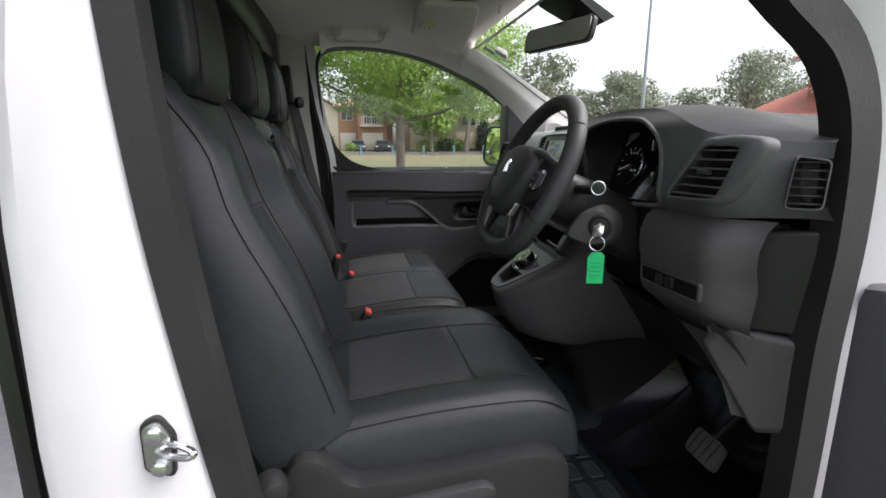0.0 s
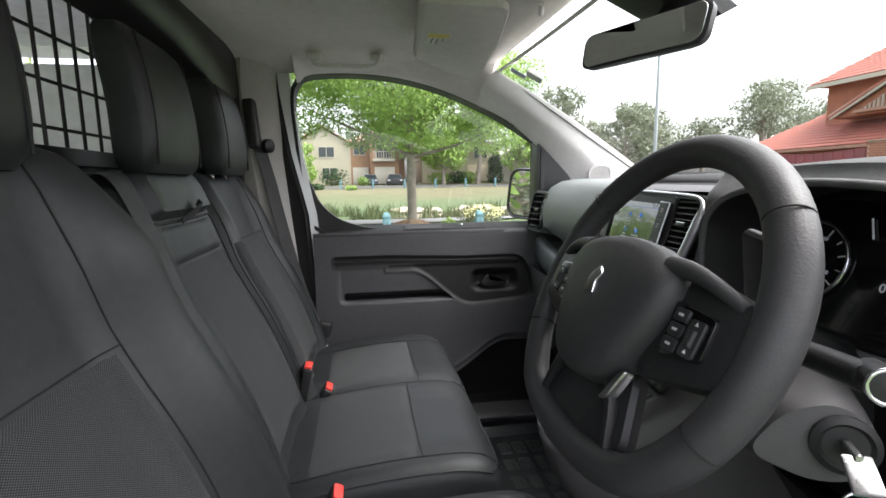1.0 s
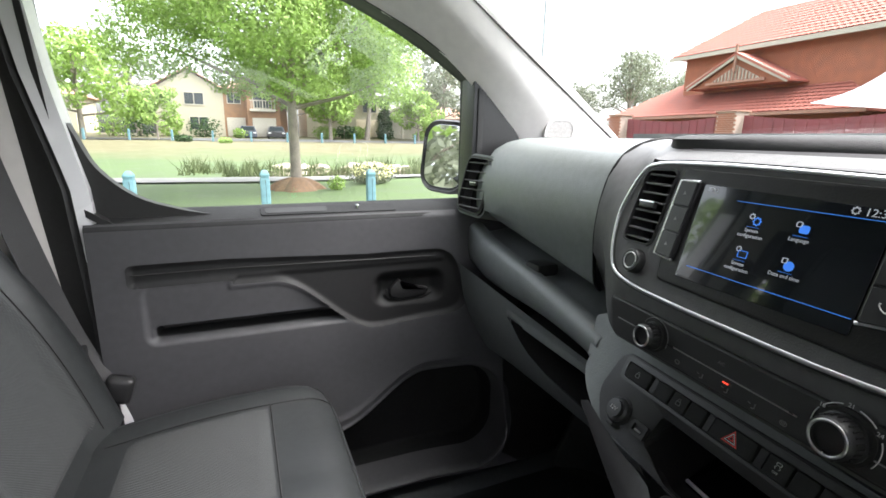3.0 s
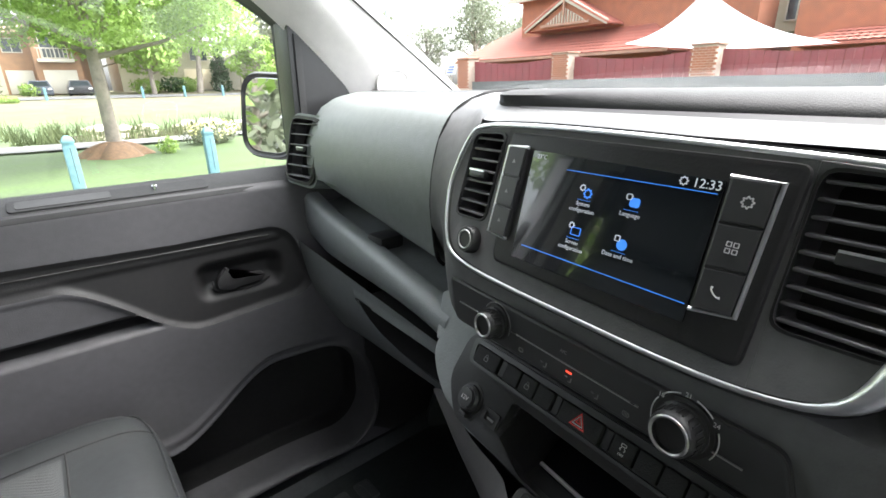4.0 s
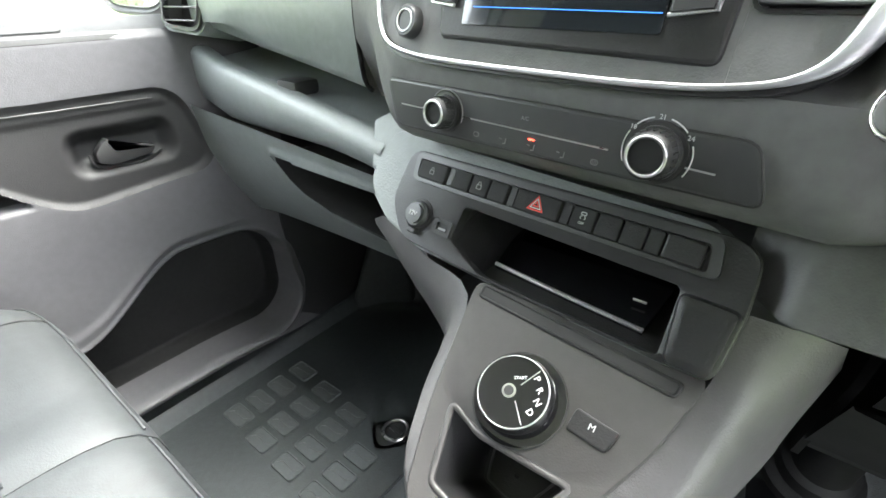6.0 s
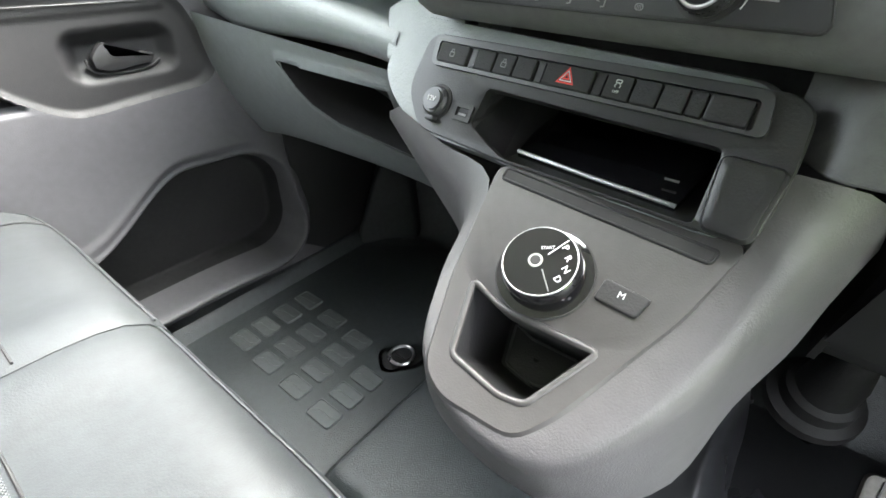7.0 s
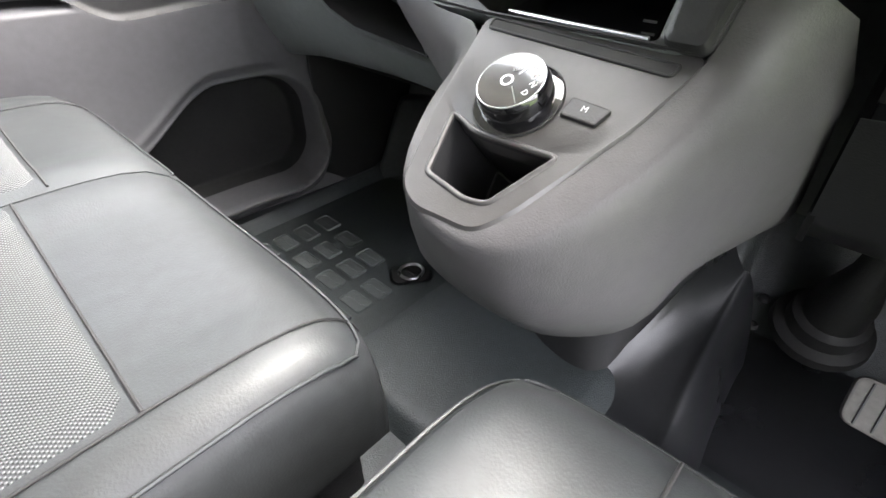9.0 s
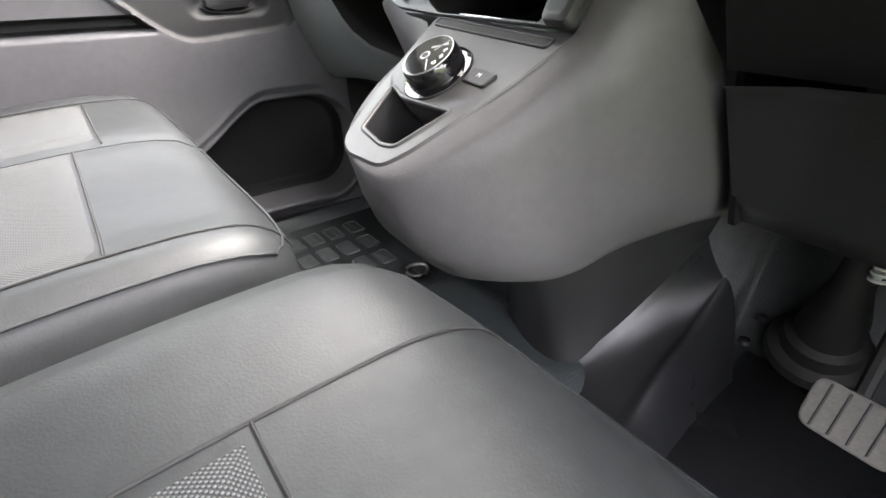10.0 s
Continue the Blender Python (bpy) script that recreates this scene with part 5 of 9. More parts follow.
def arch(t):
    """Opening of the instrument hood, as (y, z)."""
    pts = [(-0.262, 1.345), (-0.258, 1.40), (-0.270, 1.450), (-0.310, 1.484), (-0.370, 1.496), (-0.440, 1.497), (-0.520, 1.488), (-0.578, 1.458), (-0.600, 1.41), (-0.594, 1.352), (-0.560, 1.326), (-0.42, 1.318), (-0.295, 1.325)]
    return pts


def driver_x(y, z):
    x = 0.398 + 0.015 * step(-0.24, -0.30, y) * 0 + 0.10 * step(-0.70, -0.83, y) + 0.03 * step(-0.27, -0.225, y)
    x += 0.045 * step(1.38, 1.30, z) ** 2 + 0.030 * step(1.47, 1.52, z)
    x -= 0.014 * math.exp(-(((y + 0.71) / 0.085) ** 2 + ((z - 1.40) / 0.07) ** 2))
    return x


def inside(poly, p):
    c = False
    for i in range(len(poly)):
        (x0, y0), (x1, y1) = poly[i - 1], poly[i]
        if (y0 > p[1]) != (y1 > p[1]) and p[0] < (x1 - x0) * (p[1] - y0) / (y1 - y0) + x0:
            c = not c
    return c


def build_dashboard():
    d = thing("dashboard", (0.75, 0.0, 1.0), "black and grey van dashboard with central touch screen and round vents", "dashboard")
    ys = [-0.245, -0.235, -0.22, -0.20, -0.196, -0.188, -0.182] + [-0.165 + 0.03 * i for i in range(12)] + [0.172, 0.178, 0.186, 0.20, 0.215, 0.23, 0.245, 0.26, 0.275, 0.287]
    part("central_fascia", skin(lambda y: centre_profile(y)[8:], ys), DASH, d, "black grained central fascia", 50)
    part("top_pad", skin(lambda y: centre_profile(y)[:9], ys), DASHTOP, d, "matt dark grained top pad below the windscreen", 50)
    part("upper_bezel", sheet(lambda u, v: (lambda y, q: (q.x - 0.0032 + 0.0088 + 0.08 * y, y, q.z + 0.0016))(mix(0.150, -0.200, v), Vector((0.5070, 0, 1.4945)).lerp(Vector((0.4735, 0, 1.481)), u) + Vector((0.003, 0, -0.002)) * math.sin(math.pi * u)), 8, 12), BEZEL, d, "satin grey concave band above the screen", 60)
    part("top_pad", skin(lambda y: passenger_profile(y)[:4], [0.291, 0.31, 0.42, 0.54, 0.66, 0.70, 0.73, 0.745, 0.757]), DASHTOP, d, "matt dark grained top pad below the windscreen", 50)
    part("passenger_panel", skin(lambda y: passenger_profile(y)[3:], [0.291, 0.31, 0.36, 0.42, 0.48, 0.54, 0.60, 0.66, 0.70, 0.73, 0.745, 0.757]), PASSENGER, d, "smooth dark bulging airbag panel", 50)
    part("seam_gap", tube([(x - 0.0025, 0.2890, z) for x, y, z in spline([passenger_profile(0.289)[i] for i in range(2, 12)], 3)], 0.0030, 6), CAVITY, d)

    # driver's side, with the instrument opening
    bm = bmesh.new()
    hole = spline_2d_closed(arch(0))
    VP = Plane((0.388, -0.718, 1.398), (0.10, -1, 0), (0.05, 0, 1.0))
    SV = Plane((0.462, -0.830, 1.388), (0.75, -0.65, 0), (0.0, 0, 1.0))
    vo = soften([(-0.066, -0.044), (0.034, -0.040), (0.066, 0.040), (-0.002, 0.042)], 0.012)
    so = soften([(-0.020, -0.036), (0.022, -0.036), (0.024, 0.030), (-0.014, 0.036)], 0.008)
    port = [(VP.at(a * 1.1, b * 1.1).y, VP.at(a * 1.1, b * 1.1).z) for a, b in vo]
    side_port = [(SV.at(a, b).y, SV.at(a, b).z) for a, b in so]
    ny, nz = 120, 50
    cache = {}

    def vert(i, j):
        if (i, j) not in cache:
            y = mix(-0.235, -0.835, i / ny)
            z = mix(1.312 + 0.02 * step(-0.60, -0.83, y), hood_top(y), j / nz)
            cache[i, j] = bm.verts.new((driver_x(y, z), y, z))
        return cache[i, j]
    for i in range(ny):
        for j in range(nz):
            y = mix(-0.235, -0.835, (i + 0.5) / ny)
            z = mix(1.312 + 0.02 * step(-0.60, -0.83, y), hood_top(y), (j + 0.5) / nz)
            if not inside(hole, (y, z)) and not (inside(port, (y, z)) and y > -0.752) and not inside(side_port, (y, z)):
                bm.faces.new([vert(*c) for c in ((i, j), (i, j + 1), (i + 1, j + 1), (i + 1, j))])
    part("driver_fascia", bm, DASH, d, "black grained fascia round the instruments", 50)
    part("driver_top", sheet(lambda u, v: (lambda y: (mix(driver_x(y, hood_top(y)), 1.02, u), y, hood_top(y) + 0.012 * math.sin(math.pi * min(1, u * 2.2)) * (1 - u) - 0.02 * u * u))(max(mix(-0.22, -0.835, v), -0.835 + 0.065 * min(1, u * 5))), 16, 40), DASHTOP, d, "dark grained dash top", 50)
    # tunnel of the instrument hood
    rings = []
    for k, (dx, sc) in enumerate(((-0.004, 1.012), (0.0, 0.995), (0.05, 0.96), (0.11, 0.90))):
        rings.append([(driver_x(y, z) + dx, (y + 0.42) * sc - 0.42, (z - 1.41) * sc + 1.41) for y, z in hole])
    part("instrument_hood", loft(rings, caps=False), MATT, d, "black instrument hood", flip=True)

    part("hood_rim", tube([(driver_x(y, z) - 0.001, y, z) for y, z in hole], 0.0048, 8, closed=True), DASH, d, "", 80)
    # instruments
    GP = Plane((0.498, -0.425, 1.396), (0, -1, 0), (0.30, 0, 1.0))
    c = part("instrument_binnacle", slab(GP, rrect(0.32, 0.165, 0.04), -0.01, 0.0, 0.002), PIANO, d, "black instrument cluster with two round dials")
    for ca, cb, r in ((-0.088, 0.000, 0.052), (0.098, -0.004, 0.054)):
        arc = [(ca + r * math.cos(a), cb + r * math.sin(a)) for a in (radians(60 + 190 * i / 30) for i in range(31))]
        if ca < 0:
            arc = [(ca + r * math.cos(a), cb + r * math.sin(a)) for a in (radians(-60 + 150 * i / 24) for i in range(25))]
        ring_line(GP, arc, 0.0028, 0.004, CHROME, c, "dial_ring", "chrome dial ring", closed=False)
        for i in range(11):
            a = radians(215 - 25 * i)
            q = Plane(GP.at(ca + r * 0.80 * math.cos(a), cb + r * 0.80 * math.sin(a), 0.001), GP.u * math.cos(a) + GP.v * math.sin(a), -GP.u * math.sin(a) + GP.v * math.cos(a))
            part("tick", box(q.o, (0.006 if i % 2 else 0.009, 0.0014, 0.001), 0, 1, q.rot()), PALE, c)
        a = radians(200 if ca < 0 else 178)
        q = Plane(GP.at(ca + r * 0.38 * math.cos(a), cb + r * 0.38 * math.sin(a), 0.004), GP.u * math.cos(a) + GP.v * math.sin(a), -GP.u * math.sin(a) + GP.v * math.cos(a))
        part("needle", box(q.o, (r * 0.8, 0.0022, 0.001), 0, 1, q.rot()), SCRWHITE, c, "white needle")
    for ca, cb, a in ((-0.022, 0.048, 110), (0.038, 0.046, 120)):
        q = Plane(GP.at(ca, cb, 0.003), GP.u * math.cos(radians(a)) + GP.v * math.sin(radians(a)), -GP.u * math.sin(radians(a)) + GP.v * math.cos(radians(a)))
        part("needle", box(q.o, (0.026, 0.0018, 0.001), 0, 1, q.rot()), SCRWHITE, c, "white needle")
    part("digits", text_mesh("0", 0.015, GP, 0.008, -0.018, 0.001), SCRWHITE, c)
    part("digits", text_mesh("10   30   50", 0.007, GP, -0.088, 0.030, 0.001), SCRWHITE, c)
    part("digits", text_mesh("130  170", 0.007, GP, -0.070, -0.012, 0.001), SCRWHITE, c)
    part("warning_lamp", revolve([(0.0035, 0), (0.0035, 0.001)], GP.at(0.012, 0.040, 0.001), GP.n, 12), RED, c)
    part("divider", box(GP.at(0.022, 0.0, 0.002), (0.003, 0.09, 0.002), 0, 1, GP.rot()), SATIN, c)

    # driver's vents
    VP = Plane((0.388, -0.718, 1.398), (0.10, -1, 0), (0.05, 0, 1.0))
    o = soften([(-0.066, -0.044), (0.034, -0.040), (0.066, 0.040), (-0.002, 0.042)], 0.012)
    lip = soften([(-0.082, -0.050), (0.044, -0.050), (0.086, 0.000), (0.112, 0.050), (0.060, 0.058), (-0.010, 0.054)], 0.022, 5)
    part("vent_frame", holed(VP, lip, o, -0.02, 0.007, 0.006), DASH, d, "soft drop-shaped surround", 60)
    vent(d, Plane(VP.at(0, 0, 0.005), VP.u, VP.v), o, 6, tab=(0.005, 0.0))
    SV = Plane((0.462, -0.830, 1.388), (0.75, -0.65, 0), (0.0, 0, 1.0))
    o = soften([(-0.020, -0.036), (0.022, -0.036), (0.024, 0.030), (-0.014, 0.036)], 0.008)
    part("vent_frame", frame_strip(SV, [(a * 1.10, b * 1.07) for a, b in o], o, -0.02, 0.003), DASH, d)
    vent(d, Plane(SV.at(0, 0, 0.004), SV.u, SV.v), o, 6, slat=SATIN)
    # passenger end vent
    PV = Plane((0.560, 0.742, 1.408), (-0.25, -1, 0), (0.22, 0, 1.0))
    PV = Plane((0.543, 0.738, 1.398), (0.18, -1, 0.0), (0.20, 0.0, 1.0))
    o = soften([(-0.050, -0.060), (0.040, -0.066), (0.054, 0.056), (-0.040, 0.062)], 0.022)
    part("vent_pod", frame_strip(PV, [(a * 1.22, b * 1.18) for a, b in o], [(a * 1.01, b * 1.01) for a, b in o], -0.09, 0.004), PASSENGER, d, "dark vent housing")
    part("vent_frame", frame_strip(PV, [(a * 1.12, b * 1.10) for a, b in o], o, 0.0, 0.010), SATIN, d)
    vent(d, Plane(PV.at(0, 0, 0.052), PV.u, PV.v), o, 6, tab=(0.0, 0.0)).location = -PV.n * 0.040

    # central screen unit with its vents, chrome surround
    q = [(-0.160, 0.068), (-0.181, 0.054), (-0.1955, 0.015), (-0.1957, -0.015), (-0.187, -0.048), (-0.170, -0.067), (-0.13, -0.0745), (-0.07, -0.0765), (0.0, -0.0767), (0.07, -0.0762), (0.125, -0.0725),
         (0.162, -0.063), (0.181, -0.043), (0.192, -0.005), (0.199, 0.035), (0.1965, 0.052), (0.183, 0.0625), (0.15, 0.0665), (0.08, 0.069), (0.0, 0.071), (-0.09, 0.0715)]
    outline = [(p.x, p.y) for p in spline([(a, b, 0) for a, b in q], 4, closed=True)]
    u = thing("screen_unit", (0.45, 0.0, 1.34), "central touch-screen unit with side keys, vents and chrome surround", "touch screen")
    part("surround_bed", frame_strip(SP, [(a * 1.03, b * 1.06) for a, b in outline], [(a * 0.955, b * 0.93) for a, b in outline], -0.004, 0.006), SATIN, u)
    ring_line(SP, outline, [0.0024 + 0.0065 * step(0.14, 0.180, a) * step(0.062, 0.02, b) * step(-0.080, -0.03, b) for a, b in outline], 0.010, SILVER, u, "chrome_surround", "bright chrome line round the screen unit", 0.7)
    vl = soften([(-0.172, 0.060), (-0.127, 0.0623), (-0.133, -0.024), (-0.179, -0.025)], 0.010)
    vr = soften([(0.128, 0.061), (0.185, 0.0587), (0.191, 0.030), (0.183, -0.029), (0.1264, -0.030)], 0.010)
    face = [(a * 0.985, b * 0.975) for a, b in outline]
    part("unit_face", slab(SP, clip(clip(face, -0.1245, 1), 0.1245, -1), 0.0, 0.0075, 0.0), DASH, u)
    part("vent_face", holed(SP, clip(face, -0.1245, -1), vl, -0.004, 0.0075, 0.0004), DASH, u)
    part("vent_face", holed(SP, clip(face, 0.1245, 1), vr, -0.004, 0.0075, 0.0004), DASH, u)
    bz = [(-0.119, 0.0655), (0.1237, 0.063), (0.119, -0.062), (-0.108, -0.058)]
    part("bezel", slab(SP, soften(bz, 0.008), 0.004, 0.011, 0.003), SATIN, u, "satin black bezel")
    part("display", slab(SP, soften([(-0.0835, 0.0510), (0.082, 0.0475), (0.081, -0.0467), (-0.0825, -0.0472)], 0.002, 2), 0.008, 0.0125, 0.0006), SCREEN, u, "dark touch screen showing a menu")
    for a0, b0, a1, b1, blank in ((-0.0415, 0.0382, 0.079, 0.0385, 0), (-0.072, -0.0335, 0.0790, -0.0341, 0)):
        part("menu_line", tube([SP.at(a0, b0, 0.0128), SP.at(a1, b1, 0.0128)], 0.00032, 4), BLUE, u)
    for k, (a, b, words) in enumerate(((-0.018, 0.0235, ("System", "configuration")), (0.024, 0.0235, ("Language",)), (-0.0197, -0.0080, ("Screen", "configuration")), (0.0229, -0.0080, ("Date and time",)))):
        # small pictograms: cogs, a speech bubble, a screen, a clock
        if k == 0:
            part("icon", cog(SP, a + 0.0022, b - 0.0010, 0.0042, 0.0128), BLUE, u, "blue menu symbol")
            part("icon_mark", cog(SP, a - 0.0036, b + 0.0030, 0.0028, 0.0128), SCRWHITE, u)
        elif k == 1:
            part("icon", slab(SP, rrect(0.0080, 0.0068, 0.002, 4, a + 0.0016, b - 0.0006), 0.0128, 0.0132, 0.0), BLUE, u, "blue menu symbol")
            part("icon_mark", frame_strip(SP, rrect(0.0050, 0.0046, 0.0015, 3, a - 0.0034, b + 0.0030), rrect(0.0038, 0.0034, 0.001, 3, a - 0.0034, b + 0.0030), 0.0128, 0.0134), SCRWHITE, u)
        elif k == 2:
            part("icon", frame_strip(SP, rrect(0.0095, 0.0066, 0.0008, 2, a + 0.0014, b - 0.0006), rrect(0.0083, 0.0054, 0.0006, 2, a + 0.0014, b - 0.0006), 0.0128, 0.0132), BLUE, u, "blue menu symbol")
            part("icon_mark", cog(SP, a - 0.0036, b + 0.0036, 0.0028, 0.0128), SCRWHITE, u)
        else:
            part("icon", revolve([(0.0042, 0), (0.0042, 0.0004)], SP.at(a + 0.0014, b - 0.0008, 0.0128), SP.n, 20), BLUE, u, "blue menu symbol")
            part("icon_mark", frame_strip(SP, rrect(0.0046, 0.0046, 0.0006, 2, a - 0.0032, b + 0.0032), rrect(0.0034, 0.0034, 0.0004, 2, a - 0.0032, b + 0.0032), 0.0128, 0.0134), SCRWHITE, u)
        part("icon_rule", box(SP.at(a, b - 0.0066, 0.013), (0.012, 0.0003, 0.0003), 0, 1, SP.rot()), BLUE, u)
        for i, w in enumerate(words):
            part("menu_text", text_mesh(w, 0.0046, SP, a, b - 0.0098 - 0.0050 * i, 0.013, 0.0001), SCRWHITE, u, "white menu words")
    part("menu_text", text_mesh("12:33", 0.0085, SP, 0.0715, 0.0432, 0.013, 0.0001), SCRWHITE, u, "clock digits")
    part("menu_text", text_mesh("23°C", 0.0055, SP, -0.0715, 0.0455, 0.013, 0.0001), SCRWHITE, u)
    part("icon_mark", cog(SP, 0.056, 0.0436, 0.0032, 0.0128), SCRWHITE, u)
    for side, cols in ((-1, [(-0.1126, 0.0516), (-0.0880, 0.0518), (-0.0915, -0.033), (-0.1165, -0.031)]), (1, [(0.0845, 0.0505), (0.1138, 0.0501), (0.1102, -0.0322), (0.0830, -0.0355)])):
        base = part("key_block", slab(SP, soften(cols, 0.004), 0.008, 0.015, 0.0015), SATIN, u, "column of three keys with chrome edge")
        edge = [cols[0], cols[1], cols[2], cols[3]]
        line = [cols[1], cols[0], cols[3], cols[2]] if side < 0 else [cols[0], cols[1], cols[2], cols[3]]
        pts = [SP.at(a, b, 0.0145) for a, b in line]
        part("chrome_edge", tube(pts, 0.0016, 6), SILVER, base)
        for i in range(3):
            t0, t1 = i / 3 + 0.012, (i + 1) / 3 - 0.012
            l0, l1 = Vector(cols[0]).lerp(Vector(cols[3]), t0), Vector(cols[0]).lerp(Vector(cols[3]), t1)
            r0, r1 = Vector(cols[1]).lerp(Vector(cols[2]), t0), Vector(cols[1]).lerp(Vector(cols[2]), t1)
            quad = [l0 + (r0 - l0) * 0.07, r0 - (r0 - l0) * 0.07, r1 - (r1 - l1) * 0.07, l1 + (r1 - l1) * 0.07]
            part("key", slab(SP, [(p.x, p.y) for p in quad], 0.013, 0.0165, 0.0008), KEYBLACK, base)
            cen = (l0 + r0 + l1 + r1) / 4
            if side > 0 and i == 0:
                part("key_mark", cog(SP, cen.x, cen.y, 0.0040, 0.0165), PALE, base)
            elif side > 0 and i == 1:
                for da, db in ((-1, -1), (1, -1), (1, 1), (-1, 1)):
                    part("key_mark", frame_strip(SP, rrect(0.0032, 0.0032, 0.0004, 2, cen.x + 0.0021 * da, cen.y + 0.0021 * db), rrect(0.0022, 0.0022, 0.0003, 2, cen.x + 0.0021 * da, cen.y + 0.0021 * db), 0.0165, 0.0169), PALE, base)
            elif side > 0:
                part("key_mark", tube([SP.at(cen.x + a * 0.001, cen.y + b * 0.001, 0.0167) for a, b in ((-3.2, 2.6), (-3.4, 0.6), (-1.6, -1.8), (0.8, -3.4), (2.8, -3.2))], [0.0009, 0.0005, 0.0005, 0.0005, 0.0009], 6), PALE, base)
            else:
                part("key_mark", revolve([(0.0024, 0), (0.0024, 0.0003)], SP.at(cen.x, cen.y, 0.0166), SP.n, 3), MARK, base)
    part("radio_knob", revolve([(0.0145, 0), (0.0145, 0.010), (0.0125, 0.013), (0.0095, 0.013), (0.009, 0.0125), (0.002, 0.0125)], SP.at(-0.146, -0.0470, 0.004), SP.n, 32), SATIN, u, "round volume knob")
    ring_line(SP, [(-0.146 + 0.0092 * math.cos(t), -0.0470 + 0.0092 * math.sin(t)) for t in (2 * math.pi * i / 28 for i in range(28))], 0.0008, 0.0172, STEEL, u, "knob_ring")
    part("vent_rim", frame_strip(SP, [(mix(-0.153, a, 1.07), mix(0.018, b, 1.05)) for a, b in vl], vl, 0.0, 0.009), SATIN, u)
    vent(u, Plane(SP.at(0, 0, 0.046), SP.u, SP.v), vl, 8, tab=(-0.1544, 0.020)).location = -SP.n * 0.037
    part("vent_rim", frame_strip(SP, [(mix(0.157, a, 1.06), mix(0.014, b, 1.05)) for a, b in vr], vr, 0.0, 0.009), SATIN, u)
    vent(u, Plane(SP.at(0, 0, 0.046), SP.u, SP.v), vr, 9, tab=(0.1573, 0.0165)).location = -SP.n * 0.037

    # heater panel
    h = thing("heater_panel", (0.42, 0.0, 1.26), "black heater control panel with two rotary knobs", "heater controls")
    o = soften([(-0.182, 0.0205), (0.1506, 0.0185), (0.1631, -0.0195), (-0.166, -0.0230)], 0.009)
    part("panel", slab(HP, o, -0.006, 0.0035, 0.002), KEYBLACK, h)
    ring_line(HP, o, 0.0011, 0.0018, MATT, h, "panel_gap")
    for a, b, r in ((-0.099, -0.001, 0.0140), (0.0932, 0.0012, 0.0165)):
        part("knob_seat", revolve([(r * 1.30, 0.0), (r * 1.28, 0.002), (r * 1.1, 0.0025)], HP.at(a, b, 0.003), HP.n, 36), MATT, h)
        k = part("knob", revolve([(r * 1.12, 0.0), (r * 1.10, 0.005), (r, 0.006), (r * 0.95, 0.017), (r * 0.86, 0.019), (r * 0.70, 0.019), (r * 0.66, 0.0165), (r * 0.05, 0.0165)], HP.at(a, b, 0.003), HP.n, 40), SATIN, h, "round black knob")
        ring_line(HP, [(a + r * 0.78 * math.cos(t), b + r * 0.78 * math.sin(t)) for t in (2 * math.pi * i / 30 for i in range(30))], 0.0012, 0.0222, STEEL, k, "knob_ring")
        for i in range(24):
            t = 2 * math.pi * i / 24
            part("grip_rib", box(HP.at(a + r * 0.99 * math.cos(t), b + r * 0.99 * math.sin(t), 0.013), (0.0008, 0.0012, 0.009), 0, 1, HP.rot()), SATIN, k)
        arcs = ((205, 150), (135, 105), (78, 45), (22, -30)) if r > 0.015 else ((150, -20),)
        for a0, a1 in arcs:
            pts = [(a + r * 1.42 * math.cos(t), b + r * 1.42 * math.sin(t)) for t in (radians(mix(a0, a1, i / 12)) for i in range(13))]
            ring_line(HP, pts, 0.0005, 0.0040, PALE if r > 0.015 else MARK, h, "scale_arc", closed=False)
    for deg, w in ((142, "18"), (92, "21"), (34, "24")):
        t = radians(deg)
        part("scale_text", text_mesh(w, 0.0046, HP, 0.0932 + 0.0236 * math.cos(t), 0.0012 + 0.0236 * math.sin(t), 0.0040, 0.0002), PALE, h)
    for a0, b0, a1, b1 in ((-0.079, -0.0023, 0.060, -0.0035), (0.1107, -0.0042, 0.1324, -0.0046), (-0.160, -0.0020, -0.122, -0.0022)):
        part("trim_line", tube([HP.at(a0, b0, 0.0038), HP.at(a1, b1, 0.0038)], 0.0008, 4), STEEL, h)
    for i, a in enumerate((-0.0622, -0.0332, -0.0049, 0.0227, 0.0514)):
        b = -0.0146
        if i in (0, 4):
            part("function_mark", frame_strip(HP, rrect(0.0060, 0.0044, 0.0018, 3, a, b), rrect(0.0048, 0.0032, 0.0014, 3, a, b), 0.0034, 0.0040), MARK, h)
        else:
            part("function_mark", tube([HP.at(a - 0.0034, b + 0.0016, 0.0040), HP.at(a - 0.0008, b + 0.0010, 0.0040)], 0.0005, 5), MARK, h)
            part("function_mark", tube([HP.at(a + 0.0004, b - 0.0024, 0.0040), HP.at(a + 0.0030, b - 0.0020, 0.0040), HP.at(a + 0.0036, b + 0.0024, 0.0040)], 0.0006, 5), MARK, h)
        if i == 4:
            for k in (-0.0012, 0.0, 0.0012):
                part("function_mark", tube([HP.at(a + k, b - 0.0012, 0.0039), HP.at(a + k, b + 0.0012, 0.0039)], 0.0003, 4), MARK, h)
    part("function_text", text_mesh("A/C", 0.0045, HP, -0.0134, 0.0068, 0.004, 0.0002), MARK, h)
    part("indicator", box(HP.at(-0.0050, -0.0086, 0.004), (0.0060, 0.0012, 0.0006), 0, 1, HP.rot()), glow("indicator_red", (0.9, 0.06, 0.03), 0.2), h, "lit red indicator")

    # switch panel with sockets and open tray
    s = thing("switch_panel", (0.46, 0.0, 1.14), "black switch panel with sockets above an open tray", "switch panel")
    cave = soften([(-0.089, -0.031), (0.130, -0.033), (0.132, -0.0905), (-0.045, -0.0905), (-0.092, -0.070)], 0.006)
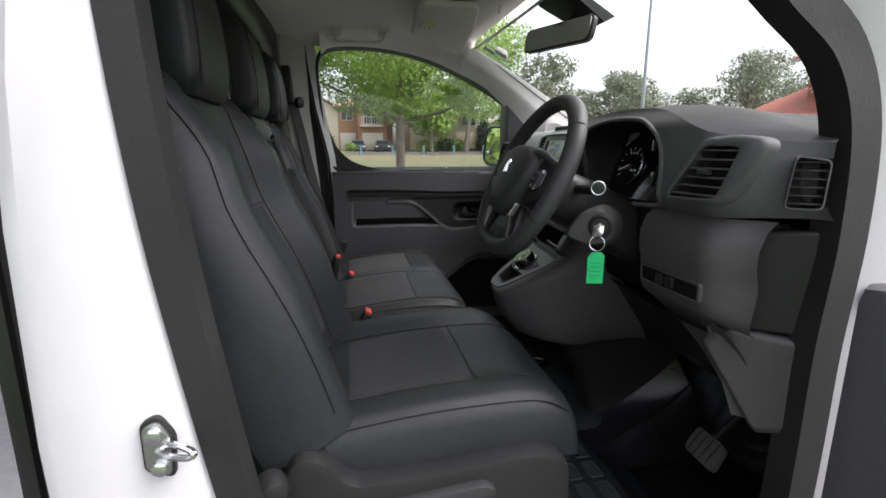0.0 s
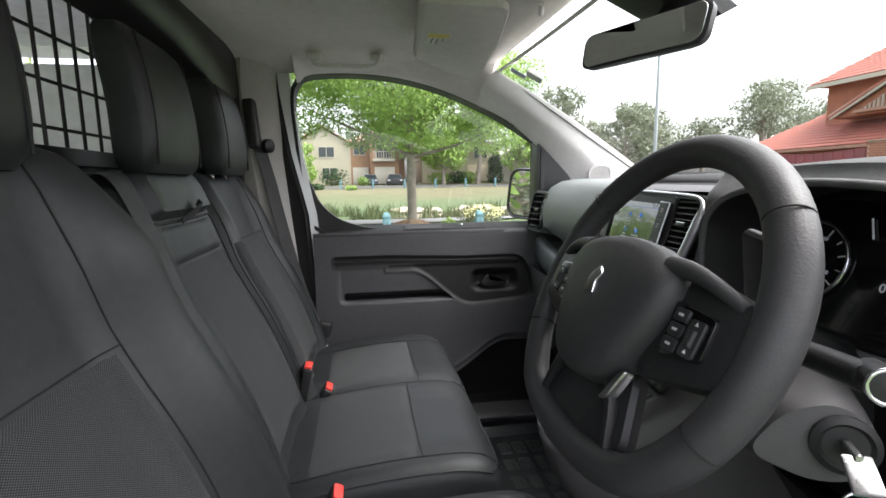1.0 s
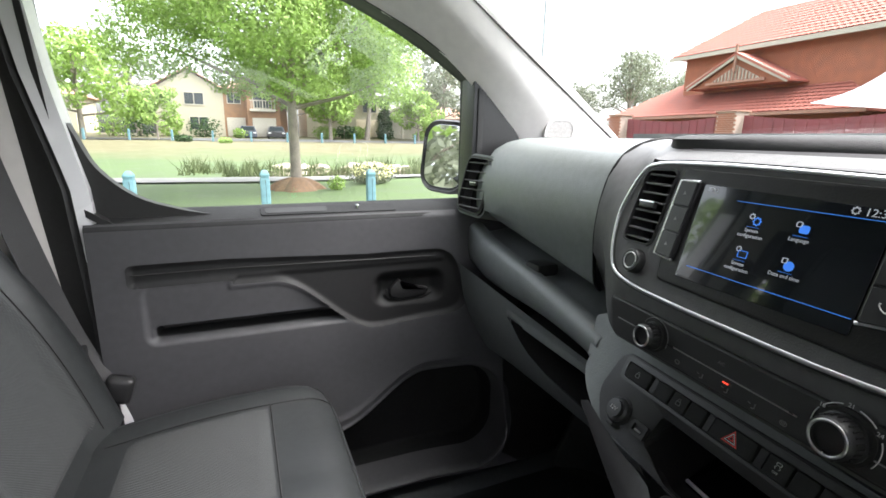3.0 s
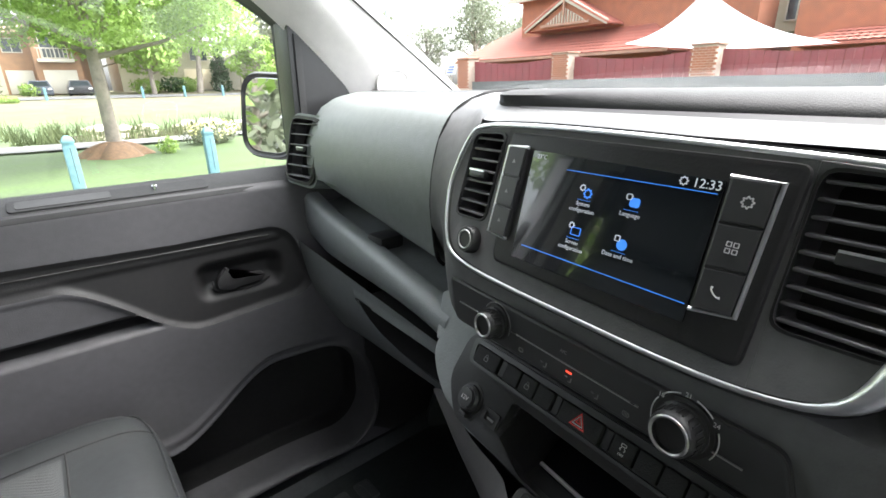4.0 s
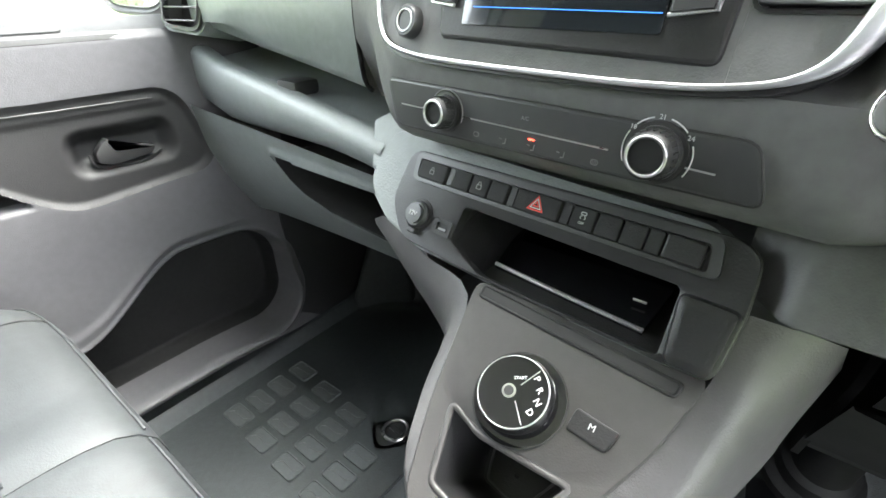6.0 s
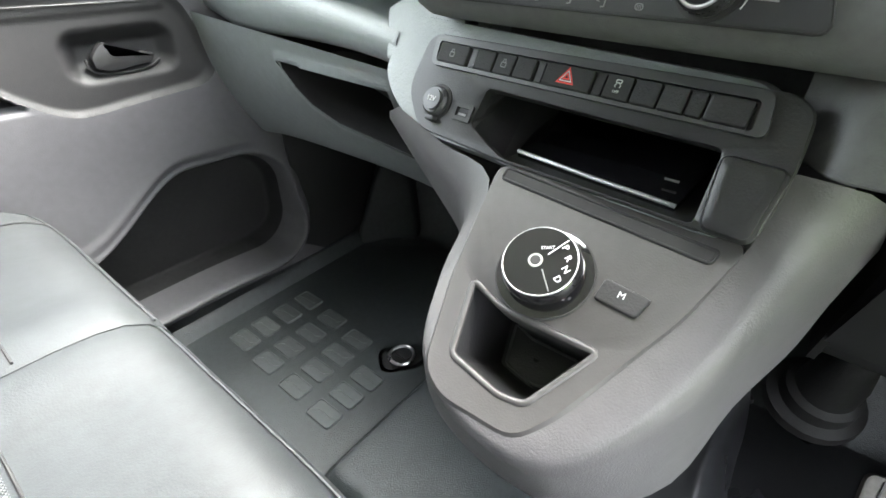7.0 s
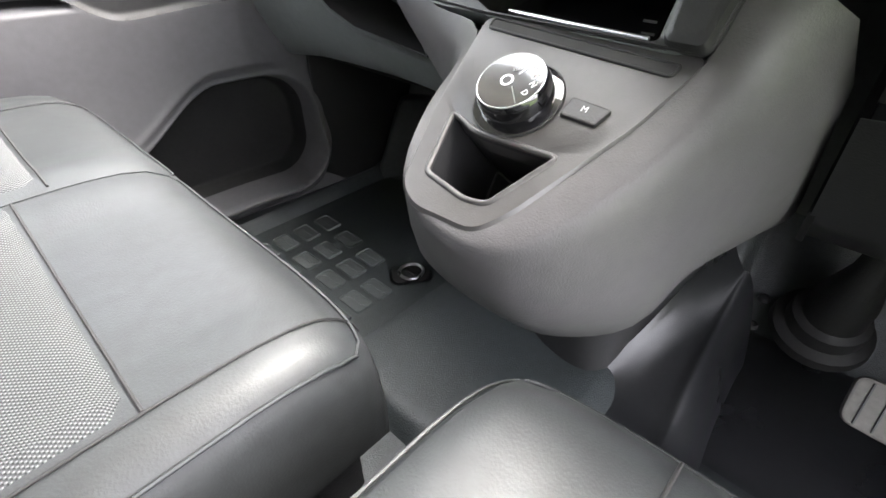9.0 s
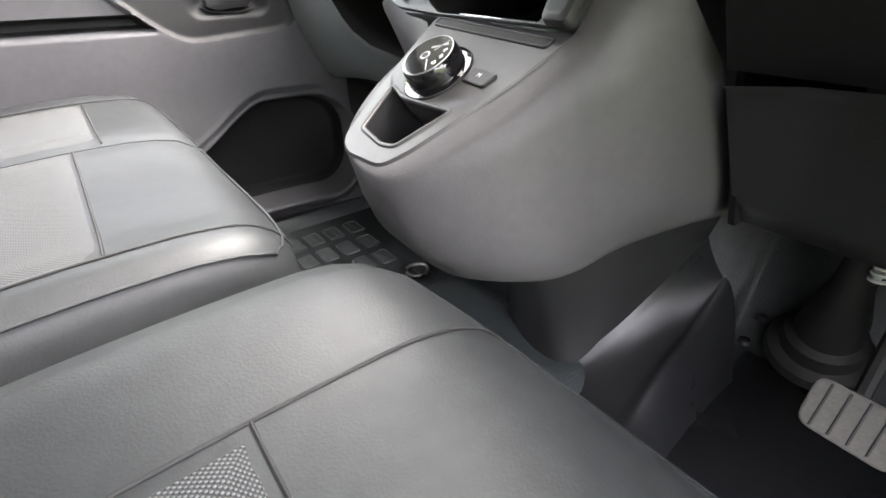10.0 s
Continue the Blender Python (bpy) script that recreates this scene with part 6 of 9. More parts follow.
    surround = soften([(-0.2345, 0.0315), (-0.249, -0.033), (-0.228, -0.058), (-0.200, -0.076), (-0.165, -0.0925), (-0.05, -0.0955), (0.160, -0.0955), (0.168, -0.050), (0.160, 0.006), (0.14, 0.022)], 0.020)
    part("grey_surround", holed(BP, surround, [(mix(0.02, a, 1.09), mix(-0.066, b, 1.16)) for a, b in cave], -0.03, -0.001, 0.006), SLATE, s, "grey surround")
    part("corner_block", slab(BP, soften([(-0.276, 0.034), (-0.250, -0.026), (-0.180, -0.010), (-0.150, 0.026), (-0.160, 0.045), (-0.250, 0.050)], 0.006), -0.03, -0.003, 0.004), SLATE, s, "grey corner piece")
    outer = soften([(-0.184, 0.0115), (0.157, 0.0135), (0.172, 0.004), (0.1765, -0.035), (0.172, -0.0925), (-0.045, -0.0925), (-0.160, -0.087), (-0.191, -0.050)], 0.016)
    part("black_panel", holed(BP, outer, cave, -0.01, 0.004, 0.0008), SATIN, s)
    ring_line(BP, outer, 0.0010, 0.0008, MATT, s, "panel_gap")
    # open tray: a deep box with a glossy insert and a bright front edge
    mouth = [BP.at(a, b, 0.003) for a, b in cave]
    deep = [Vector((0.578, p.y * 0.97, 1.131 if p.z < 1.158 else 1.196)) for p in mouth]
    part("tray_opening", loft([mouth, [p + Vector((0.008, 0, -0.010 if p.z < 1.158 else 0.004)) for p in mouth], deep], caps=False), SATIN, s, "dark open tray", flip=True)
    part("tray_back", loft([[p + Vector((-0.004, 0, 0)) for p in deep], [p + Vector((0.004, 0, 0)) for p in deep]]), PIANO, s, "glossy black back of the tray")
    el, er = Vector((0.463, 0.050, 1.1400)), Vector((0.446, -0.108, 1.1385))
    part("tray_floor", loft([[el + Vector((0, 0, h)), er + Vector((0, 0, h)), Vector((0.572, -0.118, 1.150 + h)), Vector((0.572, 0.070, 1.150 + h))] for h in (-0.006, 0.0)]), PIANO, s, "black tray insert")
    part("tray_edge", tube([el, el.lerp(er, 0.5) + Vector((-0.001, 0, 0)), er], 0.0022, 8), SILVER, s, "bright tray edge")
    part("tray_tab", tube([er + Vector((0.03, 0.020, 0.008)), er + Vector((0.03, 0.008, 0.008))], 0.0012, 6), STEEL, s)
    block = [(0.1300, -0.036), (0.1755, -0.036), (0.1715, -0.0925), (0.1365, -0.0925)]
    part("end_block", slab(BP, soften(block, 0.009, 5), -0.004, 0.013, 0.008), SATIN, s, "rounded black end block")
    # raised frame round the row of switches
    frame_o = soften([(-0.172, 0.0090), (0.146, 0.0110), (0.152, -0.0210), (-0.168, -0.0215)], 0.008)
    frame_i = soften([(-0.1650, 0.0035), (0.1395, 0.0040), (0.1425, -0.0180), (-0.1620, -0.0175)], 0.004)
    part("switch_frame", frame_strip(BP, frame_o, frame_i, 0.003, 0.0085), KEYBLACK, s, "satin frame round the switches")
    cols = [(-0.1623, -0.1222), (-0.1118, -0.0886), (-0.0880, -0.0653), (-0.0647, -0.0426), (-0.0327, 0.0155), (0.0262, 0.0498), (0.0504, 0.0723), (0.0729, 0.0934), (0.0940, 0.1067), (0.1075, 0.1377)]
    for a0, a1 in ((-0.1208, -0.1130), (-0.0414, -0.0340), (0.0167, 0.0250)):
        part("spacer", slab(BP, soften([(a0, 0.0020), (a1, 0.0020), (a1, -0.0165), (a0, -0.0165)], 0.001, 1), 0.002, 0.0065, 0.0008), SATIN, s)
    for i, (a0, a1) in enumerate(cols):
        b = part("switch", slab(BP, soften([(a0 + 0.0004, 0.0028), (a1 - 0.0004, 0.0026), (a1 - 0.0004, -0.0172), (a0 + 0.0004, -0.0170)], 0.0022, 3), 0.002, 0.0095, 0.0018), DASHTOP if i < 9 else SATIN, s)
        cen = ((a0 + a1) / 2, -0.0072)
        if i in (0, 2):
            part("switch_mark", frame_strip(BP, rrect(0.0062, 0.0050, 0.001, 3, cen[0], cen[1] - 0.001), rrect(0.0048, 0.0036, 0.0008, 3, cen[0], cen[1] - 0.001), 0.0094, 0.0100), MARK, b)
            part("switch_mark", tube([BP.at(cen[0] - 0.0018, cen[1] + 0.0016, 0.0098), BP.at(cen[0] - 0.001, cen[1] + 0.0042, 0.0098), BP.at(cen[0] + 0.001, cen[1] + 0.0042, 0.0098), BP.at(cen[0] + 0.0018, cen[1] + 0.0016, 0.0098)], 0.0004, 5), MARK, b)
        if i == 5:
            for k in (-1, 1):
                part("switch_mark", tube([BP.at(cen[0] + 0.0016 * k, cen[1] - 0.0005, 0.0098), BP.at(cen[0] + 0.0026 * k, cen[1] + 0.0010, 0.0098), BP.at(cen[0] + 0.0012 * k, cen[1] + 0.0025, 0.0098)], 0.0004, 5), PALE, b)
            part("switch_mark", frame_strip(BP, rrect(0.0052, 0.0030, 0.001, 3, cen[0], cen[1] + 0.0045), rrect(0.0040, 0.0018, 0.0006, 3, cen[0], cen[1] + 0.0045), 0.0094, 0.0100), PALE, b)
            part("switch_text", text_mesh("OFF", 0.0032, BP, cen[0], cen[1] - 0.0040, 0.0098, 0.0002), PALE, b)
        if i == 4:
            t3 = [(0.0, 0.0082), (-0.0088, -0.0062), (0.0088, -0.0062)]
            q = Plane(BP.at(*cen, 0.0094), BP.u, BP.v)
            part("hazard_mark", frame_strip(q, t3, [(x * 0.80, y * 0.80) for x, y in t3], 0, 0.0006), RED, b, "red hazard triangle")
            part("hazard_mark", frame_strip(q, [(x * 0.68, y * 0.68) for x, y in t3], [(x * 0.56, y * 0.56) for x, y in t3], 0, 0.0006), PALE, b)
            part("hazard_mark", frame_strip(q, [(x * 0.40, y * 0.40) for x, y in t3], [(x * 0.22, y * 0.22) for x, y in t3], 0, 0.0006), RED, b)
    a, b = -0.1433, -0.0568
    part("socket_seat", revolve([(0.0185, 0), (0.0185, 0.002), (0.016, 0.003)], BP.at(a, b, 0.003), BP.n, 28), MATT, s)
    part("socket_tab", slab(BP, rrect(0.012, 0.006, 0.002, 3, a + 0.002, b - 0.0185), 0.003, 0.012, 0.002), SATIN, s)
    part("power_socket", revolve([(0.0155, 0), (0.0155, 0.006), (0.013, 0.009), (0.011, 0.009), (0.011, 0.012), (0.002, 0.0125)], BP.at(a, b, 0.003), BP.n, 28), KEYBLACK, s, "round 12 V socket cap")
    part("socket_text", text_mesh("12V", 0.0075, BP, a, b, 0.0158), PALE, s)
    a, b = -0.1055, -0.0605
    part("usb_socket", frame_strip(BP, rrect(0.024, 0.017, 0.002, 3, a, b), rrect(0.016, 0.009, 0.001, 3, a, b), 0.002, 0.007), MATT, s, "usb socket")
    part("usb_contact", box(BP.at(a, b - 0.002, 0.0052), (0.010, 0.0022, 0.001), 0, 1, BP.rot()), MARK, s)

    # passenger side shelf, band and lower panel
    rings = []
    for i in range(13):
        t = i / 12
        y = mix(0.240, 0.785, t)
        tx, tz = mix(0.4945, 0.548, t ** 0.8), mix(1.226, 1.288, t) + 0.014 * step(0.8, 1.0, t)
        hgt = mix(0.044, 0.100, step(0.0, 1.0, t))
        rings.append([(tx + 0.032, y, tz - 0.010), (tx + 0.029, y, tz + 0.001), (tx + 0.014, y, tz + 0.002), (tx + 0.003, y, tz - 0.001), (tx - 0.004, y, tz - 0.010), (tx - 0.005, y, tz - hgt * 0.55), (tx + 0.001, y, tz - hgt * 0.9), (tx + 0.010, y, tz - hgt), (tx + 0.05, y, tz - hgt)])
    part("shelf_band", loft(rings, caps=False, closed=False), SLATE, d, "grey band below the shelf", 60)
    part("shelf_floor", sheet(lambda u, v: (mix(mix(0.508, 0.575, v), 0.72, u), mix(0.205, 0.785, v), mix(1.208, 1.276, v) + 0.02 * u), 8, 8), SLATE, d, "slate grey shelf floor")
    part("shelf_liner", tube([(mix(0.522, 0.582, t), mix(0.25, 0.70, t), mix(1.216, 1.270, t)) for t in (i / 10 for i in range(11))], 0.0015, 6), GREY, d)
    part("shelf_lug", box((0.570, 0.500, 1.256), (0.05, 0.050, 0.026), 0.010), SATIN, d)
    part("shelf_back", sheet(lambda u, v: (0.68, mix(0.2, 0.8, u), mix(1.2, 1.42, v)), 1, 1), SLATE, d)
    mouth_yz = [(0.520, 1.150), (0.500, 1.112), (0.478, 1.086), (0.430, 1.062), (0.270, 1.040), (0.270, 1.150)]

    def gap(y, z):
        """Distance to the edge of the glove tray opening (negative inside)."""
        near = min(((Vector((y, z)) - Vector(a).lerp(Vector(b), max(0.0, min(1.0, (Vector((y, z)) - Vector(a)).dot(Vector(b) - Vector(a)) / (Vector(b) - Vector(a)).length_squared)))).length for a, b in zip(mouth_yz, mouth_yz[1:] + mouth_yz[:1])))
        return -near if inside(mouth_yz, (y, z)) else near

    def lower_dash(u, v):
        """Curved face from the shelf band down to the footwell edge, blending into the door side."""
        y = mix(0.235, 0.782, v)
        low = mix(0.955, 0.947, v) + 0.020 * math.sin(math.pi * v)
        p = spline([(mix(0.492, 0.520, v), mix(1.180, 1.200, v), 0), (mix(0.526, 0.536, v), 1.110, 0), (mix(0.562, 0.560, v), 1.045, 0), (0.600, mix(0.985, 0.975, v), 0), (0.622, low, 0), (0.650, low - 0.006, 0)], 16)[int(round(u * 80))]
        z = p.y
        g = gap(y, z)
        if abs(g) < 0.0032:
            e = 0.0006
            gy, gz = (gap(y + e, z) - gap(y - e, z)) / (2 * e), (gap(y, z + e) - gap(y, z - e)) / (2 * e)
            k = g / max(0.4, gy * gy + gz * gz)
            y, z = y - k * gy, z - k * gz
        return Vector((p.x - 0.006 * math.exp(-((g - 0.004) / 0.008) ** 2), y, z)), g
    pts = [[lower_dash(i / 80, j / 150) for j in range(151)] for i in range(81)]
    bm, cache = bmesh.new(), {}
    for i in range(80):
        for j in range(150):
            quad = ((i, j), (i, j + 1), (i + 1, j + 1), (i + 1, j))
            if sum(pts[a][b][1] for a, b in quad) < 0:
                continue
            for q in quad:
                if q not in cache:
                    cache[q] = bm.verts.new(pts[q[0]][q[1]][0])
            bm.faces.new([cache[q] for q in quad])
    part("lower_panel", bm, SLATE, d, "grey lower dash curving into the door side", 60)
    face_x = lambda z: 0.500 + 0.42 * max(0.0, 1.180 - z)
    part("glove_tray", loft([[(face_x(z) + dx, mix(0.42, y, k), mix(1.10, z, k)) for y, z in mouth_yz] for dx, k in ((-0.002, 1.03), (0.012, 1.02), (0.13, 0.96), (0.132, 0.05))], caps=False), MATT, d, "dark open glove tray", 30, flip=True)
    part("lower_return", loft([[(0.648, y, 0.950), (0.80, y, 0.955), (1.09, y, 0.97)] for y in (0.235, 0.782)], caps=False, closed=False), MATT, d)

    # dark wing between the heater panel and the driver's knees, above the console flank
    wing = [(0.446, 1.320), (0.458, 1.290), (0.470, 1.262), (0.464, 1.240), (0.455, 1.217), (0.445, 1.196), (0.442, 1.189), (0.460, 1.184)]
    part("knee_wing", sheet(lambda u, v: (lambda p: (p.x + 0.012 * step(-0.30, -0.46, mix(-0.160, -0.480, v)) + 0.030 * step(-0.200, -0.165, mix(-0.160, -0.480, v)), mix(-0.160, -0.480, v), p.y))(spline([(x, z, 0) for x, z in wing], 3)[int(round(u * 21))]), 21, 40), DASH, d, "black grained wing beside the switch panel", 60)
    # driver's knee panels
    def knee(y):
        """Section of the knee panel: bulge above the coin slots, flat face, rounded foot."""
        turn = 0.055 * step(-0.700, -0.775, y) ** 1.5
        return [(x + turn * k, y, z) for x, z, k in ((0.430, 1.322, 1), (0.412, 1.304, 1), (0.402, 1.276, 1), (0.402, 1.244, 1), (0.408, 1.222, 1), (0.410, 1.205, 1), (0.412, 1.172, 0.9), (0.420, 1.152, 0.7), (0.438, 1.138, 0.4), (0.47, 1.128, 0.1))]
    part("knee_panel", loft([knee(y) for y in (-0.542, -0.546, -0.56, -0.60, -0.65, -0.70, -0.715, -0.73, -0.745, -0.76, -0.775)], caps=False, closed=False), GREY, d, "grey knee panel", 60)
    part("knee_end", loft([knee(-0.542), [(x + 0.06, y + 0.004, z) for x, y, z in knee(-0.542)]], caps=False, closed=False), GREY, d)
    CP = Plane((0.4085, -0.632, 1.191), (0, -1, 0), (-0.05, 0, 1.0))
    tray = part("coin_tray", holed(CP, rrect(0.170, 0.036, 0.006), rrect(0.158, 0.027, 0.004), -0.03, 0.0022, 0.001), GREY, d, "row of small switch slots")
    part("slot_back", slab(CP, rrect(0.158, 0.027, 0.003), -0.012, 0.0008, 0.0), CAVITY, tray)
    for a, w in ((-0.022, 0.018), (0.006, 0.022)):
        part("tray_switch", slab(CP, rrect(w, 0.020, 0.003, cx=a), 0.0, 0.006, 0.002), SATIN, tray)
    part("knee_lower", sheet(lambda u, v: Vector((0.424, mix(-0.546, -0.735, v), 1.150)).lerp(Vector((mix(0.500, 0.520, v), mix(-0.730, -0.765, v), 0.968)), u) + Vector((0.018, 0, 0.010)) * math.sin(math.pi * u), 12, 6), GREY, d, "", 60)
    part("column_cover", loft([[(0.440, y, 1.325), (0.432, y, 1.295), (0.436, y, 1.24), (0.455, y, 1.18), (0.50, y, 1.11)] for y in (-0.27, -0.36, -0.46, -0.546)], caps=False, closed=False), CAVITY, d, "black cover below the steering column", 60)
    FP = Plane((0.45, -0.70, 1.2), (0.707, -0.707, 0), (0, 0, 1))
    part("fuse_cover", slab(FP, soften([(0.028, 0.100), (0.150, 0.110), (0.150, -0.066), (0.028, -0.072)], 0.010), -0.03, 0.0, 0.006), SATIN, d, "black fuse cover", 60)
    kick = soften([(0.016, -0.070), (0.150, -0.074), (0.145, -0.240), (0.086, -0.258), (-0.012, -0.106)], 0.012)
    part("kick_panel", slab(FP, kick, -0.05, 0.006, 0.012), GREY, d, "grey side kick panel", 60)
    part("kick_return", loft([[FP.at(0.004, 0.105, 0.0), FP.at(0.030, 0.105, -0.02), FP.at(0.10, 0.105, -0.10), FP.at(0.02, 0.105, -0.10)], [FP.at(-0.006, -0.07, 0.0), FP.at(0.030, -0.07, -0.02), FP.at(0.10, -0.07, -0.10), FP.at(0.02, -0.07, -0.10)], [FP.at(0.05, -0.235, -0.004), FP.at(0.09, -0.24, -0.02), FP.at(0.14, -0.24, -0.10), FP.at(0.08, -0.24, -0.10)]]), GREY, d, "", 60)
    part("underside", loft([[(a, y, b), (0.52, y, 1.09), (0.62, y, 0.95), (0.66, y, 0.91), (0.95, y, 0.90)] for y, a, b in ((-0.70, 0.42, 1.125), (-0.5, 0.42, 1.125), (-0.34, 0.47, 1.110), (-0.265, 0.51, 1.094))], caps=False, closed=False), SATIN, d, "black lower cover over the pedals", 60)
    part("under_cheek", prism([(0.545, 1.09), (0.64, 0.91), (1.0, 0.90), (1.0, 1.25), (0.5, 1.25)], "y", -0.270, -0.262), CAVITY, d)
    # steering column shroud with ignition pod
    col = thing("steering_column", (0.35, -0.41, 1.25), "black steering column shroud with stalks and ignition", "steering column")
    ax = Vector((0.90, 0, -0.44))
    rings = []
    for t, w, hh in ((0.02, 0.045, 0.040), (0.05, 0.062, 0.052), (0.12, 0.068, 0.058), (0.20, 0.075, 0.062), (0.30, 0.080, 0.066)):
        o = Vector((0.205, -0.405, 1.372)) + ax * t
        rings.append([o + Vector((0, 0, 0)) + WP.u * (w * math.copysign(abs(math.cos(a)) ** 0.6, math.cos(a))) + WP.v * (hh * math.copysign(abs(math.sin(a)) ** 0.6, math.sin(a))) for a in (2 * math.pi * i / 28 for i in range(28))])
    part("shroud", loft(rings), SATIN, col, "black plastic shroud")
    rings = []
    pod = Vector((0.300, -0.545, 1.285))
    pdir = Vector((-0.55, -0.80, -0.10)).normalized()
    pp = Plane(pod, Vector((0.80, -0.55, 0.1)), Vector((0.0, 0.12, 1)))
    pp = pp if pp.n.dot(pdir) > 0 else Plane(pod, -pp.u, pp.v)
    shape = soften([(-0.062, -0.016), (-0.008, -0.039), (0.034, -0.030), (0.038, 0.013), (0.010, 0.036), (-0.029, 0.025)], 0.02, 5)
    for h, k in ((-0.09, 1.3), (-0.03, 1.12), (0.0, 1.0), (0.006, 0.93), (0.008, 0.6)):
        rings.append([pp.at(a * k, b * k, h) for a, b in shape])
    part("ignition_pod", loft(rings), GREY, col, "grey ignition housing")
    part("lock_barrel", revolve([(0.024, 0), (0.024, 0.007), (0.019, 0.010), (0.016, 0.007), (0.003, 0.006)], pp.at(0.012, 0.0, 0.006), pp.n, 28), MATT, col, "black ignition lock")
    # wiper stalk on the passenger side, lamp stalk towards the door
    part("lamp_stalk", tube([(0.30, -0.46, 1.352), (0.285, -0.55, 1.358), (0.268, -0.600, 1.364)], [0.010, 0.011, 0.011], 16), SATIN, col, "black lamp stalk")
    e = Vector((0.262, -0.616, 1.366))
    sdir = Vector((-0.55, -0.83, 0.05)).normalized()
    part("stalk_end", revolve([(0.011, -0.03), (0.0125, -0.012), (0.0125, 0.0), (0.010, 0.003), (0.002, 0.004)], e, sdir, 28), SATIN, col)
    pl = Plane(e, sdir.orthogonal(), sdir.cross(sdir.orthogonal()))
    ring_line(pl, [(0.0118 * math.cos(t), 0.0118 * math.sin(t)) for t in (2 * math.pi * i / 28 for i in range(28))], 0.0018, 0.002, CHROME, col, "stalk_ring", "chrome ring")
    part("gear_paddle", box((0.275, -0.505, 1.42), (0.012, 0.05, 0.075), 0.006, 2, Euler((0.3, -0.4, 0)).to_matrix()), SATIN, col, "gear paddle")
    part("wiper_stalk", tube([(0.325, -0.35, 1.345), (0.330, -0.26, 1.352), (0.332, -0.212, 1.358)], [0.009, 0.010, 0.0105], 14), SATIN, col, "black wiper stalk")
    e = Vector((0.325, -0.197, 1.357))
    part("stalk_end", revolve([(0.0100, -0.02), (0.0110, -0.006), (0.0110, 0.001), (0.0095, 0.0025), (0.002, 0.0032)], e, Vector((-0.80, 0.45, 0.35)), 28), KEYBLACK, col)
    wd = Vector((-0.80, 0.45, 0.35)).normalized()
    pl = Plane(e, wd.orthogonal(), wd.cross(wd.orthogonal()))
    ring_line(pl, [(0.0107 * math.cos(t), 0.0107 * math.sin(t)) for t in (2 * math.pi * i / 28 for i in range(28))], 0.0011, 0.001, CHROME, col, "stalk_ring", "chrome ring")
    # key
    k = thing("ignition_key", pp.at(0.012, 0, 0.02)[:], "steel key in the ignition with ring and green plastic tag", "key")
    kc = pp.at(0.012, 0, 0.016)
    part("key_blade", box(kc + pp.n * 0.012, (0.006, 0.012, 0.030), 0.001, 1, pp.rot()), STEEL, k)
    part("key_head", box(kc + pp.n * 0.036 + Vector((0, 0, -0.006)), (0.020, 0.005, 0.034), 0.0025, 2, pp.rot() @ Euler((0.5, 0, 0)).to_matrix()), STEEL, k)
    rc = kc + pp.n * 0.044 + Vector((0, 0, -0.030))
    part("key_ring", tube([rc + 0.0135 * (math.cos(t) * pp.u + math.sin(t) * Vector((0, 0.15, 1))) for t in (2 * math.pi * i / 32 for i in range(32))], 0.0013, 8, closed=True), CHROME, k, "steel split ring")
    tp = Plane(rc + Vector((0, 0, -0.047)), pp.u, Vector((0, 0, 1)))
    tagbm = slab(tp, [(-0.015, -0.030), (0.015, -0.030), (0.015, 0.022), (0.009, 0.030), (-0.009, 0.030), (-0.015, 0.022)], -0.002, 0.002, 0.001)
    part("key_tag", tagbm, GREEN, k, "bright green plastic key tag")
    for i in range(4):
        part("tag_writing", box(tp.at(0, 0.010 - 0.008 * i, 0.0022), (0.020, 0.0016, 0.0004), 0, 1, tp.rot()), material("tag_ink", (0.01, 0.30, 0.10), 0.5, vary=0), k)


def spline_2d_closed(pts):
    return [(p.x, p.y) for p in spline([(a, b, 0) for a, b in pts], 4, closed=True)]


build_dashboard()


